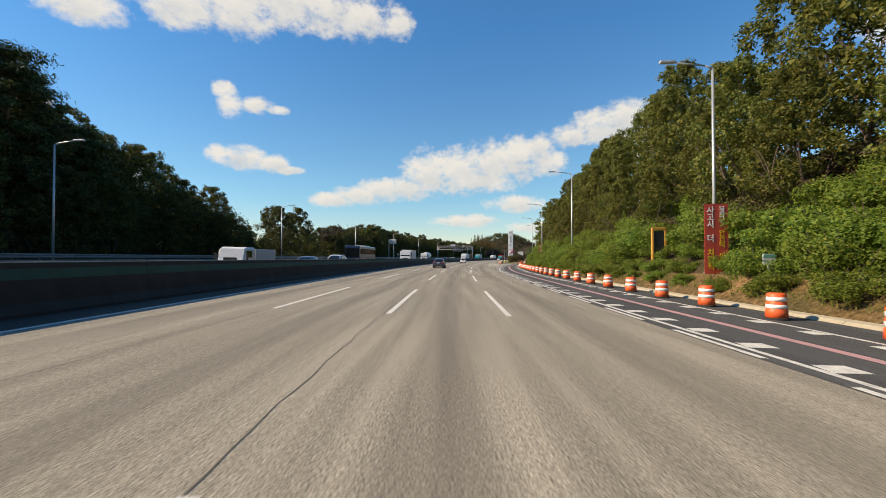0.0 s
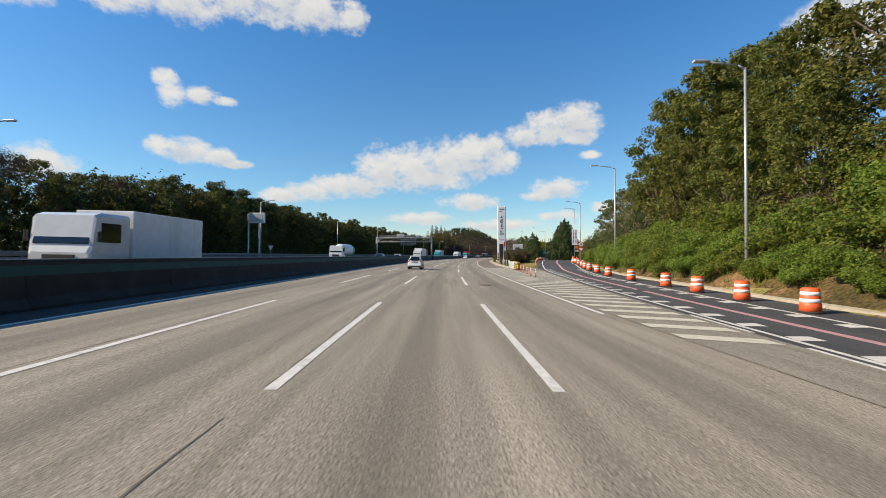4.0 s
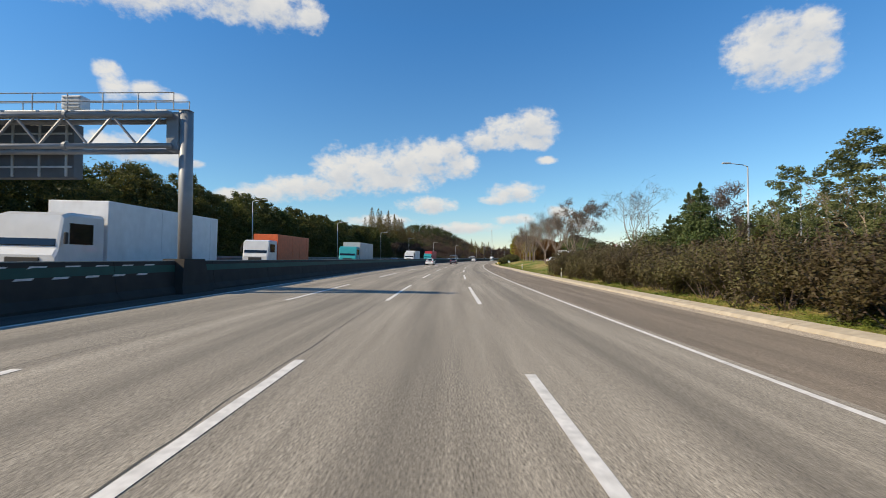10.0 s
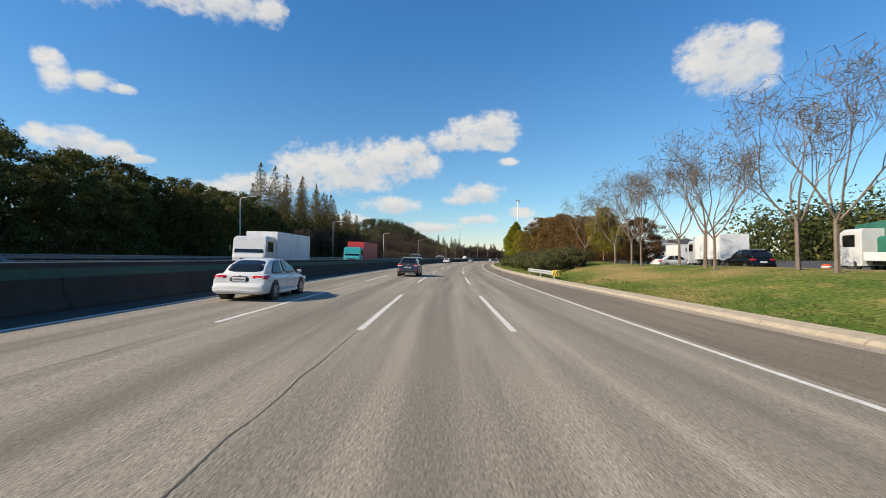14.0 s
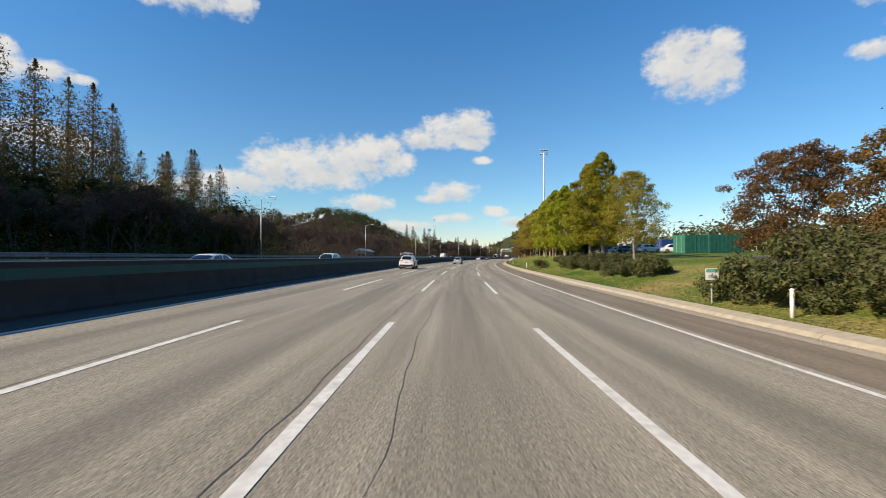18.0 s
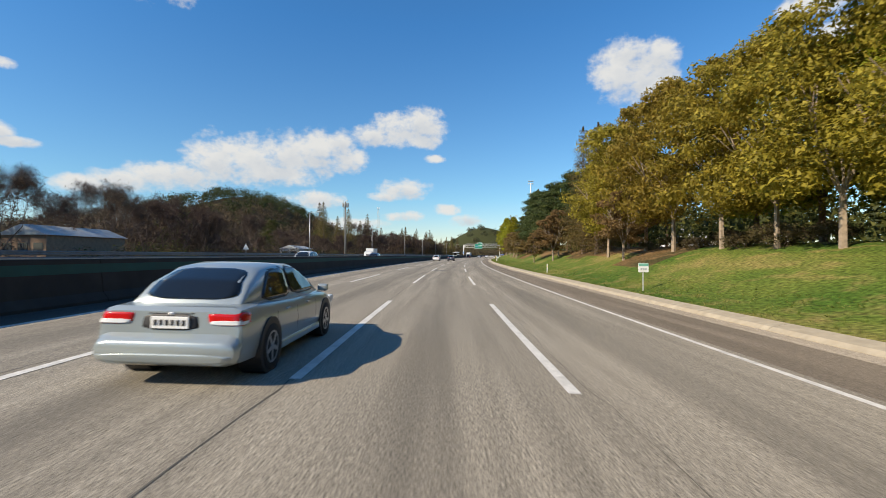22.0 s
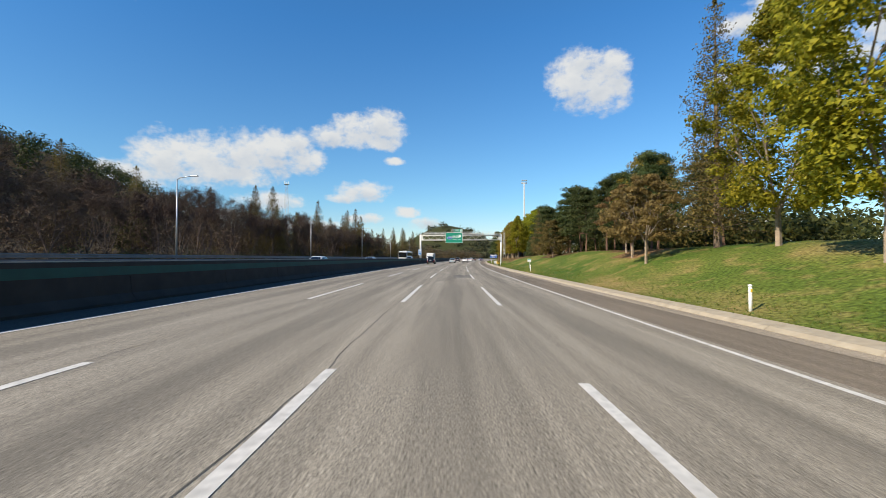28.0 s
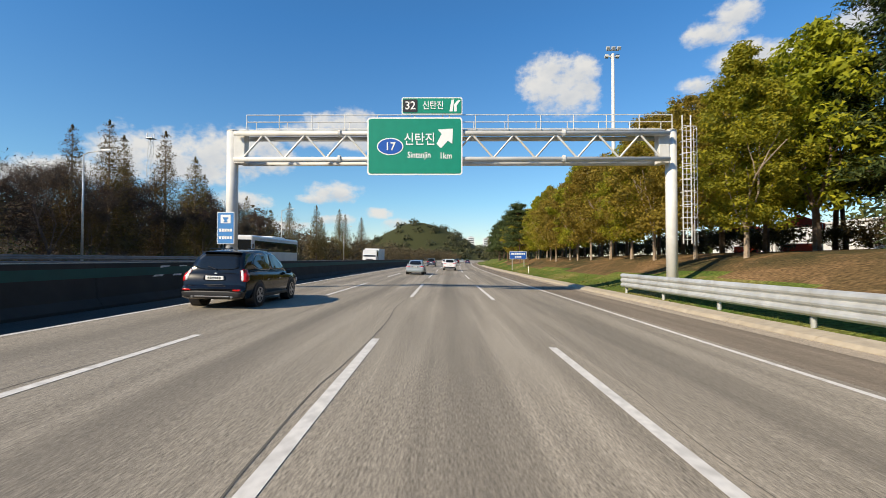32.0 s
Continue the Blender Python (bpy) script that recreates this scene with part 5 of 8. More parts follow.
def far_woods():
    r = random.Random(78)
    left, right, back = [], [], []
    for i in range(420):
        s = r.uniform(800, 1300)
        d = -r.uniform(32, 70)
        p = rp(s, d)
        h = r.uniform(5, 11)
        left.append((p.x, p.y, ground_z(s, d) + h * 0.5, 2.8, h * 0.55, 170))
    for i in range(360):
        s = r.uniform(828, 1300)
        d = r.uniform(14, 50)
        p = rp(s, d)
        h = r.uniform(7, 12)
        right.append((p.x, p.y, ground_z(s, d) + h * 0.5, 3.0, h * 0.5, 200))
    for i in range(420):
        s = r.uniform(230, 840)
        d = r.uniform(60, 84) if s < 400 else r.uniform(44, 70)
        p = rp(s, d)
        h = r.uniform(8, 13.5) if s < 400 else r.uniform(3, 7)
        back.append((p.x, p.y, ground_z(s, d) + h * 0.45, 3.4, h * 0.55, 130))
    deep = []
    for i in range(560):
        s = r.uniform(-45, 470)
        d = -r.uniform(35.5, 47)
        p = rp(s, d)
        h = r.uniform(10.3, 12.8) * (0.45 if 64 < s < 104 else 0.8 if s < 130 else 1.0)
        deep.append((p.x, p.y, ground_z(s, d) + h * 0.45, 2.6, h * 0.5, 330))
    for i in range(260):
        s = r.uniform(506, 590) if i % 2 else r.uniform(658, 745)
        d = r.uniform(27, 38)
        p = rp(s, d)
        h = r.uniform(4.0, 8.0) if i % 2 else r.uniform(2.4, 4.2)
        deep.append((p.x, p.y, ground_z(s, d) + h * 0.5, 2.2, h * 0.5, 160))
    twiggy = []
    for i in range(340):
        s = r.uniform(462, 835)
        d = -r.uniform(36, 50)
        p = rp(s, d)
        h = r.uniform(7.5, 9.5) if s < 556 else r.uniform(4.0, 6.0) if s < 640 else r.uniform(9.0, 12.0)
        twiggy.append((p.x, p.y, ground_z(s, d) + h * 0.45, 2.6, h * 0.5, 560))
    canopy("bare_thicket", "dense dark leafless thicket beyond the opposite road", "leaf_twig_dark", twiggy, 0.36, 12, 0.11)
    canopy("woodland_depth", "dark crowded woodland behind the front trees", "leaf_dark", deep, 0.26, 11)
    canopy("far_woods", "brown and green woods along the road ahead", "leaf_hill", left, 0.40, 5)
    canopy("far_woods", "olive green woods along the road ahead", "leaf_far", right, 0.40, 6)
    for i in range(260):
        s, d = r.uniform(215, 390), r.uniform(58, 80)
        p = rp(s, d)
        h = r.uniform(8, 13)
        back.append((p.x, p.y, ground_z(s, d) + h * 0.48, 3.4, h * 0.52, 150))
    canopy("far_woods", "dark green trees behind the rest area", "leaf_dark", back, 0.42, 7)
    # hill far ahead
    spots, x0, y0 = [], 573.0, 1335.0
    for i in range(330):
        a, q = r.uniform(0, 6.28), math.sqrt(r.random())
        x, y = x0 + 260 * q * math.cos(a), y0 + 200 * q * math.sin(a)
        z = 62 * math.exp(-((x - x0) / 88) ** 2 - ((y - y0) / 110) ** 2)
        for zz in (z, z * 0.5):
            spots.append((x, y, zz + 1, 9, 6, 80))
    canopy("far_hill_woods", "green wooded hill far ahead", "leaf_far", spots, 1.7, 8)
    verts, faces, n = [], [], 24
    for i in range(n + 1):
        for j in range(n + 1):
            x, y = x0 - 300 + 600 * i / n, y0 - 240 + 480 * j / n
            verts.append((x, y, 63 * math.exp(-((x - x0) / 88) ** 2 - ((y - y0) / 110) ** 2) - 2.0))
    for i in range(n):
        for j in range(n):
            k = i * (n + 1) + j
            faces.append((k, k + n + 1, k + n + 2, k + 1))
    tagged(mesh_part("far_hill", verts, faces, "far_ground", smooth=True), "rounded earth hill under the far woods", "hill", kind="structure")


def undergrowth_left():
    r = random.Random(79)
    spots, brown = [], []
    for i in range(900):
        s = r.uniform(-40, 820)
        d = -r.uniform(27.8, 31.5)
        p = rp(s, d)
        h = r.uniform(0.8, 2.6)
        (spots if s < 470 else brown if r.random() < 0.6 else spots).append((p.x, p.y, ground_z(s, d) + h * 0.5, 1.5, h * 0.55, 130))
    canopy("roadside_scrub", "dark scrub beyond the opposite road", "leaf_dark", spots, 0.115, 9)
    canopy("roadside_scrub", "brown dry scrub beyond the opposite road", "leaf_twig_dark", brown, 0.20, 10, 0.16)


def grass():
    """Blades along the verges, in tufts."""
    rng = np.random.default_rng(12)
    V = []
    for s0, s1, off0, off1, n, hh in ((143, 400, 0.62, 3.4, 9000, 0.075), (400, 780, 0.62, 3.4, 14000, 0.075), (-20, 150, 1.2, 2.6, 1500, 0.3), (780, 850, 0.45, 4.0, 900, 0.16)):
        S = rng.uniform(s0, s1, n)
        O = off0 + (off1 - off0) * rng.random(n) ** 1.5
        for s, o in zip(S, O):
            d = (RAMP_R(s) if s1 == 150 else KERB(s)) + o
            p = rp(s, d, ground_z(s, d) - 0.02)
            for k in range(4):
                a = rng.uniform(0, 6.28)
                q = Vector((p.x + rng.normal() * 0.09, p.y + rng.normal() * 0.09, p.z))
                h, w = hh * rng.uniform(0.5, 1.5), rng.uniform(0.012, 0.03)
                u = Vector((math.cos(a), math.sin(a), 0))
                V += [q - u * w, q + u * w, q + Vector((rng.normal() * 0.06, rng.normal() * 0.06, h))]
    n = len(V) // 3
    me = bpy.data.meshes.new("grass")
    me.vertices.add(3 * n)
    me.vertices.foreach_set("co", np.array([tuple(v) for v in V], dtype=np.float32).ravel())
    me.loops.add(3 * n)
    me.loops.foreach_set("vertex_index", np.arange(3 * n, dtype=np.int32))
    me.polygons.add(n)
    me.polygons.foreach_set("loop_start", np.arange(0, 3 * n, 3, dtype=np.int32))
    me.update(calc_edges=True)
    tagged(ob_from("grass", me, "leaf_grass"), "uneven mown grass with dry straw patches", "grass", kind="stuff")


wooded_hill()
far_woods()
undergrowth_left()
grass()


# ---------------------------------------------------------------- lamps, signs, gantries, barriers
def place(t, m):
    t.matrix_basis = m
    return t


def street_lamp(s, d, h, arm, label, base=None):
    """A tapered steel pole with a raised arm; arm > 0 reaches to the right of the road's way."""
    t = thing("street_lamp", label, "street lamp", "motorway lamps")
    part("pole", tube(bmesh.new(), (0, 0, -0.3), (0, 0, h), 0.10, 0.055, 10), "lamp_steel", t, smooth=True)
    sg = 1 if arm > 0 else -1
    bm = bmesh.new()
    tube(bm, (0, 0, h - 0.05), (sg * 0.35, 0, h + 0.12), 0.05, 0.045, 8)
    tube(bm, (sg * 0.35, 0, h + 0.12), (arm * 0.8, 0, h + 0.30), 0.045, 0.035, 8)
    part("arm", bm, "lamp_steel", t, smooth=True)
    part("lamp_head", box(bmesh.new(), (arm * 0.9, 0, h + 0.31), (0.75, 0.26, 0.12), 0.035), "galvanised", t)
    part("base_plate", box(bmesh.new(), (0, 0, 0.05), (0.4, 0.4, 0.12), 0.02), "galvanised", t)
    return place(t, put(s, d, base))


for s in (20, 61, 104, 146, 187, 228.5, 270, 311, 353, 395, 444, 500, 565, 618, 672, 715, 758, 801, 844):
    street_lamp(s, -27.5, 9.3, 2.1, "grey steel street lamp beyond the opposite road")
for s, d in ((9.4, 14.7), (38.0, 14.7), (68.7, 16.0), (97, 17.2), (123.5, 20.2), (156.6, 24.9)):
    street_lamp(s, d, 10.9, -2.4, "pale steel street lamp at the foot of the wooded bank", -0.15)
for s, d, h in ((185.2, 30.0, 11.9), (216, 33.5, 10.2), (248, 30.5, 10.2), (262, 45, 10.2)):
    street_lamp(s, d, h, -2.2, "pale steel street lamp in the rest area")


def mast(s, d, h, name="floodlight_mast"):
    t = thing(name, "tall white floodlight mast behind the trees", "light mast", "floodlight masts")
    part("pole", tube(bmesh.new(), (0, 0, -0.3), (0, 0, h), 0.30, 0.17, 14), "painted_steel", t, smooth=True)
    for k, z in ((0, h - 0.3), (1, h + 0.45)):
        part("cross_arm", box(bmesh.new(), (0, 0, z), (1.5, 0.12, 0.12), 0.02), "painted_steel", t)
        for x in (-0.65, 0.0, 0.65):
            part("floodlight", box(bmesh.new(), (x, -0.28 if k else 0.28, z + 0.12), (0.42, 0.40, 0.36), 0.05, Matrix.Rotation(radians(35 if k else -35), 4, "X")), "cargo_grey", t)
    return place(t, put(s, d))


mast(487, 18.4, 23.5)
mast(635, 23.7, 24.0)
mast(777, 21.9, 24.6)


def camera_mast(s, d, h):
    t = thing("camera_mast", "grey lattice-armed camera mast beyond the opposite road", "mast")
    part("pole", tube(bmesh.new(), (0, 0, -0.3), (0, 0, h), 0.21, 0.15, 12), "rail_dull", t, smooth=True)
    part("platform", box(bmesh.new(), (0, 0, h - 1.3), (1.3, 1.3, 0.07), 0.02), "rail_dull", t)
    for i in range(8):
        a = math.pi * i / 4
        part("rail_upright", tube(bmesh.new(), (0.62 * math.cos(a), 0.62 * math.sin(a), h - 1.3), (0.62 * math.cos(a), 0.62 * math.sin(a), h - 0.6), 0.025, n=6), "rail_dull", t)
    for z in (h - 0.95, h - 0.6):
        bm = bmesh.new()
        for i in range(8):
            a, b = math.pi * i / 4, math.pi * (i + 1) / 4
            tube(bm, (0.62 * math.cos(a), 0.62 * math.sin(a), z), (0.62 * math.cos(b), 0.62 * math.sin(b), z), 0.022, n=6)
        part("ring_rail", bm, "rail_dull", t)
    part("camera_dome", lathe(bmesh.new(), ((0.02, h + 0.15), (0.14, h + 0.25), (0.16, h + 0.4), (0.05, h + 0.5)), 12, Matrix.Translation((0.35, 0, 0))), "sign_white", t)
    part("bracket", tube(bmesh.new(), (0, 0, h), (0.35, 0, h + 0.5), 0.03, n=6), "rail_dull", t)
    part("whip_aerial", tube(bmesh.new(), (-0.5, 0, h - 5), (-0.5, 0, h + 0.4), 0.02, n=5), "rail_dull", t)
    for i in range(6):
        a = math.pi * (i + 0.5) / 3
        part("antenna_panel", box(bmesh.new(), (0.70 * math.cos(a), 0.70 * math.sin(a), h - 0.75), (0.16, 0.16, 0.95), 0.03), "wall_grey", t)
    part("cable_duct", box(bmesh.new(), (-0.24, 0, h / 2 - 0.5), (0.08, 0.10, h - 1.5), 0.01), "rail_dull", t)
    return place(t, put(s, d))


camera_mast(585, -26.0, 14.0)


def gantry(s, d0, d1, z0, z1, ladder, label, feet, steel="painted_steel"):
    """Two posts and a V-braced beam with a railed walkway."""
    t = thing("sign_gantry", label, "gantry")
    w = d1 - d0
    for x, f in ((0, feet[0]), (w, feet[1])):
        part("post", tube(bmesh.new(), (x, 0, f), (x, 0, z1 + 0.15), 0.26, 0.26, 18), steel, t, smooth=True)
        part("post_cap", tube(bmesh.new(), (x, 0, z1 + 0.15), (x, 0, z1 + 0.20), 0.28, 0.20, 18), steel, t)
        part("beam_bracket", box(bmesh.new(), (x + (0.42 if x == 0 else -0.42), 0, (z0 + z1) / 2), (0.5, 0.5, z1 - z0 + 0.15), 0.03), steel, t)
    for y in (-0.5, 0.5):
        part("upper_chord", tube(bmesh.new(), (0.3, y, z1 - 0.1), (w - 0.3, y, z1 - 0.1), 0.11, n=12), steel, t, smooth=True)
        part("lower_chord", tube(bmesh.new(), (0.3, y, z0 + 0.05), (w - 0.3, y, z0 + 0.05), 0.11, n=12), steel, t, smooth=True)
    n = int(round(w / 1.05))
    for i in range(n):
        a = 0.7 + (w - 1.4) * i / n
        b = 0.7 + (w - 1.4) * (i + 1) / n
        up = i % 2 == 0
        for y in (-0.5,):
            part("brace", tube(bmesh.new(), (a, y, z0 + 0.1 if up else z1 - 0.15), (b, y, z1 - 0.15 if up else z0 + 0.1), 0.05, n=6), steel, t)
    for f in (0.25, 0.5, 0.75):
        for z in (z0 + 0.05, z1 - 0.1):
            part("flange", tube(bmesh.new(), (w * f - 0.06, -0.5, z), (w * f + 0.06, -0.5, z), 0.18, n=12), steel, t)
    part("walkway", box(bmesh.new(), (w / 2, 0, z1 + 0.06), (w - 1.0, 1.0, 0.06), 0.01), "galvanised", t)
    for y in (-0.55, 0.55):
        for z in (z1 + 0.42, z1 + 0.75):
            part("hand_rail", tube(bmesh.new(), (0.9, y, z), (w - 0.2, y, z), 0.022, n=6), steel, t)
        k = int(w / 1.5)
        for i in range(k + 1):
            x = 0.9 + (w - 1.1) * i / k
            part("rail_upright", tube(bmesh.new(), (x, y, z1 + 0.06), (x, y, z1 + 0.75), 0.022, n=6), steel, t)
    if ladder:
        x = w + 0.75
        for dx in (-0.2, 0.2):
            part("ladder_rail", tube(bmesh.new(), (x + dx, 0.0, 2.3), (x + dx, 0.0, z1 + 0.9), 0.03, n=6), steel, t)
        for i in range(22):
            z = 2.5 + i * (z1 - 2.1) / 21
            part("rung", tube(bmesh.new(), (x - 0.2, 0.0, z), (x + 0.2, 0.0, z), 0.018, n=5), steel, t)
        for i in range(9):
            z = 2.9 + i * (z1 - 2.7) / 8
            bm = bmesh.new()
            for k in range(8):
                a, b = math.pi * k / 8, math.pi * (k + 1) / 8
                tube(bm, (x + 0.34 * math.cos(a), -0.62 * math.sin(a), z), (x + 0.34 * math.cos(b), -0.62 * math.sin(b), z), 0.016, n=5)
            part("cage_hoop", bm, steel, t)
        for k in (2, 4, 6):
            a = math.pi * k / 8
            part("cage_bar", tube(bmesh.new(), (x + 0.34 * math.cos(a), -0.62 * math.sin(a), 2.2), (x + 0.34 * math.cos(a), -0.62 * math.sin(a), z1 + 0.2), 0.014, n=5), steel, t)
    m = Matrix.Translation(rp(s, d0, 0)) @ Matrix.Rotation(-heading(s), 4, "Z")
    return place(t, m)


def rounded_panel(bm, w, h, r, thick, x=0.0, z=0.0, y=0.0):
    pts = []
    for cx, cz, a0 in ((w / 2 - r, h / 2 - r, 0), (-w / 2 + r, h / 2 - r, 90), (-w / 2 + r, -h / 2 + r, 180), (w / 2 - r, -h / 2 + r, 270)):
        for k in range(5):
            a = radians(a0 + 22.5 * k)
            pts.append((x + cx + r * math.cos(a), z + cz + r * math.sin(a)))
    return prism(bm, pts, thick, Matrix.Translation((0, y, 0)))


def ellipse(bm, rx, rz, x, z, y, thick=0.006, n=28):
    return prism(bm, [(x + rx * math.cos(2 * math.pi * k / n), z + rz * math.sin(2 * math.pi * k / n)) for k in range(n)], thick, Matrix.Translation((0, y, 0)))


gantry(743, -8.35, 12.45, 6.15, 7.50, True, "pale steel sign gantry spanning the motorway with railed walkway", (1.1, -0.4))
gantry(222, -26.1, -8.05, 5.95, 7.35, False, "grey steel gantry spanning the opposite carriageway", (0.3, 1.1), "gantry_grey")


def direction_sign():
    t = thing("direction_sign", "large green exit sign with white border, fixed to the gantry", "road sign")
    w, h = 4.38, 2.67
    board = part("board", rounded_panel(bmesh.new(), w, h, 0.14, 0.05), "sign_white", t, "white sheet that shows as the border")
    part("face", rounded_panel(bmesh.new(), w - 0.14, h - 0.14, 0.10, 0.012, y=-0.012), "sign_green", t)
    part("shield", ellipse(bmesh.new(), 0.61, 0.40, -1.13, -0.02, -0.020), "sign_white", t)
    part("shield_face", ellipse(bmesh.new(), 0.56, 0.35, -1.13, -0.02, -0.026), "sign_blue", t)
    words(t, "17", 0.52, -1.13, -0.032, -0.03, "sign_white", squeeze=0.95)
    words(t, "신탄진", 0.62, 0.22, -0.022, 0.28, "sign_white", squeeze=0.85)
    words(t, "Sintanjin", 0.40, 0.20, -0.022, -0.42, "sign_white", squeeze=0.80)
    words(t, "1km", 0.40, 1.42, -0.022, -0.46, "sign_white", squeeze=0.85)
    arrow = [(1.00, 0.10), (1.20, -0.10), (1.52, 0.24), (1.72, 0.10), (1.76, 0.80), (1.05, 0.76), (1.24, 0.56), (1.16, 0.42)]
    part("arrow", prism(bmesh.new(), arrow, 0.006, Matrix.Translation((0, -0.022, 0))), "sign_white", t)
    for x in (-1.4, 0, 1.4):
        part("back_rail", box(bmesh.new(), (x, 0.16, 0), (0.08, 0.22, h - 0.3), 0.01), "galvanised", t)
    m = Matrix.Translation(rp(742.3, 0.36, 6.76)) @ Matrix.Rotation(-heading(742.3), 4, "Z")
    place(t, m)
    u = thing("exit_number_sign", "small green exit number plate above the direction sign", "road sign")
    part("board", rounded_panel(bmesh.new(), 2.80, 0.80, 0.08, 0.05), "sign_white", u)
    part("face", rounded_panel(bmesh.new(), 2.70, 0.70, 0.06, 0.012, y=-0.012), "sign_green", u)
    part("number_field", rounded_panel(bmesh.new(), 0.66, 0.60, 0.05, 0.006, x=-1.0, y=-0.020), "sign_black", u)
    words(u, "32", 0.52, -1.0, -0.026, 0.0, "sign_white", squeeze=0.95)
    words(u, "신탄진", 0.42, 0.05, -0.022, 0.0, "sign_white", squeeze=0.85)
    part("exit_symbol", prism(bmesh.new(), [(0.80, -0.26), (0.95, -0.26), (1.02, 0.28), (0.90, 0.28)], 0.006, Matrix.Translation((0, -0.022, 0))), "sign_white", u)
    part("exit_branch", prism(bmesh.new(), [(1.02, -0.26), (1.14, -0.26), (1.14, 0.02), (1.32, 0.26), (1.20, 0.28), (1.02, 0.06)], 0.006, Matrix.Translation((0, -0.022, 0))), "sign_white", u)
    for x in (-0.8, 0.8):
        part("stay", box(bmesh.new(), (x, 0.08, -0.5), (0.06, 0.05, 0.5), 0.01), "galvanised", u)
    place(u, Matrix.Translation(rp(742.3, 1.15, 8.62)) @ Matrix.Rotation(-heading(742.3), 4, "Z"))


direction_sign()


def bars(parent, x0, x1, z, n, h, y, mat, seed):
    """Writing too small to read, as short bars."""
    rnd = random.Random(seed)
    w = (x1 - x0) / n
    for i in range(n):
        part("text_bar", box(bmesh.new(), (x0 + w * (i + 0.5), y, z), (w * 0.78, 0.005, h * rnd.uniform(0.8, 1.0)), 0.0), mat, parent)


def lane_control_sign():
    t = thing("lane_sign", "small blue lane sign on the gantry post", "road sign")
    part("board", rounded_panel(bmesh.new(), 0.80, 1.50, 0.04, 0.03), "sign_white", t)
    part("face", rounded_panel(bmesh.new(), 0.74, 1.44, 0.03, 0.008, y=-0.008), "sign_skyblue", t)
    part("symbol_field", rounded_panel(bmesh.new(), 0.46, 0.40, 0.03, 0.006, z=0.42, y=-0.015), "sign_white", t)
    part("symbol", prism(bmesh.new(), [(-0.14, 0.5), (0.14, 0.5), (0.06, 0.36), (0.10, 0.26), (-0.10, 0.26), (-0.06, 0.36)], 0.005, Matrix.Translation((0, -0.021, 0))), "sign_skyblue", t)
    for k, z in enumerate((-0.1, -0.45)):
        bars(t, -0.31, 0.31, z, 5, 0.15, -0.014, "sign_white", k)
    place(t, Matrix.Translation(rp(742.7, -8.5, 3.02)) @ Matrix.Rotation(-heading(742.7), 4, "Z"))


lane_control_sign()


def gantry_boxes():
    """Message board seen from behind, cabinet and dish on the gantry over the opposite road."""
    t = thing("message_board", "dark message board hung on the gantry, seen from behind", "message board")
    part("case", box(bmesh.new(), (0, 0, 0), (5.2, 0.5, 2.3), 0.03), "roof_dark", t)
    for i in range(5):
        part("rib", box(bmesh.new(), (-2.3 + 1.15 * i, -0.28, 0), (0.09, 0.06, 2.2), 0.01), "galvanised", t)
    for z in (-0.7, 0.7):
        part("cross_rib", box(bmesh.new(), (0, -0.30, z), (5.1, 0.05, 0.08), 0.01), "galvanised", t)
    place(t, Matrix.Translation(rp(222.9, -15.8, 6.1)) @ Matrix.Rotation(-heading(222), 4, "Z"))
    for d, w, h, z in ((-18.2, 2.3, 0.85, 8.15), (-12.6, 0.8, 0.55, 7.85)):
        u = thing("sensor_cabinet", "pale louvred equipment cabinet on the gantry walkway", "cabinet")
        part("case", box(bmesh.new(), (0, 0, 0), (w, 0.5, h), 0.04), "wall_white", u)
        for i in range(4):
            part("slat", box(bmesh.new(), (0, -0.27, -h / 2 + h * (i + 0.5) / 4), (w - 0.1, 0.03, h * 0.09), 0.0), "cargo_grey", u)
        for x in (-w / 2 + 0.1, w / 2 - 0.1):
            part("leg", box(bmesh.new(), (x, 0, -h / 2 - 0.15), (0.06, 0.06, 0.35), 0.0), "galvanised", u)
        place(u, Matrix.Translation(rp(222, d, z)) @ Matrix.Rotation(-heading(222), 4, "Z"))


gantry_boxes()


def plinth(s, d):
    """Flared concrete block in the median, round a gantry post."""
    t = thing("post_plinth", "flared concrete plinth in the median round the gantry post", "plinth", kind="structure")
    rings = []
    for z, w, l in ((-0.05, 0.62, 1.15), (0.3, 0.50, 1.0), (1.34, 0.42, 0.75)):
        rings.append([(-w, -l, z), (w, -l, z), (w, l, z), (-w, l, z)])
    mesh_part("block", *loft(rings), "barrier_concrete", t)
    place(t, put(s, d))


plinth(222, -8.05)
plinth(743, -8.35)


def hazard_marks(s0, n):
    t = thing("hazard_marking", "white slanted hazard stripes on the median barrier", "marking", kind="structure")
    for i in range(n):
        a = s0 + 1.1 * i
        z0 = ground_z(a, BAR)
        pts = [rp(a, BAR - 0.208, z0 + 0.80), rp(a + 0.5, BAR - 0.208, z0 + 0.80), rp(a + 1.0, BAR - 0.245, z0 + 1.16), rp(a + 0.5, BAR - 0.245, z0 + 1.16)]
        mesh_part("hazard_stripe", pts + [p + Vector((0, 0, 0)) - rp(a, 0.01) + rp(a, 0) for p in pts], [(0, 1, 2, 3), (7, 6, 5, 4), (0, 4, 5, 1), (1, 5, 6, 2), (2, 6, 7, 3), (3, 7, 4, 0)], "road_white", t)


hazard_marks(213.5, 6)
hazard_marks(458.0, 9)
hazard_marks(736.5, 4)


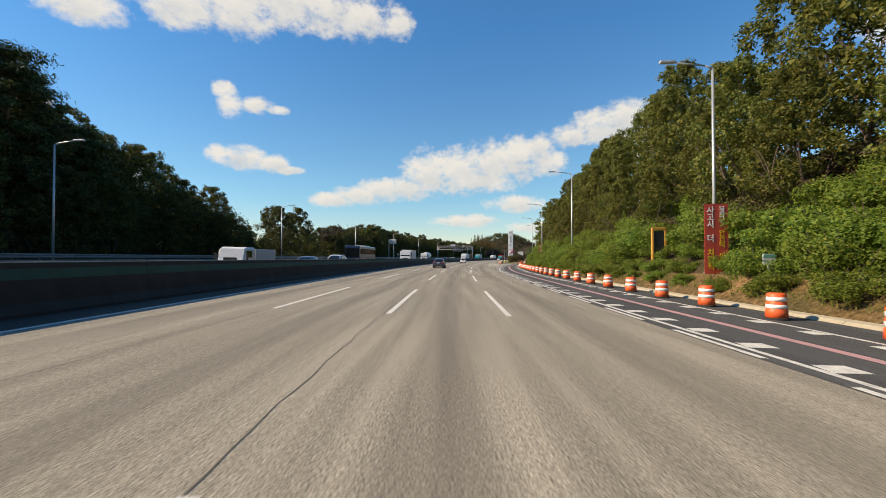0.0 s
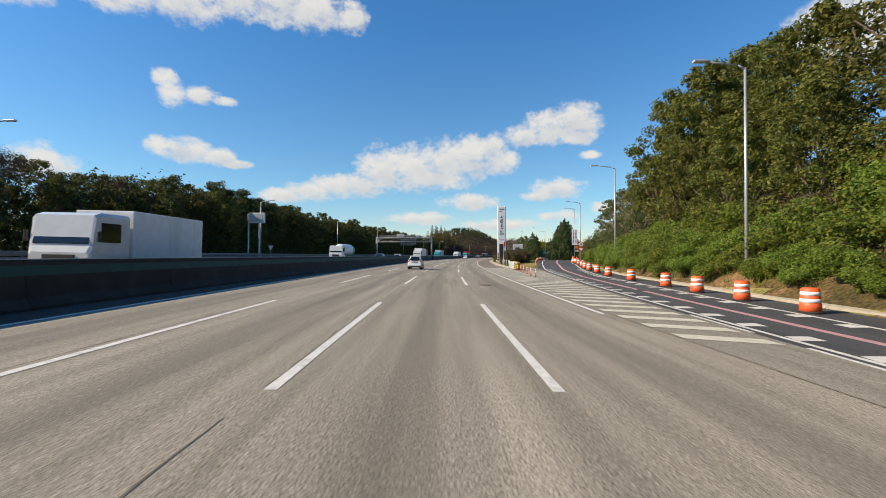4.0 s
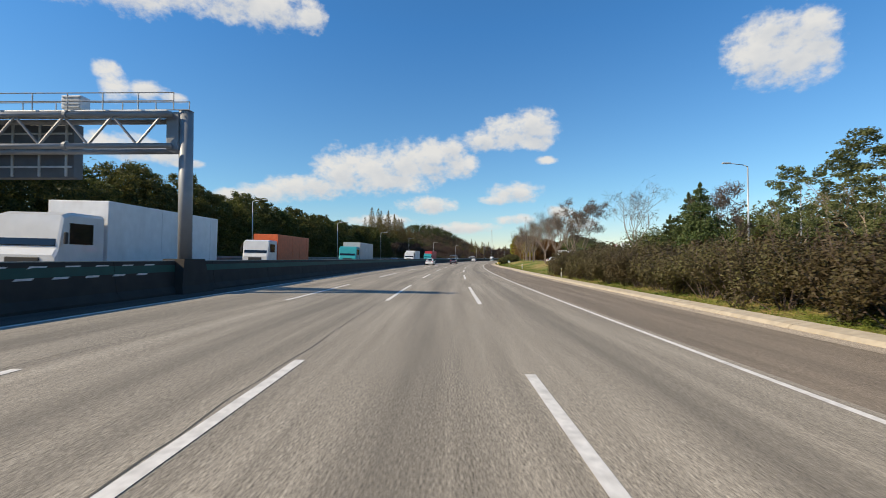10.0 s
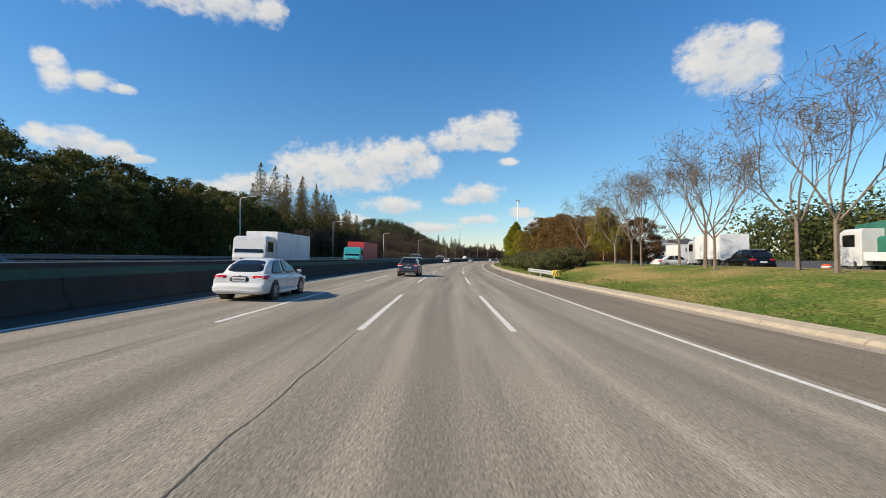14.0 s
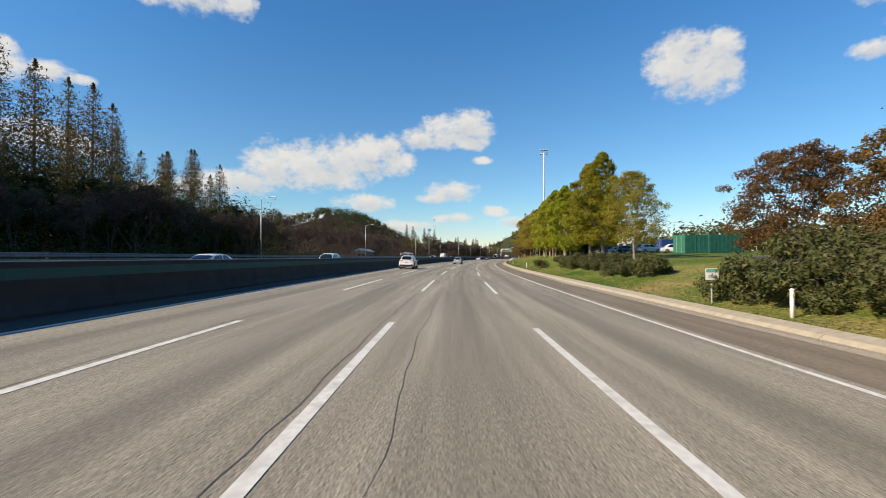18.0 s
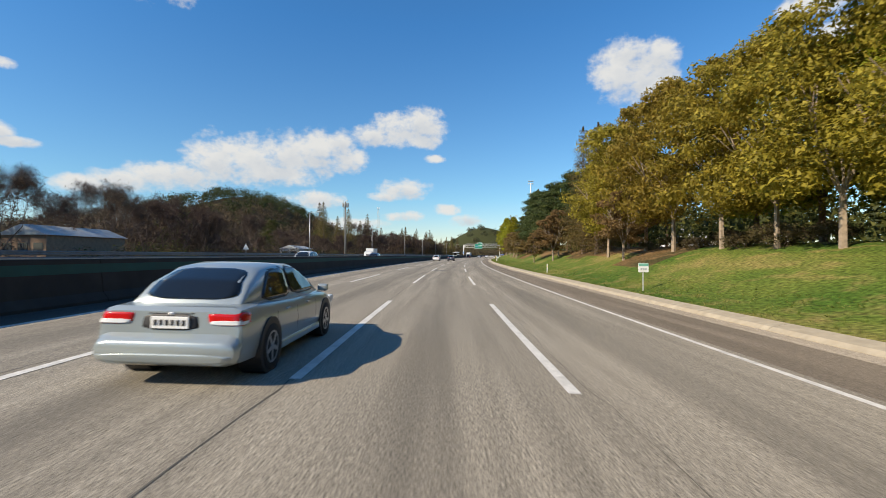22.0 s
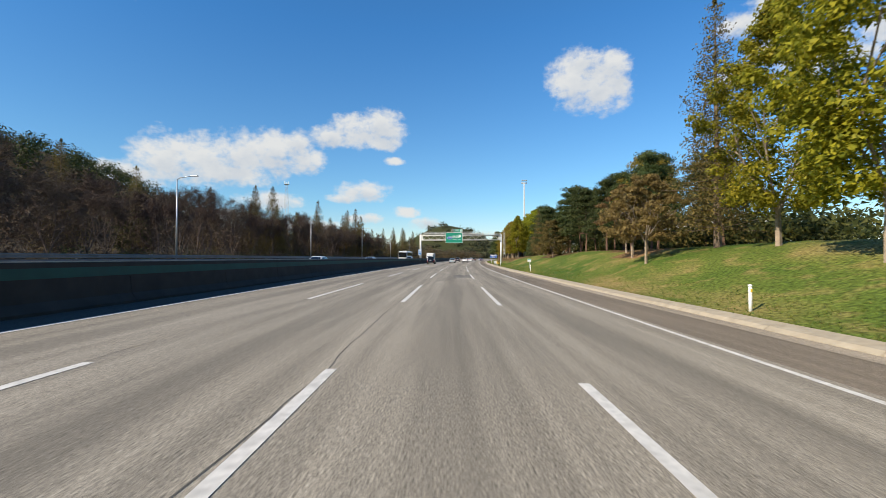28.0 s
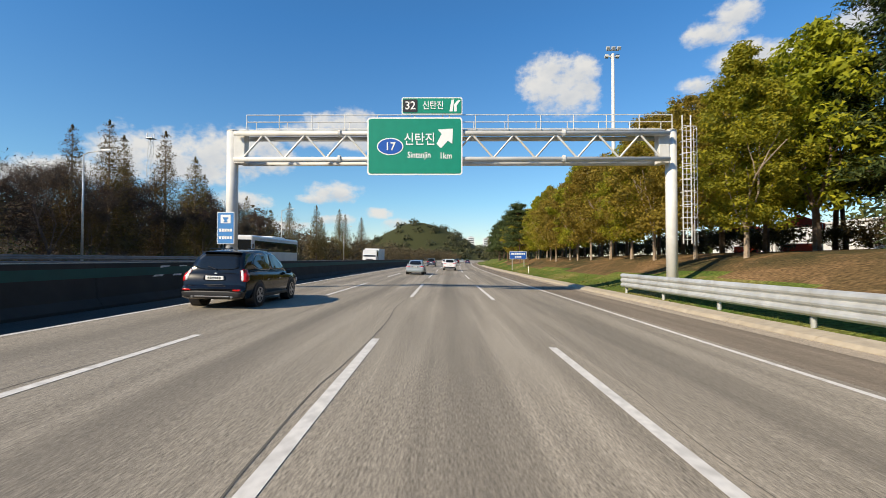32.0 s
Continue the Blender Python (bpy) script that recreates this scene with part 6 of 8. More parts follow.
def pylon_sign():
    """The rest area's tall sign: white casing, grey face, lettering and a red and blue wave."""
    t = thing("pylon_sign", "tall white rest area pylon sign with grey face", "pylon sign")
    w, dp, h = 1.72, 1.0, 11.75
    part("casing", box(bmesh.new(), (w / 2, dp / 2, h / 2 - 0.2), (w, dp, h + 0.4), 0.05), "sign_white", t)
    part("face", box(bmesh.new(), (w / 2, -0.012, h / 2 + 0.35), (w - 0.30, 0.03, h - 1.0), 0.0), "cargo_white", t, "pale grey printed face")
    c = w / 2
    bx = part("emblem_red", prism(bmesh.new(), [(c - 0.50, 10.62), (c - 0.1, 10.55), (c + 0.06, 10.66), (c - 0.2, 10.70), (c - 0.5, 10.76)], 0.006, Matrix.Translation((0, -0.036, 0))), "sign_red", t)
    words(t, "휴게소", 0.40, c, -0.036, 11.05, "sign_black", squeeze=0.95)
    for i, ch in enumerate("신탄진"):
        words(t, ch, 0.98, c, -0.036, 9.25 - 0.92 * i, "sign_black", squeeze=0.78)
    words(t, "Sin", 0.46, c - 0.20, -0.036, 6.45, "sign_black", squeeze=0.9)
    words(t, "tanjin", 0.46, c + 0.02, -0.036, 6.02, "sign_black", squeeze=0.9)
    part("emblem_bar", rounded_panel(bmesh.new(), 1.0, 0.13, 0.06, 0.006, x=c, z=4.75, y=-0.036), "sign_red", t)
    n = 12
    def wave(lo, hi):
        a = [(c - 0.70 + 1.40 * k / n, lo(k / n)) for k in range(n + 1)]
        b = [(c - 0.70 + 1.40 * k / n, hi(k / n)) for k in range(n, -1, -1)]
        return a + b
    part("wave_red", prism(bmesh.new(), wave(lambda u: 2.95 + 0.45 * u, lambda u: 3.0 + 0.5 * u + 1.15 * u ** 1.8), 0.006, Matrix.Translation((0, -0.036, 0))), "sign_red", t)
    part("wave_blue", prism(bmesh.new(), wave(lambda u: 2.55 + 0.62 * u ** 0.7, lambda u: 2.90 + 0.42 * u), 0.006, Matrix.Translation((0, -0.036, 0))), "sign_skyblue", t)
    part("emblem_low", rounded_panel(bmesh.new(), 0.62, 0.14, 0.06, 0.006, x=c, z=2.15, y=-0.036), "sign_red", t)
    part("emblem_text", rounded_panel(bmesh.new(), 0.55, 0.07, 0.03, 0.006, x=c, z=1.98, y=-0.036), "cargo_grey", t)
    part("base_guard", box(bmesh.new(), (0.05, -0.1, 0.45), (0.5, 0.3, 0.28), 0.04), "sign_yellow", t)
    place(t, put(183.6, 11.95, -0.1, scale=1.13))


pylon_sign()


def led_panel():
    t = thing("led_panel", "tall black display panel between white posts", "display panel")
    for x in (-0.42, 0.42):
        part("post", box(bmesh.new(), (x, 0, 1.95), (0.10, 0.12, 4.3), 0.015), "painted_steel", t)
    part("screen", box(bmesh.new(), (0, 0.0, 2.85), (0.72, 0.16, 2.15), 0.02), "sign_black", t)
    part("box", box(bmesh.new(), (0.52, -0.05, 0.75), (0.32, 0.25, 0.4), 0.03), "painted_steel", t)
    place(t, put(162, 11.5))


led_panel()


def banner(s, d, z0, z1, w, cloth, ink, ink2, label, base):
    t = thing("banner", label, "banner")
    part("cloth", rounded_panel(bmesh.new(), w, z1 - z0, 0.02, 0.02, z=(z0 + z1) / 2, y=-0.16), cloth, t)
    for z in (z0 + 0.05, z1 - 0.05):
        part("batten", tube(bmesh.new(), (-w / 2 - 0.05, -0.13, z), (w / 2 + 0.05, -0.13, z), 0.022, n=6), "galvanised", t)
    n = int((z1 - z0) / 0.34)
    for c, x in enumerate((-w * 0.23, w * 0.23)):
        for i in range(n):
            z = z1 - 0.28 - i * (z1 - z0 - 0.4) / n
            part("text_bar", box(bmesh.new(), (x, -0.165, z), (w * 0.22, 0.006, (z1 - z0) / n * 0.55), 0.0), ink if (i < n * 0.55) != (c == 1 and i > 2) else ink2, t)
    place(t, put(s, d, base))


def worded_banner():
    t = thing("banner", "red cloth banner with white and yellow vertical writing", "banner")
    z0, z1, w = 0.95, 4.3, 1.12
    part("cloth", rounded_panel(bmesh.new(), w, z1 - z0, 0.02, 0.02, z=(z0 + z1) / 2, y=-0.16), "banner_red", t)
    for z in (z0 + 0.05, z1 - 0.05):
        part("batten", tube(bmesh.new(), (-w / 2 - 0.05, -0.13, z), (w / 2 + 0.05, -0.13, z), 0.022, n=6), "galvanised", t)
    for x, text, white in ((-0.27, "사고시 더 치명적", 5), (0.27, "뒷좌석 안전띠 미착용", 3)):
        step = (z1 - z0 - 0.3) / len(text)
        for i, ch in enumerate(text):
            if ch != " ":
                words(t, ch, min(0.40, step * 1.15), x, -0.165, z1 - 0.15 - step * (i + 0.5), "sign_white" if i < white else "sign_yellow", squeeze=0.95)
    place(t, put(9.4, 14.7, -0.15))


worded_banner()
banner(68.7, 16.0, 1.3, 4.1, 1.1, "banner_red", "sign_white", "sign_white", "red cloth banner with white writing on a lamp post", -0.15)
banner(185.2, 30.0, 4.0, 7.6, 1.25, "sign_white", "sign_red", "sign_blue", "white cloth banner with coloured writing on a lamp post", 0.1)
banner(216, 33.5, 3.2, 7.2, 1.5, "sign_white", "sign_red", "sign_red", "white cloth banner with red writing on a lamp post", 0.1)


def amber_frame():
    t = thing("amber_sign", "amber-framed dark warning panel on a post", "warning panel")
    part("post", box(bmesh.new(), (0, 0.1, 0.9), (0.10, 0.10, 3.0), 0.015), "galvanised", t)
    part("screen", box(bmesh.new(), (0, 0, 2.4), (0.62, 0.14, 2.0), 0.02), "sign_black", t)
    for x in (-0.40, 0.40):
        part("frame_side", box(bmesh.new(), (x, 0, 2.4), (0.13, 0.2, 2.4), 0.03), "frame_amber", t)
    for z in (1.25, 3.55):
        part("frame_bar", box(bmesh.new(), (0, 0, z), (0.92, 0.2, 0.16), 0.03), "frame_amber", t)
    part("control_box", box(bmesh.new(), (0.0, -0.05, 0.75), (0.42, 0.3, 0.5), 0.04), "painted_steel", t)
    place(t, put(17.2, 15.4, -0.1))


amber_frame()


def thin_post(s, d):
    t = thing("marker_post", "thin white marker post on the grass verge", "marker post", "verge marker posts")
    part("post", tube(bmesh.new(), (0, 0, -0.15), (0, 0, 0.74), 0.052, 0.048, 10), "sign_white", t, smooth=True)
    part("cap", lathe(bmesh.new(), ((0.050, 0.735), (0.062, 0.745), (0.058, 0.79), (0.025, 0.805)), 10), "sign_white", t, smooth=True)
    part("reflector", box(bmesh.new(), (0, -0.052, 0.62), (0.06, 0.012, 0.09), 0.004), "sign_yellow", t)
    place(t, put(s, d))


def verge_post(s, d):
    t = thing("marker_post", "white round-topped marker post on the verge", "marker post", "verge marker posts")
    part("post", tube(bmesh.new(), (0, 0, -0.15), (0, 0, 0.78), 0.055, 0.05, 10), "painted_steel", t, smooth=True)
    part("reflector", tube(bmesh.new(), (0, -0.07, 0.86), (0, 0.07, 0.86), 0.11, n=14), "sign_white", t)
    place(t, put(s, d))


for s in (151.6, 157.4, 163.0, 168.5, 174.0):
    verge_post(s, KERB(s) + 1.5)
for s in (203, 246.5, 277, 392, 448, 482, 517, 597, 638, 679, 724, 774):
    thin_post(s, KERB(s) + 1.6)


def small_sign(s, d, h=0.95, top="plate_green"):
    t = thing("distance_plate", "small green and white distance plate on a thin post", "sign plate", "distance plates")
    part("post", tube(bmesh.new(), (0, 0, -0.15), (0, 0, h + 0.25), 0.03, n=8), "galvanised", t)
    part("plate", rounded_panel(bmesh.new(), 0.46, 0.42, 0.02, 0.02, z=h + 0.1, y=-0.05), "sign_white", t)
    part("plate_band", rounded_panel(bmesh.new(), 0.44, 0.12, 0.01, 0.005, z=h + 0.23, y=-0.056), top, t)
    bars(t, -0.15, 0.15, h + 0.03, 3, 0.10, -0.056, "cargo_grey", int(s))
    place(t, put(s, d))


small_sign(208, KERB(208) + 1.5, 1.0, "sign_skyblue")
for s, off in ((297, 1.6), (396, 1.6), (495.5, 1.6), (588.8, 1.6), (686, 2.5)):
    small_sign(s, KERB(s) + off)
small_sign(5.0, 14.3)



def drum(s, d):
    t = thing("traffic_drum", "orange and white plastic traffic drum", "traffic drum", "traffic drums along the slip road")
    part("base", lathe(bmesh.new(), ((0.34, 0.0), (0.34, 0.05), (0.29, 0.07)), 18), "rubber", t)
    part("body", lathe(bmesh.new(), ((0.295, 0.05), (0.29, 0.29), (0.275, 0.31), (0.27, 0.50), (0.26, 0.52), (0.255, 0.76), (0.20, 0.80)), 18), "drum_orange", t, smooth=True)
    for z0, z1, r in ((0.34, 0.46, 0.279), (0.56, 0.68, 0.265)):
        part("reflective_band", lathe(bmesh.new(), ((r, z0), (r - 0.006, z1)), 18), "drum_white", t, smooth=True)
    return place(t, put(s, d))


first = drum(1.0, 11.85)
DRUMS = interp(((-40, 11.8), (30, 11.85), (80, 13.1), (113, 15.9), (125, 17.9), (140, 20.9), (156, 23.6), (175, 27.6), (200, 33), (240, 38)))
s = 4.82
while s < 240:
    copy_thing(first, put(s, DRUMS(s), None, random.uniform(0, 60)))
    s += 3.82 if s < 100 else 6.2
for s in (-2.9, -6.8, -10.7):
    copy_thing(first, put(s, DRUMS(s)))


def delineator(s, d):
    t = thing("delineator", "orange and white flexible delineator post", "delineator", "delineators in the gore")
    part("foot", lathe(bmesh.new(), ((0.10, 0.0), (0.09, 0.04), (0.05, 0.06)), 12), "rubber", t)
    part("tube", tube(bmesh.new(), (0, 0, 0.05), (0, 0, 0.76), 0.042, 0.04, 10), "drum_orange", t, smooth=True)
    for z in (0.42, 0.60):
        part("reflective_band", tube(bmesh.new(), (0, 0, z), (0, 0, z + 0.09), 0.046, n=10), "drum_white", t)
    return place(t, put(s, d))


one = delineator(111, 9.6)
for s, d in ((114, 9.75), (117, 9.9), (120, 10.05), (123, 10.2), (126, 10.3)):
    copy_thing(one, put(s, d))
for i in range(16):
    s = 137 + 4.0 * i
    copy_thing(one, put(s, RAMP_L(s) - 0.9))
    if i < 8:
        copy_thing(one, put(s + 18, RAMP_R(s + 18) - 0.2))


def w_rail(prof_n, z0, z1, proud):
    """A corrugated beam's cross-section."""
    front, k = [], prof_n * 4
    for i in range(k + 1):
        u = i / k
        front.append((-proud * abs(math.sin(u * prof_n * math.pi)) ** 0.7, z0 + (z1 - z0) * u))
    return front + [(a + 0.03, z) for a, z in reversed(front)]


def verge_rail(s0, s1, line, z0, z1, waves, end_label, label, chevron):
    t = thing("guard_rail", label, "guard rail")
    n = max(1, int((s1 - s0) / 4.0))
    for i in range(n):
        a, b = s0 + (s1 - s0) * i / n, s0 + (s1 - s0) * (i + 1) / n
        profile_run("rail_beam", a + 0.005, b - 0.005, line, w_rail(waves, z0, z1, 0.075), "galvanised", t, step=2.0)
    for i in range(n + 1):
        s = s0 + 0.3 + (s1 - s0 - 0.6) * i / n
        d = line(s) + 0.12
        part("rail_post", tube(bmesh.new(), rp(s, d, ground_z(s, d) - 0.3), rp(s, d, ground_z(s, d) + z1 - 0.03), 0.065, n=10), "galvanised", t)
    if chevron:
        a = s0 - 0.25
        c = rp(a, line(a) + 0.2, ground_z(a, line(a)) + (z0 + z1) / 2)
        m = Matrix.Translation(c) @ Matrix.Rotation(-heading(a) - radians(42), 4, "Z")
        h, w = z1 - z0 + 0.1, 0.62
        bm = box(bmesh.new(), (0, 0, 0), (w, 0.5, h), 0.04)
        bm.transform(m)
        part("end_box", bm, "sign_yellow", t, end_label)
        for k in range(3):
            x = -w / 2 + 0.04 + 0.2 * k
            bm = prism(bmesh.new(), [(x, -h / 2 + 0.02), (x + 0.09, -h / 2 + 0.02), (min(w / 2 - 0.01, x + 0.30), h / 2 - 0.02), (min(w / 2 - 0.10, x + 0.21), h / 2 - 0.02)], 0.006, Matrix.Translation((0, -0.262, 0)))
            bm.transform(m)
            part("hazard_stripe", bm, "sign_black", t)
    return t


verge_rail(173.0, 188.5, lambda s: KERB(s) + 1.0, 0.30, 0.68, 2, "yellow and black hazard end box", "galvanised guard rail with yellow hazard end on the verge", True)
verge_rail(328.2, 339.8, lambda s: KERB(s) + 1.1, 0.30, 0.68, 2, "yellow and black hazard end box", "short galvanised guard rail with yellow end before the thicket", True)
verge_rail(728.4, 744.5, lambda s: KERB(s) + 1.15, 0.30, 0.98, 3, "yellow and black hazard end box", "galvanised triple-wave guard rail before the gantry post", True)
verge_rail(139.3, 146.5, lambda s: 11.45, 0.42, 0.86, 2, "yellow and black hazard end box", "galvanised guard rail behind the crash cushion", True)


def crash_cushion():
    """Telescoping rail sections behind a rounded nose with chevrons."""
    t = thing("crash_cushion", "galvanised crash cushion with a black nose and yellow chevrons", "crash cushion")
    s0, d0 = 127.85, 10.55
    line = lambda s: d0 + 0.02 * (s - s0)
    for k in range(4):
        a, b = s0 + 0.3 + 1.62 * k, s0 + 0.3 + 1.62 * (k + 1) + 0.15
        o = 0.012 * k
        for side in (-1, 1):
            prof = [(side * (0.31 - o + abs(x)), z) for x, z in w_rail(4, 0.14, 0.86, 0.06)]
            profile_run("side_rail", a, b, line, prof, "galvanised", t, step=1.3)
        profile_run("cover", a, b, line, [(-0.33 + o, 0.84), (-0.24, 0.93 - o * 0.5), (0.24, 0.93 - o * 0.5), (0.33 - o, 0.84), (0.31 - o, 0.82), (-0.31 + o, 0.82)], "painted_steel", t, step=1.3)
    n = 12
    ring = [(0.36 * math.cos(math.pi * k / n), -0.34 * math.sin(math.pi * k / n)) for k in range(n + 1)]
    m = put(s0 + 0.3, d0)
    rings = [[m @ Vector((x, y, z)) for x, y in ring] + [m @ Vector((-0.36, 0.2, z)), m @ Vector((0.36, 0.2, z))] for z in (0.10, 0.80, 0.90)]
    mesh_part("nose", *loft(rings), "sign_black", t, "rounded black nose with yellow chevrons")
    for k in range(3):
        z = 0.16 + 0.25 * k
        v, f = [], []
        for i in range(n + 1):
            x, y = ring[i]
            zz = z + 0.20 * (1 - abs(x) / 0.36)
            for dz in (0, 0.11):
                v.append(m @ Vector((x * 1.012, y * 1.015 - 0.003, min(zz + dz, 0.885))))
        for i in range(n):
            f.append((2 * i, 2 * i + 1, 2 * i + 3, 2 * i + 2))
        mesh_part("chevron", v, f, "sign_yellow", t)
    bm = box(bmesh.new(), (0, 0.2, 0.05), (0.7, 0.9, 0.09), 0.02)
    bm.transform(m)
    part("ground_plate", bm, "kerb_concrete", t)


crash_cushion()


def round_sign(s, d):
    t = thing("speed_sign", "round speed limit sign over a triangular yield sign", "road sign")
    part("bracket", tube(bmesh.new(), (0, -0.1, 2.2), (0, -0.1, 4.1), 0.03, n=8), "galvanised", t)
    part("disc", ellipse(bmesh.new(), 0.45, 0.45, 0, 3.65, -0.17, 0.02), "sign_red", t)
    part("disc_face", ellipse(bmesh.new(), 0.35, 0.35, 0, 3.65, -0.178), "sign_white", t)
    words(t, "30", 0.42, 0, -0.186, 3.65, "sign_black")
    part("triangle", prism(bmesh.new(), [(-0.52, 3.08), (0.52, 3.08), (0, 2.2)], 0.02, Matrix.Translation((0, -0.17, 0))), "sign_red", t)
    part("triangle_face", prism(bmesh.new(), [(-0.34, 2.98), (0.34, 2.98), (0, 2.42)], 0.006, Matrix.Translation((0, -0.178, 0))), "sign_white", t)
    place(t, put(s, d, -0.1))


round_sign(156.2, 24.9)


def warning_sign(s, d):
    t = thing("hump_sign", "orange triangular hump warning sign with a plate below", "road sign")
    part("triangle", prism(bmesh.new(), [(-0.62, 2.9), (0.62, 2.9), (0, 3.95)], 0.03, Matrix.Translation((0, -0.17, 0))), "sign_red", t)
    part("triangle_face", prism(bmesh.new(), [(-0.46, 2.99), (0.46, 2.99), (0, 3.76)], 0.006, Matrix.Translation((0, -0.178, 0))), "banner_orange", t)
    part("hump", prism(bmesh.new(), [(-0.25, 3.1), (0.25, 3.1), (0.12, 3.28), (-0.12, 3.28)], 0.005, Matrix.Translation((0, -0.184, 0))), "sign_black", t)
    part("plate", rounded_panel(bmesh.new(), 1.0, 0.34, 0.03, 0.02, z=2.55, y=-0.17), "sign_white", t)
    bars(t, -0.4, 0.4, 2.55, 5, 0.16, -0.176, "sign_black", 3)
    place(t, put(s, d, 0.1))


warning_sign(185.9, 30.5)


def vms_left():
    """Message board on a cantilever, and a yield sign, beyond the opposite road."""
    t = thing("message_board", "white-framed message board on two posts beyond the opposite road", "message board")
    part("case", box(bmesh.new(), (0, 0, 6.7), (2.4, 0.5, 1.6), 0.05), "painted_steel", t)
    part("screen", box(bmesh.new(), (0, -0.26, 6.7), (1.9, 0.03, 1.1), 0.0), "cargo_grey", t)
    for x in (-1.5, 0.2):
        part("post", tube(bmesh.new(), (x, 0.3, -0.4), (x, 0.3, 7.4), 0.13, n=10), "galvanised", t)
    part("tie", tube(bmesh.new(), (-1.5, 0.3, 6.2), (0.2, 0.3, 6.2), 0.07, n=8), "galvanised", t)
    place(t, put(144.5, -27.4))
    for s, d, k in ((146.3, -26.0, 1), (537, -26.5, -1)):
        u = thing("yield_sign", "triangular road sign on a post beyond the opposite road", "road sign")
        part("post", tube(bmesh.new(), (0, 0, -0.3), (0, 0, 2.6), 0.04, n=8), "galvanised", u)
        part("triangle", prism(bmesh.new(), [(-0.45, 2.1 + 0.4 * k), (0.45, 2.1 + 0.4 * k), (0, 2.1 - 0.4 * k)], 0.02, Matrix.Translation((0, -0.06, 0))), "sign_white", u)
        place(u, put(s, d))


vms_left()


def guide_sign(s, d, w, h, z, label, seed):
    t = thing("guide_sign", label, "road sign")
    part("board", rounded_panel(bmesh.new(), w, h, 0.06, 0.04, z=z), "sign_white", t)
    part("face", rounded_panel(bmesh.new(), w - 0.08, h - 0.08, 0.05, 0.008, z=z, y=-0.008), "sign_blue", t)
    bars(t, -w * 0.42, w * 0.42, z + h * 0.18, 8, h * 0.26, -0.015, "sign_white", seed)
    bars(t, -w * 0.2, w * 0.2, z - h * 0.22, 4, h * 0.2, -0.015, "sign_white", seed + 1)
    for x in (-w * 0.35, w * 0.35):
        part("post", tube(bmesh.new(), (x, 0.06, -0.3), (x, 0.06, z + h / 2), 0.05, n=8), "galvanised", t)
    place(t, put(s, d))


guide_sign(790, 12.2, 2.5, 1.15, 2.0, "small blue guide sign with white writing on the verge", 5)


def arrow_sign():
    t = thing("arrow_sign", "blue double-arrow direction sign on a post in the rest area", "road sign")
    part("post", tube(bmesh.new(), (0, 0.06, -0.3), (0, 0.06, 4.9), 0.05, n=8), "galvanised", t)
    z, w = 3.3, 1.45
    part("board", prism(bmesh.new(), [(-w, z), (-w + 0.3, z - 0.42), (w - 0.3, z - 0.42), (w, z), (w - 0.3, z + 0.42), (-w + 0.3, z + 0.42)], 0.04), "sign_white", t)
    w -= 0.07
    part("face", prism(bmesh.new(), [(-w, z), (-w + 0.27, z - 0.36), (w - 0.27, z - 0.36), (w, z), (w - 0.27, z + 0.36), (-w + 0.27, z + 0.36)], 0.006, Matrix.Translation((0, -0.008, 0))), "sign_blue", t)
    bars(t, -0.9, -0.2, z, 3, 0.28, -0.012, "sign_white", 8)
    bars(t, 0.2, 0.9, z, 3, 0.28, -0.012, "sign_white", 9)
    for zz, r in ((4.3, 0.42), (2.45, 0.3)):
        part("disc", ellipse(bmesh.new(), r, r, 0, zz, -0.02, 0.02), "sign_red", t)
        part("disc_face", ellipse(bmesh.new(), r * 0.76, r * 0.76, 0, zz, -0.028), "sign_white", t)
    place(t, put(321, 39.7, 0.35))


arrow_sign()


def sign_back(s, d, turn):
    t = thing("road_sign", "grey ribbed back of a road sign among the shrubs", "road sign")
    for x in (-0.75, 0.75):
        part("post", tube(bmesh.new(), (x, 0.06, -0.3), (x, 0.06, 4.1), 0.06, n=10), "galvanised", t)
    part("panel", box(bmesh.new(), (0, 0, 3.35), (2.3, 0.04, 1.5), 0.01), "cargo_grey", t)
    for z in (2.85, 3.35, 3.85):
        part("rib", box(bmesh.new(), (0, -0.04, z), (2.26, 0.05, 0.07), 0.01), "galvanised", t)
    for x in (-0.9, 0.0, 0.9):
        part("upright_rib", box(bmesh.new(), (x, -0.075, 3.35), (0.06, 0.04, 1.44), 0.01), "galvanised", t)
    place(t, put(s, d, None, turn))


sign_back(187.5, 17.0, 12)


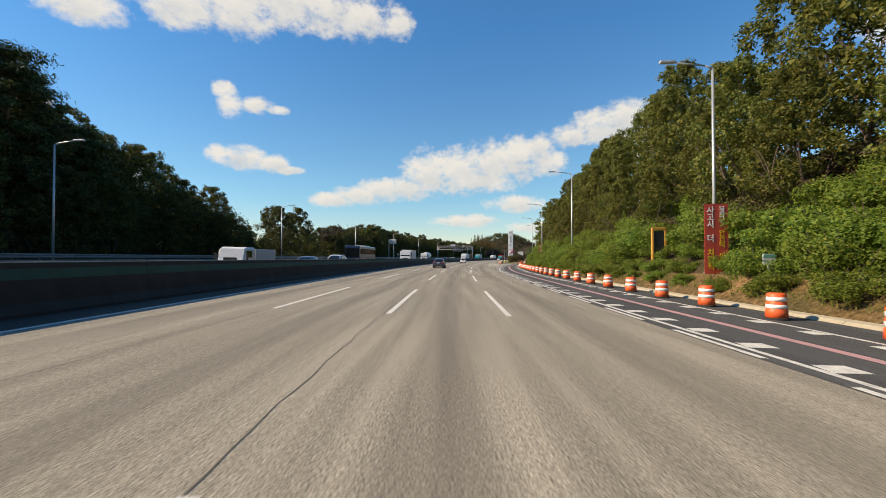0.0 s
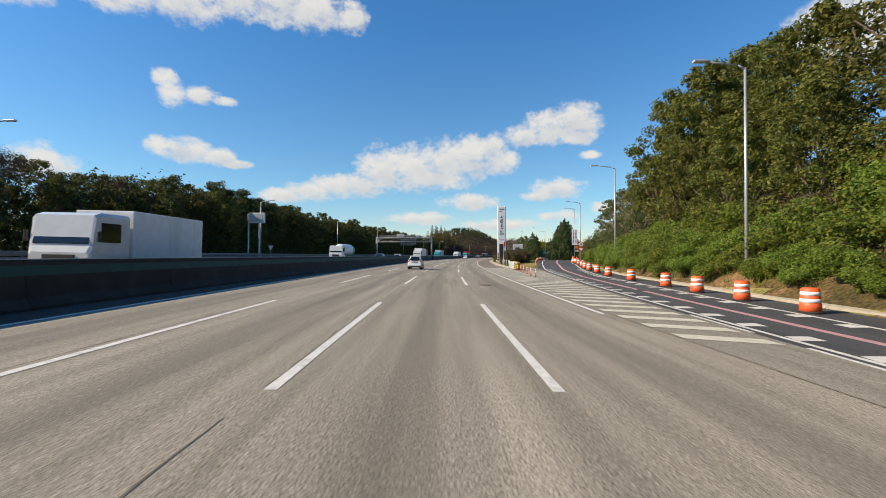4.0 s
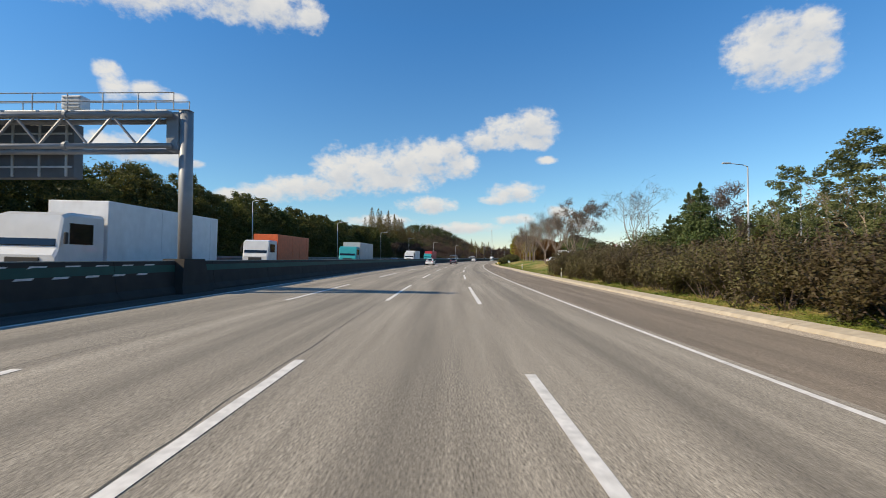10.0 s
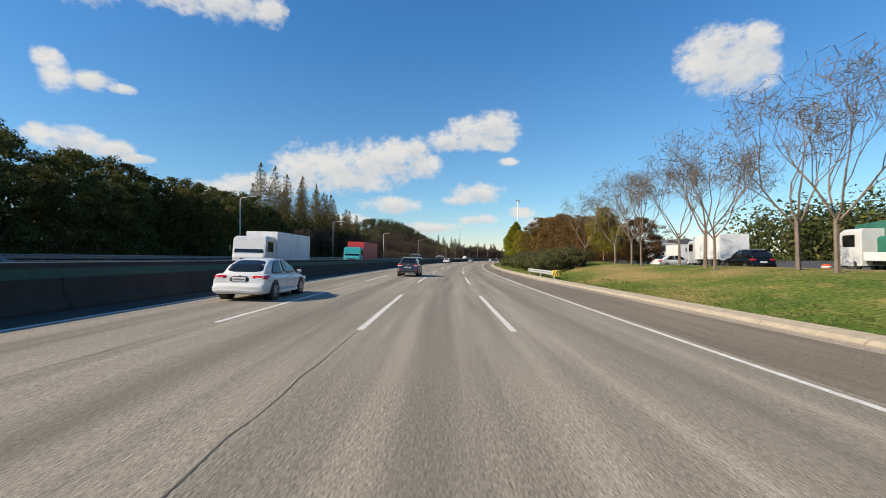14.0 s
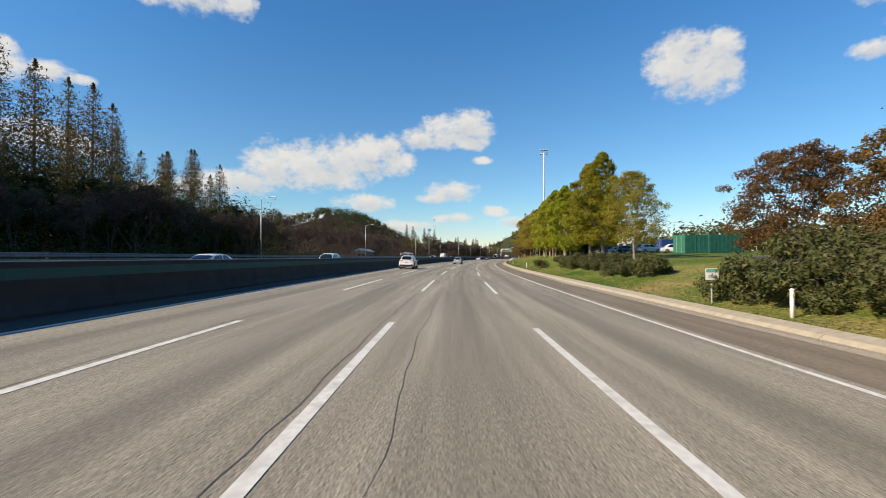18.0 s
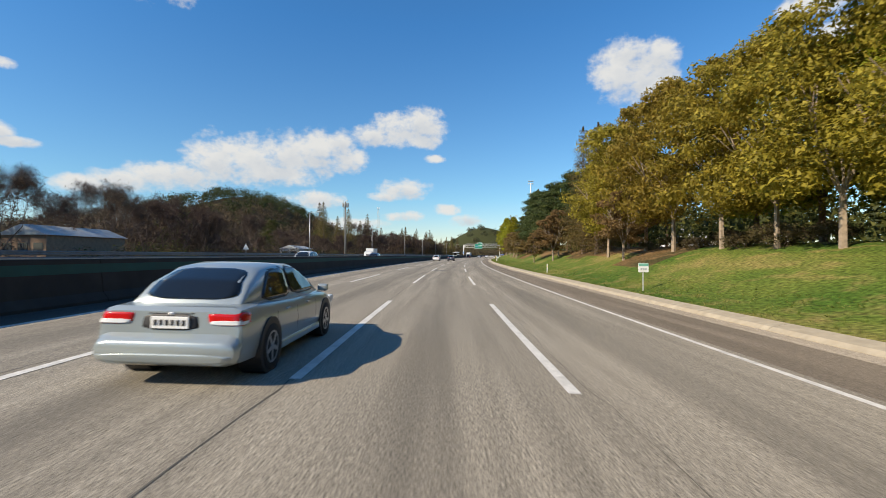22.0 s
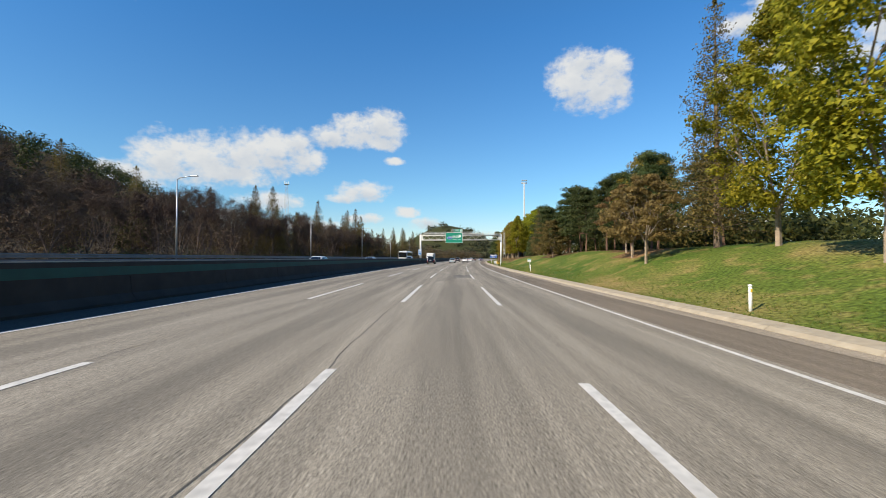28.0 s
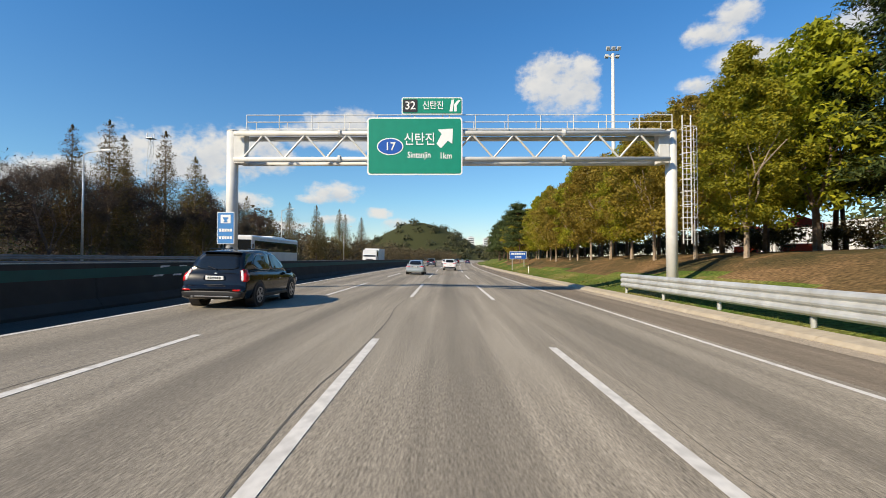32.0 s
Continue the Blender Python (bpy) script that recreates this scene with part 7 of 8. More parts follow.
# ---------------------------------------------------------------- vehicles
SHAPES = {
    # rows of the body: share of the length, width share, underside, shoulder; then the cabin: share, width at the belt, at the roof, belt, roof
    "sedan": ([(-0.5, 0.84, 0.36, 0.55), (-0.495, 0.91, 0.28, 0.585), (-0.480, 0.955, 0.25, 0.62), (-0.470, 0.950, 0.24, 0.66), (-0.464, 0.945, 0.24, 0.93), (-0.45, 0.955, 0.23, 0.985), (-0.36, 0.985, 0.22, 1.01), (-0.1, 1.0, 0.20, 0.97), (0.2, 1.0, 0.20, 0.95), (0.31, 0.99, 0.21, 0.92), (0.43, 0.95, 0.23, 0.80), (0.48, 0.86, 0.26, 0.70), (0.5, 0.74, 0.34, 0.58)],
              [(-0.40, 0.80, 0.74, 0.98, 1.00), (-0.33, 0.83, 0.70, 0.99, 0.84), (-0.235, 0.87, 0.66, 0.98, 0.965), (-0.12, 0.885, 0.68, 0.96, 1.0), (0.04, 0.885, 0.67, 0.95, 0.985), (0.11, 0.88, 0.66, 0.94, 0.93), (0.20, 0.865, 0.72, 0.935, 0.80), (0.285, 0.84, 0.78, 0.93, 0.95)]),
    "hatch": ([(-0.5, 0.80, 0.38, 0.56), (-0.496, 0.90, 0.29, 0.60), (-0.482, 0.955, 0.26, 0.64), (-0.474, 0.945, 0.25, 0.68), (-0.462, 0.95, 0.25, 0.93), (-0.445, 0.97, 0.25, 1.01), (-0.30, 1.0, 0.22, 1.06), (0.0, 1.0, 0.20, 1.01), (0.22, 1.0, 0.20, 0.97), (0.34, 0.98, 0.21, 0.93), (0.44, 0.93, 0.23, 0.82), (0.485, 0.82, 0.27, 0.70), (0.5, 0.70, 0.35, 0.58)],
              [(-0.455, 0.85, 0.78, 0.97, 0.99), (-0.425, 0.87, 0.70, 0.99, 0.82), (-0.375, 0.88, 0.65, 1.01, 0.955), (-0.30, 0.89, 0.67, 1.02, 0.985), (-0.15, 0.895, 0.69, 1.0, 1.0), (0.0, 0.895, 0.68, 0.98, 0.99), (0.10, 0.885, 0.66, 0.97, 0.945), (0.21, 0.865, 0.71, 0.955, 0.82), (0.33, 0.83, 0.76, 0.94, 0.96)]),
    "suv": ([(-0.5, 0.84, 0.42, 0.60), (-0.495, 0.92, 0.33, 0.63), (-0.482, 0.965, 0.30, 0.66), (-0.474, 0.955, 0.28, 0.70), (-0.464, 0.955, 0.28, 0.98), (-0.447, 0.97, 0.27, 1.08), (-0.30, 1.0, 0.25, 1.12), (0.0, 1.0, 0.24, 1.07), (0.20, 1.0, 0.24, 1.06), (0.31, 0.99, 0.25, 1.03), (0.43, 0.95, 0.27, 0.93), (0.485, 0.87, 0.31, 0.80), (0.5, 0.76, 0.40, 0.66)],
            [(-0.455, 0.84, 0.78, 1.04, 1.06), (-0.42, 0.86, 0.71, 1.06, 0.82), (-0.365, 0.875, 0.66, 1.08, 0.945), (-0.29, 0.885, 0.69, 1.09, 0.975), (-0.14, 0.89, 0.71, 1.08, 1.0), (0.02, 0.89, 0.70, 1.06, 0.985), (0.10, 0.88, 0.68, 1.05, 0.94), (0.19, 0.865, 0.73, 1.04, 0.82), (0.275, 0.85, 0.78, 1.03, 1.05)]),
}
# window outlines: side glass along the length (share) and up (share of the way from belt to roof), rear glass half widths
GLASS = {
    "sedan": ([(0.245, 0.0), (0.075, 0.86), (-0.06, 0.92), (-0.05, 0.0)], [(-0.075, 0.0), (-0.075, 0.92), (-0.19, 0.84), (-0.285, 0.12), (-0.27, 0.0)], 0.68, 0.55, 0.10, 0.90),
    "hatch": ([(0.285, 0.05), (0.07, 0.84), (-0.05, 0.90), (-0.04, 0.0)], [(-0.065, 0.02), (-0.065, 0.90), (-0.23, 0.84), (-0.315, 0.35), (-0.27, 0.12)], 0.72, 0.54, 0.02, 0.86),
    "suv": ([(0.235, 0.0), (0.075, 0.84), (-0.05, 0.90), (-0.04, 0.0)], [(-0.065, 0.0), (-0.065, 0.90), (-0.24, 0.82), (-0.335, 0.32), (-0.25, 0.06)], 0.70, 0.53, 0.06, 0.84),
}


def rounded(poly, times=2):
    """Cuts the corners of an outline."""
    for _ in range(times):
        out = []
        for i, (x, y) in enumerate(poly):
            px, py = poly[i - 1]
            nx, ny = poly[(i + 1) % len(poly)]
            k = 0.14
            out += [(x + (px - x) * k, y + (py - y) * k), (x + (nx - x) * k, y + (ny - y) * k)]
        poly = out
    return poly


def skin(name, shell, poly, across, way, mat, parent, lift=0.006, label="", nu=8, nv=6):
    """A thin panel that follows the car's skin: an outline (across, up) laid on along the way."""
    poly = rounded(poly)
    zs_ = [p[1] for p in poly]
    lo, hi = min(zs_), max(zs_)
    across, way = Vector(across), Vector(way).normalized()
    grid = []
    for j in range(nv + 1):
        z = lo + (hi - lo) * (0.002 + 0.996 * j / nv)
        xs = []
        for i, (x0, z0) in enumerate(poly):
            x1, z1 = poly[(i + 1) % len(poly)]
            if (z0 <= z < z1) or (z1 <= z < z0):
                xs.append(x0 + (x1 - x0) * (z - z0) / (z1 - z0))
        if len(xs) < 2:
            continue
        row = []
        for i in range(nu + 1):
            u = min(xs) + (max(xs) - min(xs)) * i / nu
            o = across * u + Vector((0, 0, z)) - way * 8
            hit = shell.ray_cast(o, way)[0]
            if hit is None:
                near_ = shell.find_nearest(o + way * 7)[0]
                hit = near_ if near_ is not None else o + way * 7
            row.append(hit - way * lift)
        grid.append(row)
    verts, faces = [], []
    n = nu + 1
    for back in (0.0, 0.03):
        for row in grid:
            verts += [v + way * (lift + back) if back else v for v in row]
    m = len(grid)
    for j in range(m - 1):
        for i in range(nu):
            faces.append((j * n + i, j * n + i + 1, (j + 1) * n + i + 1, (j + 1) * n + i))
    edge = [i for i in range(n)] + [j * n + nu for j in range(1, m)] + [(m - 1) * n + i for i in range(nu - 1, -1, -1)] + [j * n for j in range(m - 2, 0, -1)]
    for i, e in enumerate(edge):
        g = edge[(i + 1) % len(edge)]
        faces.append((e, e + m * n, g + m * n, g))
    ob = mesh_part(name, verts, faces, mat, parent, label)
    bm = bmesh.new()
    bm.from_mesh(ob.data)
    bmesh.ops.recalc_face_normals(bm, faces=bm.faces)
    for f in bm.faces:
        f.smooth = len(f.verts) == 4 and all(v.index < m * n for v in f.verts)
    bm.to_mesh(ob.data)
    bm.free()
    return ob


def wheel(parent, x, y, r, w, rim_mat="alloy", near=True):
    sg = 1 if x > 0 else -1
    m = Matrix.Translation((x, y, r)) @ Matrix.Rotation(radians(90), 4, "Y")
    wh = part("wheel", lathe(bmesh.new(), ((r * 0.62, -w / 2), (r * 0.93, -w / 2), (r, -w / 2 + 0.04), (r, w / 2 - 0.04), (r * 0.93, w / 2), (r * 0.62, w / 2)), 22, m), "rubber", parent, "black tyre", True)
    bm = bmesh.new()
    o = w / 2 * sg
    lathe(bm, ((r * 0.66, o - 0.012 * sg), (r * 0.66, o + 0.004 * sg), (r * 0.58, o + 0.004 * sg), (r * 0.56, o - 0.05 * sg)), 22, m)
    for k in range(5):
        a = 2 * math.pi * k / 5
        rot = m @ Matrix.Rotation(a, 4, "Z")
        c = bmesh.ops.create_cube(bm, size=1.0, matrix=rot @ Matrix.Translation((r * 0.32, 0, o - 0.014 * sg)) @ Matrix.Diagonal((r * 0.56, r * 0.17, 0.03, 1)))
    lathe(bm, ((r * 0.14, o - 0.02 * sg), (r * 0.12, o + 0.006 * sg)), 12, m)
    part("rim", bm, rim_mat, wh)
    if near:
        part("brake_disc", lathe(bmesh.new(), ((r * 0.56, o - 0.07 * sg), (r * 0.56, o - 0.055 * sg)), 18, m), "black_plastic", wh)
    return wh


def car(kind, length, width, height, colour, label, m, tail=("wide", 0.80), dark_trim=False, plate_z=0.78, name=None, near=True, chrome=False):
    t = thing(name or {"sedan": "sedan_car", "hatch": "hatchback_car", "suv": "suv_car"}[kind], label, "car")
    rows_, cab = SHAPES[kind]
    L, hw = length, width / 2
    zs = {"sedan": 0.93, "hatch": 0.95, "suv": 1.0}[kind]

    def ring(y, w, zl, zt):
        g = zt - zl
        half = [(w * 0.80, zl), (w * 0.94, zl + min(0.04, g * 0.12)), (w * 0.99, zl + min(0.20, g * 0.35)), (w, zl + g * 0.60), (w * 0.975, zt - min(0.10, g * 0.22)), (w * 0.93, zt - min(0.03, g * 0.08)), (w * 0.82, zt)]
        return [(x, y, z) for x, z in half] + [(-x, y, z) for x, z in reversed(half)]
    bv, bf = loft([ring(a * L, b * hw, c, d * zs) for a, b, c, d in rows_])
    body = mesh_part("body", bv, bf, colour, t, smooth=True)
    body.data.set_sharp_from_angle(angle=radians(32))
    # cabin: one painted shell, the glass laid on it
    rings = []
    for k, (a, wb, wr, zb, zr) in enumerate(cab):
        zb2 = zb * zs
        zr2 = zr * (zs if k in (0, len(cab) - 1) else height)
        x0, x1 = wb * hw, wr * hw
        half = [(x0, zb2 - 0.03), (x1 + (x0 - x1) * 0.40, zb2 + (zr2 - zb2) * 0.55), (x1 + (x0 - x1) * 0.10, zr2 - (zr2 - zb2) * 0.14), (x1 * 0.955, zr2 - 0.03), (x1 * 0.80, zr2), (x1 * 0.3, zr2 + 0.012)]
        rings.append([(x, a * L, z) for x, z in half] + [(-x, a * L, z) for x, z in reversed(half)])
    v, f = loft(rings)
    cabin = mesh_part("cabin", v, f, colour, t, smooth=True)
    shell = BVHTree.FromPolygons([tuple(p) for p in bv] + [tuple(p) for p in v], [tuple(q) for q in bf] + [tuple(i + len(bv) for i in q) for q in f])
    front_glass, rear_glass, rb, rt, r0, r1 = GLASS[kind]
    belt, top = 0.985 * zs if kind != "suv" else 1.085 * zs, height
    up = lambda q: belt + 0.02 + (top - belt - 0.04) * q
    for sx in (-1, 1):
        ac, wy = (0, 1, 0), (-sx, 0, 0)
        for poly in (front_glass, rear_glass):
            pts = [(y * L, up(q)) for y, q in poly]
            cy, cz = sum(p[0] for p in pts) / len(pts), sum(p[1] for p in pts) / len(pts)
            if near:
                skin("window_trim", shell, [(cy + (y - cy) * 1.0 + (0.035 if y > cy else -0.035), cz + (z - cz) + (0.025 if z > cz else -0.02)) for y, z in pts], ac, wy, "alloy" if chrome else "black_plastic", t, 0.005, "", 14, 10)
            skin("side_window", shell, pts, ac, wy, "car_glass", t, 0.010, "dark tinted glass", 14, 10)
    skin("rear_window", shell, [(-rb * hw, up(r0)), (-rt * hw, up(r1)), (rt * hw, up(r1)), (rb * hw, up(r0))], (1, 0, 0), (0, 1, 0), "car_glass", t, 0.016, "dark tinted glass", 10, 16)
    skin("windscreen", shell, [(-0.74 * hw, up(0.0)), (-0.58 * hw, up(0.88)), (0.58 * hw, up(0.88)), (0.74 * hw, up(0.0))], (1, 0, 0), (0, -1, 0), "car_glass", t, 0.016, "dark tinted glass", 10, 14)
    for sx in (-1, 1):
        yb = -0.06 * L
        for y in (-0.15 * L, 0.06 * L) if near else ():
            part("door_handle", box(bmesh.new(), (sx * (hw * 0.985), y, 0.82 * zs), (0.035, 0.17, 0.03), 0.01), "alloy" if chrome else colour, t)
        mz = 0.98 * zs
        part("wing_mirror", box(bmesh.new(), (sx * (hw + 0.07), 0.19 * L, mz + 0.05), (0.19, 0.11, 0.13), 0.045), colour if not dark_trim else "black_plastic", t)
        if not near:
            continue
        part("sill", box(bmesh.new(), (sx * hw * 0.955, 0.0, 0.27 if kind != "suv" else 0.33), (0.09, L * 0.42, 0.12), 0.03), "black_plastic" if kind == "suv" else colour, t)
        for y in (yb, 0.155 * L, -0.24 * L):
            skin("door_seam", shell, [(y - 0.006, 0.40), (y - 0.006, belt - 0.08), (y + 0.006, belt - 0.08), (y + 0.006, 0.40)], (0, 1, 0), (-sx, 0, 0), "black_plastic", t, 0.001, nu=1)
    # wheels in dark arches
    r = {"sedan": 0.325, "hatch": 0.29, "suv": 0.37}[kind]
    for sy in (-0.295, 0.295):
        for sx in (-1, 1):
            if near:
                part("wheel_arch", tube(bmesh.new(), (sx * (hw - 0.30), sy * L, r + 0.02), (sx * (hw + 0.006), sy * L, r + 0.02), r + 0.055, n=24), "black_plastic", t)
            wheel(t, sx * (hw - 0.085), sy * L, r, 0.20, near=near)
    # rear: lamps laid round the corners of the body
    ry = -L / 2
    tw, tz = tail
    for sx in (-1, 1):
        fi = radians(32)
        ac, wy = (sx * math.cos(fi), math.sin(fi), 0), (-sx * math.sin(fi), math.cos(fi), 0)
        c = 0.95 * hw * math.cos(fi) + (-0.464 * L) * math.sin(fi)
        if tw == "tall":
            poly, inner = [(c - 0.12, tz - 0.17), (c - 0.16, tz + 0.06), (c - 0.09, tz + 0.19), (c + 0.10, tz + 0.17), (c + 0.06, tz - 0.02), (c + 0.02, tz - 0.17)], [(c - 0.10, tz - 0.06), (c - 0.10, tz + 0.03), (c + 0.02, tz + 0.03), (c + 0.02, tz - 0.06)]
        elif tw == "post":
            poly, inner = [(c - 0.15, tz - 0.18), (c - 0.15, tz + 0.18), (c + 0.08, tz + 0.18), (c + 0.08, tz - 0.18)], [(c - 0.145, tz - 0.165), (c - 0.145, tz + 0.165), (c - 0.09, tz + 0.165), (c - 0.09, tz - 0.165)]
        elif tw == "slim":
            poly, inner = [(c - 0.36, tz - 0.05), (c - 0.40, tz + 0.06), (c + 0.24, tz + 0.085), (c + 0.12, tz - 0.08)], [(c - 0.30, tz - 0.04), (c - 0.30, tz - 0.01), (c - 0.08, tz - 0.015), (c - 0.08, tz - 0.045)]
        else:
            poly, inner = [(c - 0.34, tz - 0.075), (c - 0.36, tz + 0.075), (c + 0.13, tz + 0.08), (c + 0.11, tz - 0.075)], [(c - 0.33, tz - 0.07), (c - 0.33, tz - 0.02), (c + 0.09, tz - 0.02), (c + 0.09, tz - 0.07)]
        lamp = skin("tail_light", shell, poly, ac, wy, "tail_red", t, 0.012)
        if near:
            skin("reversing_lens", shell, inner, ac, wy, "lamp_clear", lamp, 0.016)
        if near and kind == "suv":
            rz = 0.50 if kind != "suv" else 0.56
            skin("bumper_reflector", shell, [(sx * hw * 0.62, rz - 0.025), (sx * hw * 0.62, rz + 0.02), (sx * hw * 0.84, rz + 0.03), (sx * hw * 0.84, rz - 0.025)] if sx > 0 else [(-hw * 0.84, rz - 0.025), (-hw * 0.84, rz + 0.03), (-hw * 0.62, rz + 0.02), (-hw * 0.62, rz - 0.025)], (1, 0, 0), (0, 1, 0), "tail_red", t, 0.006)
            part("exhaust", tube(bmesh.new(), (sx * hw * 0.58, ry - 0.0, 0.30 if kind != "suv" else 0.36), (sx * hw * 0.58, ry + 0.2, 0.30 if kind != "suv" else 0.36), 0.035, n=12), "alloy", t)
    back = -0.468 * L if plate_z > 0.66 else ry
    if near:
        skin("plate_recess", shell, [(-0.34, plate_z - 0.09), (-0.31, plate_z + 0.10), (0.31, plate_z + 0.10), (0.34, plate_z - 0.09)], (1, 0, 0), (0, 1, 0), "black_plastic" if kind != "suv" else colour, t, 0.003)
    part("number_plate", box(bmesh.new(), (0, back - 0.012, plate_z), (0.44 if kind != "suv" else 0.52, 0.03, 0.14 if kind != "suv" else 0.115), 0.008), "sign_white", t)
    for k in range(6 if near else 0):
        part("plate_bar", box(bmesh.new(), (-0.165 + 0.066 * k, back - 0.029, plate_z), (0.040, 0.006, 0.065), 0.0), "sign_black", t)
    if near:
        skin("lower_bumper", shell, [(-hw * 0.84, 0.29 if kind != "suv" else 0.30), (-hw * 0.90, 0.40 if kind != "suv" else 0.53), (hw * 0.90, 0.40 if kind != "suv" else 0.53), (hw * 0.84, 0.29 if kind != "suv" else 0.30)], (1, 0, 0), (0, 1, 0), "black_plastic" if kind != "sedan" else colour, t, 0.008, nu=14)
    if near:
        sz = 0.90 * zs if kind == "sedan" else 0.70
        skin("boot_seam", shell, [(-hw * 0.55, sz), (-hw * 0.55, sz + 0.012), (hw * 0.55, sz + 0.012), (hw * 0.55, sz)], (1, 0, 0), (0, 1, 0), "black_plastic", t, 0.002, nu=10, nv=1)
        skin("boot_badge", shell, [(-0.05, tz + 0.03), (-0.05, tz + 0.07), (0.05, tz + 0.07), (0.05, tz + 0.03)], (1, 0, 0), (0, 1, 0), "alloy", t, 0.006, nu=3, nv=2)
    if kind != "sedan":
        part("spoiler", box(bmesh.new(), (0, -0.372 * L, height * 0.955 - 0.015), (width * 0.58, 0.24, 0.028), 0.012), colour, t)
        wz = up(r0 + 0.05)
        part("wiper", tube(bmesh.new(), (0.02, -0.468 * L, wz - 0.02), (-0.26, -0.445 * L, wz + 0.06), 0.011, n=5), "black_plastic", t)
    if kind == "suv":
        for sx in (-1, 1):
            part("roof_rail", tube(bmesh.new(), (sx * hw * 0.60, -0.30 * L, height + 0.015), (sx * hw * 0.60, 0.02 * L, height + 0.025), 0.018, n=6), "alloy" if not dark_trim else "black_plastic", t)
        part("skid_plate", box(bmesh.new(), (0, ry + 0.03, 0.375), (width * 0.52, 0.06, 0.05), 0.02), "alloy", t)
        part("roof_fin", box(bmesh.new(), (0, -0.27 * L, height + 0.03), (0.03, 0.16, 0.07), 0.012), "black_plastic", t)
    # front
    for sx in (-1, 1):
        part("headlight", box(bmesh.new(), (sx * hw * 0.70, L / 2 - 0.10, 0.68 * zs), (0.36, 0.24, 0.15), 0.04), "lamp_clear", t)
    part("grille", box(bmesh.new(), (0, L / 2 - 0.005, 0.52), (width * 0.45, 0.05, 0.22), 0.02), "black_plastic", t)
    return place(t, m)


def on_road(s, d, turn=0.0):
    if d > 9:
        return put(s, d, ground_z(s, d) + 0.06, turn)
    return put(s, d, -BANK * max(-25, d), turn) @ Matrix.Rotation(math.atan(BANK) * (1 if turn < 90 else -1), 4, "Y")


car("hatch", 3.62, 1.60, 1.52, "car_white", "white hatchback with tall red tail lights in the next lane", on_road(126.9, -1.12), ("tall", 0.97), plate_z=0.79)
car("sedan", 4.85, 1.86, 1.46, "car_white", "white saloon with dark windows in the inner lane", on_road(307.6, -4.78), ("slim", 0.82), plate_z=0.74)
car("suv", 4.48, 1.86, 1.63, "car_white", "white compact SUV with roof rails in the inner lane", on_road(436.4, -4.78), ("slim", 0.98), plate_z=0.77)
car("sedan", 4.72, 1.78, 1.42, "car_silver", "pale blue silver saloon with red tail lights", on_road(482.1, -1.05), ("wide", 0.79), plate_z=0.74)
car("suv", 4.98, 1.97, 1.75, "car_black", "glossy black SUV with upright red tail lights", on_road(737.0, -5.0), ("post", 0.98), True, plate_z=0.90, chrome=True)
car("sedan", 4.9, 1.86, 1.45, "car_grey", "dark grey saloon driving ahead in the next lane", on_road(60.5, -1.35), ("slim", 0.82))
car("suv", 4.5, 1.86, 1.64, "car_grey", "dark grey SUV far ahead in traffic", on_road(818.0, -2.2), ("wide", 0.98), near=False)
car("sedan", 4.7, 1.84, 1.46, "car_white", "white saloon far ahead in traffic", on_road(868, -1.4), ("slim", 0.82))
car("suv", 4.5, 1.86, 1.64, "car_white", "white SUV far ahead in traffic", on_road(789.5, 2.0), ("wide", 0.98))
car("sedan", 4.7, 1.84, 1.46, "car_blue", "dark blue saloon far ahead in traffic", on_road(905, 5.6), ("slim", 0.82))
car("suv", 4.5, 1.86, 1.64, "car_grey", "dark grey SUV ahead in the next lane", on_road(331.0, -1.2), ("wide", 0.98))
car("sedan", 4.7, 1.84, 1.46, "car_grey", "dark grey saloon ahead in the next lane", on_road(603.0, -1.3), ("slim", 0.82))
car("sedan", 4.6, 1.82, 1.45, "car_white", "white saloon ahead in the inner lane", on_road(598.0, -4.9), ("wide", 0.82))
car("sedan", 4.7, 1.82, 1.44, "car_silver", "silver saloon ahead in the next lane beyond the gantry", on_road(769.0, -1.35), ("wide", 0.80))
for s, d, k, c, lb in ((842, 2.1, "sedan", "car_white", "white saloon in far traffic"), (858, -4.9, "sedan", "car_silver", "silver saloon in far traffic"), (884, 2.0, "suv", "car_black", "black SUV in far traffic"),
                       (915, -1.4, "suv", "car_white", "white SUV in far traffic"), (934, -4.9, "sedan", "car_grey", "grey saloon in far traffic"), (948, 2.0, "sedan", "car_silver", "silver saloon in far traffic")):
    car(k, 4.6, 1.84, 1.65 if k == "suv" else 1.46, c, lb, on_road(s, d), ("wide", 0.95 if k == "suv" else 0.82), near=False)
car("sedan", 4.7, 1.84, 1.46, "car_grey", "dark saloon on the slip road", on_road(196, 29.5, 24), ("slim", 0.82))


def rounded_cab(bm, x0, y0, w, l, h, z0, rake=0.25):
    rings = []
    for y, zt, zl, k in ((y0 - l, h, z0, 0.97), (y0 - rake - 0.35, h, z0, 1.0), (y0 - rake, h - 0.12, z0, 1.0), (y0 - 0.08, z0 + (h - z0) * 0.45, z0 + 0.05, 0.98), (y0, z0 + (h - z0) * 0.35, z0 + 0.15, 0.93)):
        a = w / 2 * k
        rings.append([(-a, y, zl), (a, y, zl), (a, y, zt - 0.12), (a * 0.92, y, zt), (-a * 0.92, y, zt), (-a, y, zt - 0.12)])
    v, f = loft(rings)
    vs = [bm.verts.new(p) for p in v]
    for q in f:
        bm.faces.new([vs[i] for i in q])
    return bm


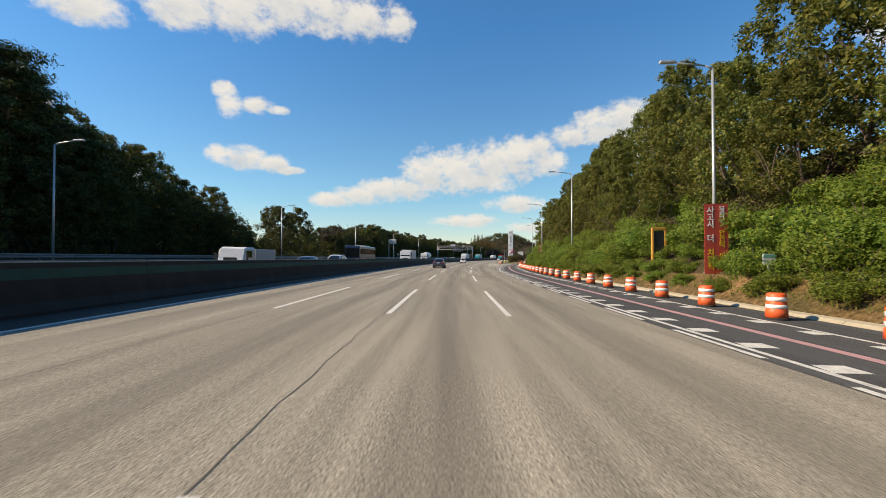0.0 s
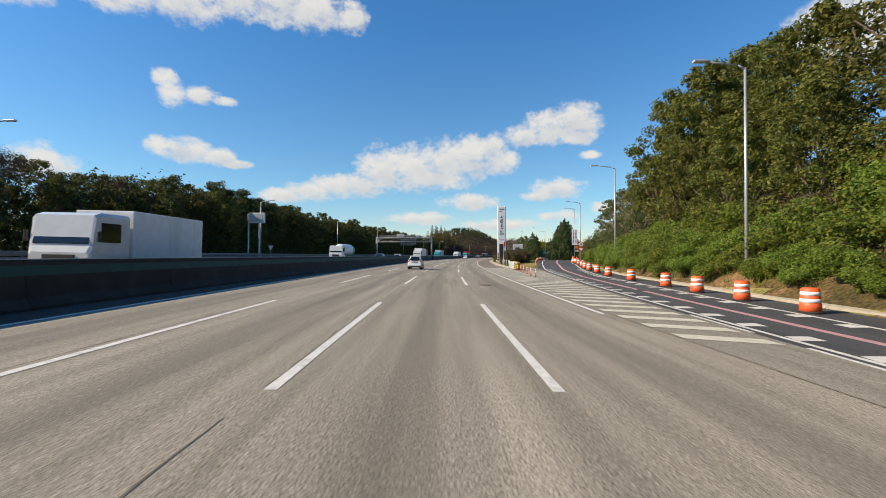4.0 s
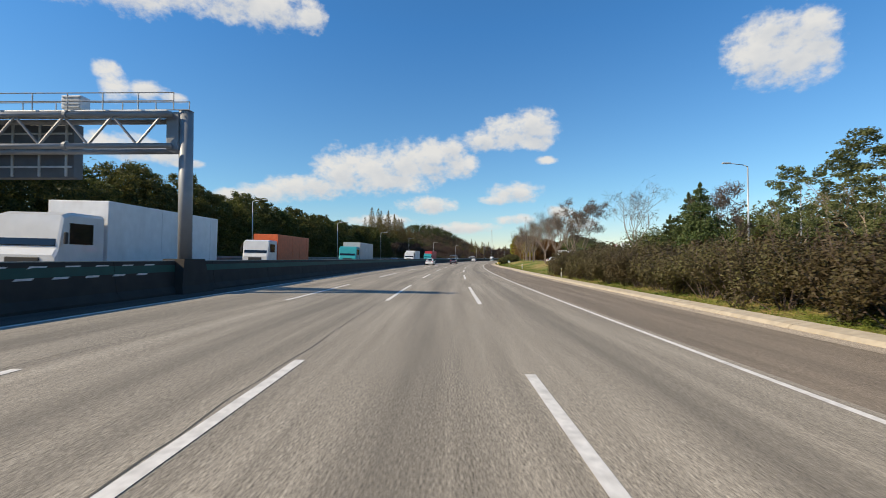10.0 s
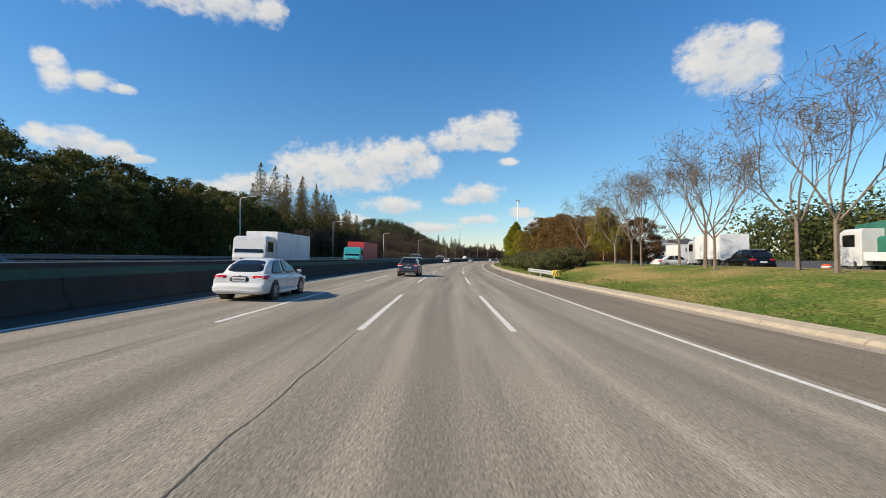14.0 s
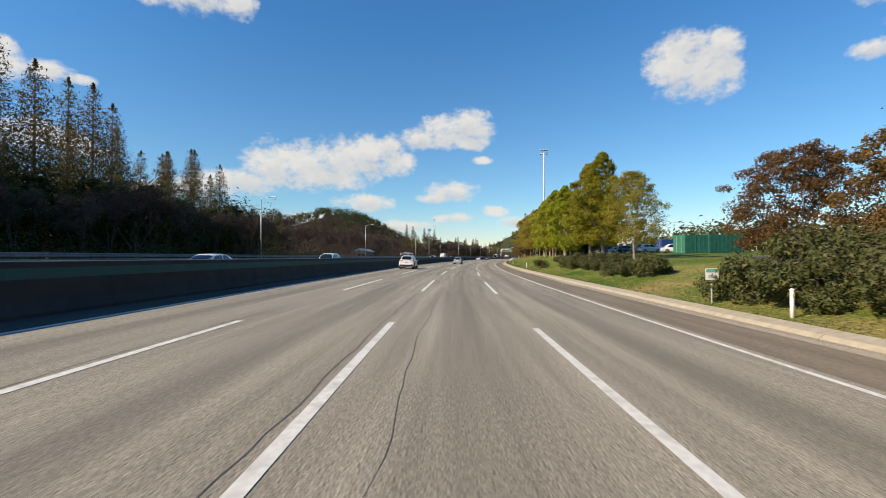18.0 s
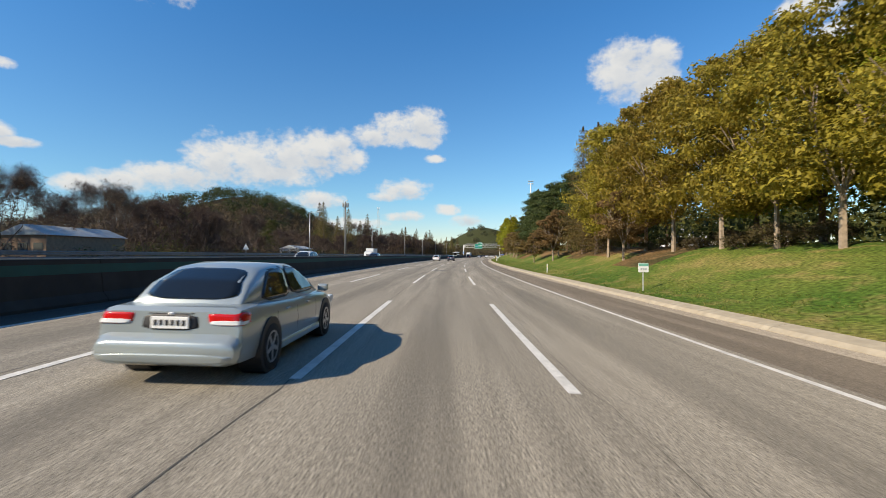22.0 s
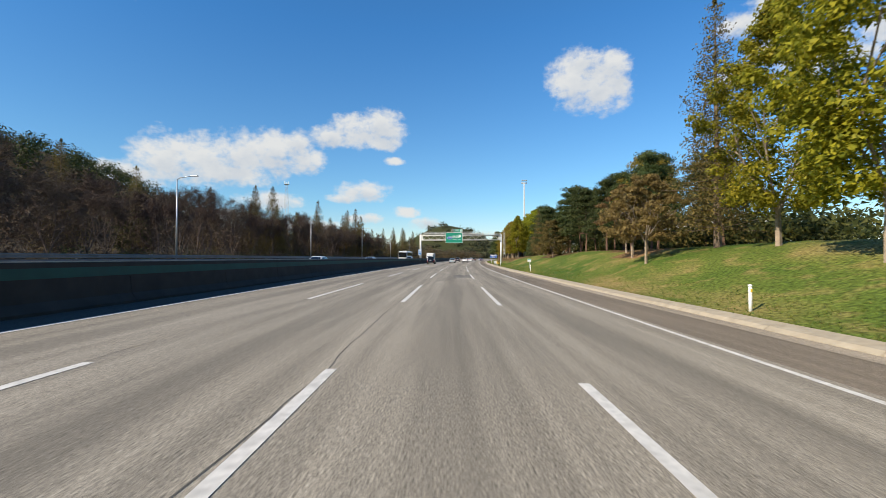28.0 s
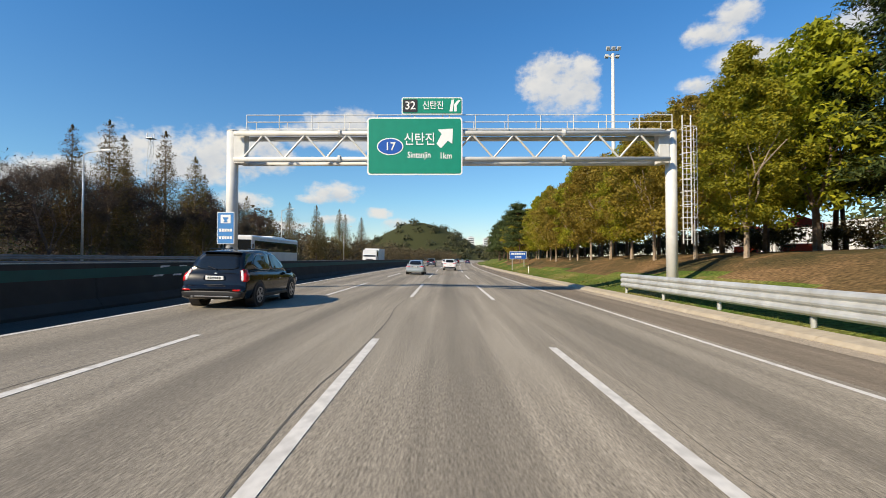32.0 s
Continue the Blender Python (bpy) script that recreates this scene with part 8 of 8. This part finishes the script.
def truck(s, d, cab_mat, box_mat, label, length=9.5, box_h=3.6, turn=180, tank=False, small=False, open_bed=False):
    t = thing("truck", label, "truck")
    w = 2.45 if not small else 1.75
    ch = 2.95 if not small else 2.0
    cl = 2.2 if not small else 1.7
    front = length / 2
    part("cab", rounded_cab(bmesh.new(), 0, front, w, cl, ch, 0.55), cab_mat, t)
    part("windscreen", box(bmesh.new(), (0, front - 0.20, 0.55 + (ch - 0.55) * 0.66), (w * 0.88, 0.05, (ch - 0.55) * 0.36), 0.02, Matrix.Rotation(radians(16), 4, "X")), "car_glass", t)
    for sx in (-1, 1):
        part("side_window", box(bmesh.new(), (sx * (w / 2), front - cl * 0.48, 0.55 + (ch - 0.55) * 0.68), (0.03, cl * 0.5, (ch - 0.55) * 0.32), 0.01), "car_glass", t)
        part("mirror", box(bmesh.new(), (sx * (w / 2 + 0.18), front - 0.15, ch * 0.68), (0.10, 0.12, 0.42), 0.03), "black_plastic", t)
        part("headlight", box(bmesh.new(), (sx * w * 0.36, front - 0.02, 0.85), (0.34, 0.10, 0.22), 0.03), "lamp_clear", t)
    part("bumper", box(bmesh.new(), (0, front - 0.05, 0.60), (w, 0.35, 0.34), 0.05), "wall_grey", t)
    part("grille", box(bmesh.new(), (0, front + 0.0, 1.15), (w * 0.5, 0.08, 0.32), 0.02), "black_plastic", t)
    bl = length - cl - 0.15
    by = -length / 2 + bl / 2
    if tank:
        part("tank", lathe(bmesh.new(), ((0.3, -bl / 2), (1.0, -bl / 2 + 0.12), (1.12, -bl / 2 + 0.4), (1.12, bl / 2 - 0.4), (1.0, bl / 2 - 0.12), (0.3, bl / 2)), 24, Matrix.Translation((0, by, 2.2)) @ Matrix.Rotation(radians(-90), 4, "X")), "cargo_white", t, smooth=True)
        part("tank_end", lathe(bmesh.new(), ((1.14, -0.5), (1.14, 0.5)), 24, Matrix.Translation((0, -length / 2 + 1.0, 2.2)) @ Matrix.Rotation(radians(-90), 4, "X")), "tank_green", t, smooth=True)
    elif open_bed:
        part("bed", box(bmesh.new(), (0, by, 0.95), (w, bl, 0.12), 0.02), box_mat, t)
        for sx in (-1, 1):
            part("side_board", box(bmesh.new(), (sx * w * 0.49, by, 1.2), (0.05, bl, 0.42), 0.01), box_mat, t)
        part("tarp_load", box(bmesh.new(), (0, by - 0.2, 1.7), (w * 0.9, bl * 0.8, 1.4), 0.2), "tarp_green", t)
    else:
        part("cargo_box", box(bmesh.new(), (0, by, (0.95 + box_h) / 2), (w + 0.04, bl, box_h - 0.95), 0.03), box_mat, t)
        for i in range(int(bl / 2.4)):
            for sx in (-1, 1):
                part("box_rib", box(bmesh.new(), (sx * (w / 2 + 0.025), by - bl / 2 + 0.8 + 2.2 * i, (0.95 + box_h) / 2), (0.015, 0.05, box_h - 1.2), 0.0), box_mat, t)
    part("chassis", box(bmesh.new(), (0, -0.2, 0.75), (w * 0.5, length * 0.94, 0.22), 0.02), "black_plastic", t)
    r = 0.50 if not small else 0.33
    ys = (front - 1.3, -length / 2 + 2.6, -length / 2 + 1.3) if not small else (front - 0.9, -length / 2 + 1.1)
    for y in ys:
        for sx in (-1, 1):
            wheel(t, sx * (w / 2 - 0.16), y, r, 0.28, near=False)
    return place(t, on_road(s, d, turn))


truck(225, -12.4, "car_white", "cargo_white", "white box truck on the opposite carriageway", 11.0)
truck(328.5, -12.4, "car_white", "cargo_white", "white box lorry with pale cab on the opposite carriageway", 10.5, 3.4)
truck(252, -16.0, "car_white", "container_orange", "truck carrying an orange container on the opposite road", 11.5)
truck(272, -12.4, "cab_teal", "cargo_grey", "teal-cabbed box truck on the opposite carriageway", 11.0)
truck(163.5, -19.2, "car_white", "cargo_white", "white and green tanker truck on the opposite carriageway", 10.0, tank=True)
truck(362, -12.4, "cab_teal", "container_red", "truck carrying a red container on the opposite road", 12.5, 3.8)
truck(96, -12.2, "car_white", "cargo_white", "white box truck on the opposite road", 8.0, 3.2)
truck(583, -19.3, "car_white", "cargo_white", "small white box truck on the opposite road", 6.0, 2.7, small=True)
truck(19, -12.4, "car_white", "cargo_grey", "small white flatbed truck on the opposite road", 5.2, 1.9, small=True)
truck(806, -12.2, "car_white", "cargo_white", "white box truck on the opposite road ahead", 9.0, 3.2)


def bus(s, d, label, body, length=11.5):
    t = thing("coach", label, "bus")
    w, h = 2.5, 3.35
    part("body", box(bmesh.new(), (0, 0, 1.85), (w, length, h - 0.6), 0.14), body, t)
    part("window_band", box(bmesh.new(), (0, -0.1, 2.35), (w + 0.02, length - 0.7, 0.95), 0.05), "car_glass", t)
    part("windscreen", box(bmesh.new(), (0, length / 2 - 0.02, 2.1), (w * 0.92, 0.12, 1.5), 0.05), "car_glass", t)
    part("roof_unit", box(bmesh.new(), (0, -1.0, h - 0.12), (1.9, 3.2, 0.28), 0.08), "cargo_white", t)
    part("bumper", box(bmesh.new(), (0, length / 2, 0.65), (w, 0.3, 0.4), 0.08), "cargo_grey", t)
    for sx in (-1, 1):
        part("headlight", box(bmesh.new(), (sx * 0.95, length / 2 + 0.04, 1.0), (0.36, 0.1, 0.2), 0.03), "lamp_clear", t)
        part("mirror", box(bmesh.new(), (sx * 1.4, length / 2 + 0.2, 2.3), (0.12, 0.12, 0.4), 0.03), "black_plastic", t)
        for y in (length / 2 - 2.4, -length / 2 + 3.0):
            wheel(t, sx * (w / 2 - 0.16), y, 0.5, 0.28, near=False)
    return place(t, on_road(s, d, 180))


bus(67, -15.8, "dark blue and white coach on the opposite carriageway", "car_blue")
bus(765, -15.6, "white and blue coach on the opposite carriageway", "car_white")
for s, d, k, c, lb in ((41, -12.3, "suv", "car_white", "white van-like car on the opposite road"), (31, -12.3, "sedan", "car_grey", "grey car on the opposite road"), (165, -12.3, "suv", "car_grey", "grey SUV on the opposite road"),
                       (186, -12.3, "suv", "car_white", "white SUV on the opposite road"), (206, -15.8, "sedan", "car_white", "white car on the opposite road"), (287, -15.8, "sedan", "car_silver", "silver car on the opposite road"),
                       (303, -12.3, "sedan", "car_grey", "dark car on the opposite road"), (405, -12.3, "sedan", "car_white", "white saloon on the opposite road"), (428, -12.3, "suv", "car_white", "white SUV on the opposite road"),
                       (520, -12.3, "suv", "car_white", "white SUV on the opposite carriageway"), (555, -12.3, "suv", "car_blue", "dark blue SUV on the opposite road"), (672, -12.3, "sedan", "car_white", "white car on the opposite carriageway"),
                       (700, -12.3, "sedan", "car_silver", "silver saloon on the opposite carriageway"), (750, -12.3, "suv", "car_silver", "silver SUV on the opposite carriageway")):
    dims = (4.5, 1.86, 1.66) if k == "suv" else (4.6, 1.8, 1.45)
    car(k, *dims, c, lb, on_road(s, d, 180), near=False)


# ---------------------------------------------------------------- the rest area and what stands behind the trees
tagged(strip("rest_area_paving", 182, 420, lambda s: max(KERB(s) + 11.5, RAMP_L(s) if s < 330 else 26), 64, 0.06, "ramp_paving", step=4.0), "dark asphalt yard of the rest area", "yard", kind="structure")


def water_barrier(s, d, mat, label, turn=0.0):
    t = thing("water_barrier", label, "barrier", "plastic barriers round the works")
    prof = [(-0.24, 0.0), (0.24, 0.0), (0.24, 0.14), (0.13, 0.32), (0.10, 0.80), (-0.10, 0.80), (-0.13, 0.32), (-0.24, 0.14)]
    part("shell", prism(bmesh.new(), prof, 1.46, Matrix.Translation((0, -0.73, 0))), mat, t)
    for y in (-0.4, 0.4):
        part("fork_slot", box(bmesh.new(), (0, y, 0.09), (0.492, 0.26, 0.12), 0.01), "black_plastic", t)
    part("filler_cap", tube(bmesh.new(), (0, 0, 0.80), (0, 0, 0.83), 0.06, n=12), "black_plastic", t)
    return place(t, put(s, d, None, turn))


def works():
    r = random.Random(31)
    o = water_barrier(250, 23.6, "drum_orange", "orange plastic water-filled barrier")
    w = water_barrier(251.5, 23.6, "drum_white", "white plastic water-filled barrier")
    for i in range(2, 37):
        s = 250 + 1.5 * i
        if i % 17 in (11, 12):
            continue
        copy_thing(o if (i // 3) % 2 == 0 else w, put(s, 23.6 + 0.8 * math.sin(i * 0.25)))
    for i in range(14):
        copy_thing(first, put(262 + 4.4 * i, 26.2 + jit(r, 0.8)))


works()
truck(317, 29.5, "car_white", "cargo_white", "flatbed truck with a green tarpaulin load parked in the rest area", 9.0, turn=8, open_bed=True)
truck(337, 29.0, "car_white", "cargo_white", "white box truck parked in the rest area", 8.5, 3.3, turn=8)
truck(350, 31, "car_white", "cargo_white", "white delivery truck parked in the rest area", 6.0, 2.7, turn=4, small=True)
truck(363, 34, "car_blue", "cargo_grey", "dark truck parked in the rest area", 9.0, 3.2, turn=10)
truck(322, 32.5, "car_white", "tarp_green", "truck with green box parked in the rest area", 8.0, 3.4, turn=25)
car("suv", 4.9, 1.95, 1.8, "car_black", "black pickup-like SUV parked in the rest area", on_road(329.5, 27.6, 4), ("wide", 0.98), near=False)
car("suv", 5.0, 1.95, 1.8, "car_black", "black pickup-like SUV parked beside a lamp in the rest area", on_road(346, 33.5, 4), ("wide", 0.98), near=False)
car("suv", 4.5, 1.86, 1.64, "car_grey", "dark SUV parked in the rest area", on_road(300, 33, 60), ("wide", 0.98), near=False)
car("sedan", 4.6, 1.8, 1.45, "car_white", "white saloon parked in the rest area", on_road(343, 27.5, 80), near=False)


def shed(name, s, d, w, l, h, wall, roof, label, category="building", turn=0.0, openings=3, pitched=0.0):
    """A low building: walls, roof, a row of windows and a door, each with a frame."""
    t = thing(name, label, category)
    part("wall", box(bmesh.new(), (0, 0, h / 2 - 0.2), (w, l, h + 0.4), 0.03), wall, t)
    if pitched:
        part("roof", prism(bmesh.new(), [(-w / 2 - 0.2, h), (w / 2 + 0.2, h), (0, h + pitched)], l + 0.4, Matrix.Translation((0, -l / 2 - 0.2, 0))), roof, t)
    else:
        part("roof", box(bmesh.new(), (0, 0, h + 0.1), (w + 0.3, l + 0.3, 0.22), 0.03), roof, t)
    for i in range(openings):
        for face, n in (("x", l), ("y", w)):
            u = -n / 2 + n * (i + 0.5) / openings
            size = min(1.6, n / openings * 0.6)
            c = (-w / 2 - 0.01, u, h * 0.55) if face == "x" else (u, -l / 2 - 0.01, h * 0.55)
            dims = (0.06, size, h * 0.36) if face == "x" else (size, 0.06, h * 0.36)
            win = part("window", box(bmesh.new(), c, dims, 0.01), "window_glass", t)
            sl = (c[0] - (0.04 if face == "x" else 0), c[1] - (0.04 if face == "y" else 0), c[2] - h * 0.19)
            part("sill", box(bmesh.new(), sl, (0.1, size + 0.15, 0.06) if face == "x" else (size + 0.15, 0.1, 0.06), 0.0), "wall_grey", win)
    return place(t, put(s, d, None, turn))


def container(s, d, mat, label, turn=0.0, z=None):
    t = thing("container", label, "container")
    part("body", box(bmesh.new(), (0, 0, 1.3), (2.44, 6.06, 2.59), 0.03), mat, t)
    for i in range(9):
        for sx in (-1, 1):
            part("rib", box(bmesh.new(), (sx * 1.225, -2.7 + 0.67 * i, 1.3), (0.03, 0.14, 2.2), 0.0), mat, t)
    for sx in (-1, 1):
        part("door_bar", tube(bmesh.new(), (sx * 0.5, -3.06, 0.2), (sx * 0.5, -3.06, 2.4), 0.03, n=6), "galvanised", t)
    return place(t, put(s, d, z, turn))


def tent(s, d, w, l, h, mat, label, turn=0.0):
    t = thing("market_tent", label, "tent")
    part("canopy", prism(bmesh.new(), [(-w / 2 - 0.2, h), (-w / 2 - 0.2, h - 0.45), (-w / 2 - 0.12, h - 0.45), (-w / 2 - 0.1, h - 0.05), (w / 2 + 0.1, h - 0.05), (w / 2 + 0.12, h - 0.45), (w / 2 + 0.2, h - 0.45), (w / 2 + 0.2, h), (0, h + 0.8)], l, Matrix.Translation((0, -l / 2, 0))), mat, t)
    for sx in (-1, 1):
        for sy in (-1, 1):
            part("leg", tube(bmesh.new(), (sx * w / 2, sy * l / 2, -0.1), (sx * w / 2, sy * l / 2, h), 0.04, n=8), "galvanised", t)
    part("table", box(bmesh.new(), (0, 0, 0.75), (w * 0.7, l * 0.6, 0.06), 0.02), "cargo_white", t)
    part("skirt", box(bmesh.new(), (0, 0, 0.38), (w * 0.66, l * 0.56, 0.7), 0.02), mat, t)
    return place(t, put(s, d, None, turn))


shed("service_building", 326, 92, 8, 24, 3.2, "wall_white", "roof_dark", "long white rest area building with dark flat roof", openings=6)
shed("kiosk", 372, 40, 6, 9, 3.2, "wall_white", "roof_dark", "small white kiosk behind the rust-red trees", pitched=1.0)
shed("toilet_block", 196, 44, 7, 12, 3.4, "wall_grey", "wall_white", "low grey service block among the conifers")
shed("warehouse", 772, 46, 10, 36, 2.8, "wall_white", "wall_white", "long white hall behind the yellow trees", openings=0)
shed("workshop", 560, 48, 9, 28, 4.2, "wall_white", "roof_dark", "white workshop glimpsed between the pines", openings=4)
shed("farm_shed", 516, -33.0, 4.0, 9, 2.4, "brick_brown", "cargo_grey", "low grey-roofed shed beyond the opposite road", openings=3, pitched=0.9)
shed("farm_shed", 572, -33.0, 4.0, 8, 2.1, "wall_grey", "cargo_grey", "low grey shed beyond the opposite road", openings=2, pitched=0.7)
container(447, 35, "tarp_green", "dark teal steel container behind the yellow trees", 75)
container(448, 38.5, "tarp_green", "teal steel container behind the yellow trees", 72)
container(480, 44, "container_blue", "blue shipping container behind the trees", 80)
container(487, 47, "container_red", "red shipping container behind the trees", 75)
tent(470, 43, 4.0, 6.0, 2.4, "sign_white", "white market tent behind the trees", 20)
for i, (s, d) in enumerate(((705, 33), (713, 34), (721, 33), (760, 31), (768, 32))):
    tent(s, d, 3.0, 3.0, 2.3, "tent_red", "red market tent on the bank behind the trees", 10 * i)
for i, (s, d, c) in enumerate(((470, 36, "car_white"), (478, 37, "car_silver"), (486, 36.5, "car_grey"), (494, 36.5, "car_white"), (502, 36, "car_blue"), (460, 37, "car_white"))):
    car("sedan" if i % 2 else "suv", 4.6, 1.82, 1.5 if i % 2 else 1.65, c, "parked car behind the roadside trees", put(s, d, None, 75 + 5 * i), ("wide", 0.9), near=False)


def silo_group():
    for i in range(6):
        t = thing("silo", "tall white concrete silo beyond the rest area", "silo", "row of silos")
        part("shaft", tube(bmesh.new(), (0, 0, -1), (0, 0, 15), 2.9, n=24), "wall_white", t, smooth=True)
        part("cap", tube(bmesh.new(), (0, 0, 15), (0, 0, 15.8), 3.0, 2.2, n=24), "wall_grey", t)
        a = heading(290) + radians(20 + 0.75 * i)
        p = rp(290, 2)
        place(t, Matrix.Translation((p.x + 500 * math.sin(a), p.y + 500 * math.cos(a), 0)))


silo_group()


def apartments():
    """Pale tower blocks in the haze far down the road."""
    for i, (x, y, w, h) in enumerate(((1010, 1830, 22, 62), (1045, 1850, 20, 70), (1080, 1815, 22, 66), (1118, 1840, 20, 58), (975, 1870, 18, 54))):
        t = thing("apartment_block", "pale high-rise apartment block far down the road", "building", "far apartment blocks")
        part("wall", box(bmesh.new(), (0, 0, h / 2), (w, 14, h), 0.2), "wall_white", t)
        part("roof", box(bmesh.new(), (0, 0, h + 1), (w * 0.4, 6, 3), 0.1), "wall_grey", t)
        for k in range(12):
            part("window", box(bmesh.new(), (0, -7.02, h * (k + 0.6) / 12.5), (w * 0.82, 0.2, h / 26), 0.0), "window_glass", t)
        place(t, Matrix.Translation((x, y, 0)) @ Matrix.Rotation(radians(-30), 4, "Z"))


apartments()


def pylon(s, d, h):
    t = thing("radio_mast", "grey lattice radio mast behind the trees", "mast")
    k = 1.6
    for sx in (-1, 1):
        for sy in (-1, 1):
            part("leg", tube(bmesh.new(), (sx * k, sy * k, -0.5), (sx * 0.5, sy * 0.5, h), 0.09, 0.05, 6), "galvanised", t)
    n = 8
    for i in range(n):
        z0, z1 = h * i / n, h * (i + 1) / n
        a0, a1 = k + (0.5 - k) * i / n, k + (0.5 - k) * (i + 1) / n
        for sy in (-1, 1):
            part("brace", tube(bmesh.new(), (-a0, sy * a0, z0), (a1, sy * a1, z1), 0.035, n=5), "galvanised", t)
            part("brace", tube(bmesh.new(), (sy * a0, -a0, z0), (sy * a1, a1, z1), 0.035, n=5), "galvanised", t)
    part("platform", box(bmesh.new(), (0, 0, h), (2.6, 2.6, 0.15), 0.02), "galvanised", t)
    for i in range(3):
        part("antenna", box(bmesh.new(), (1.2 * math.cos(2.1 * i), 1.2 * math.sin(2.1 * i), h + 0.8), (0.25, 0.25, 1.6), 0.03), "sign_white", t)
    place(t, put(s, d))


pylon(876, -105, 37)
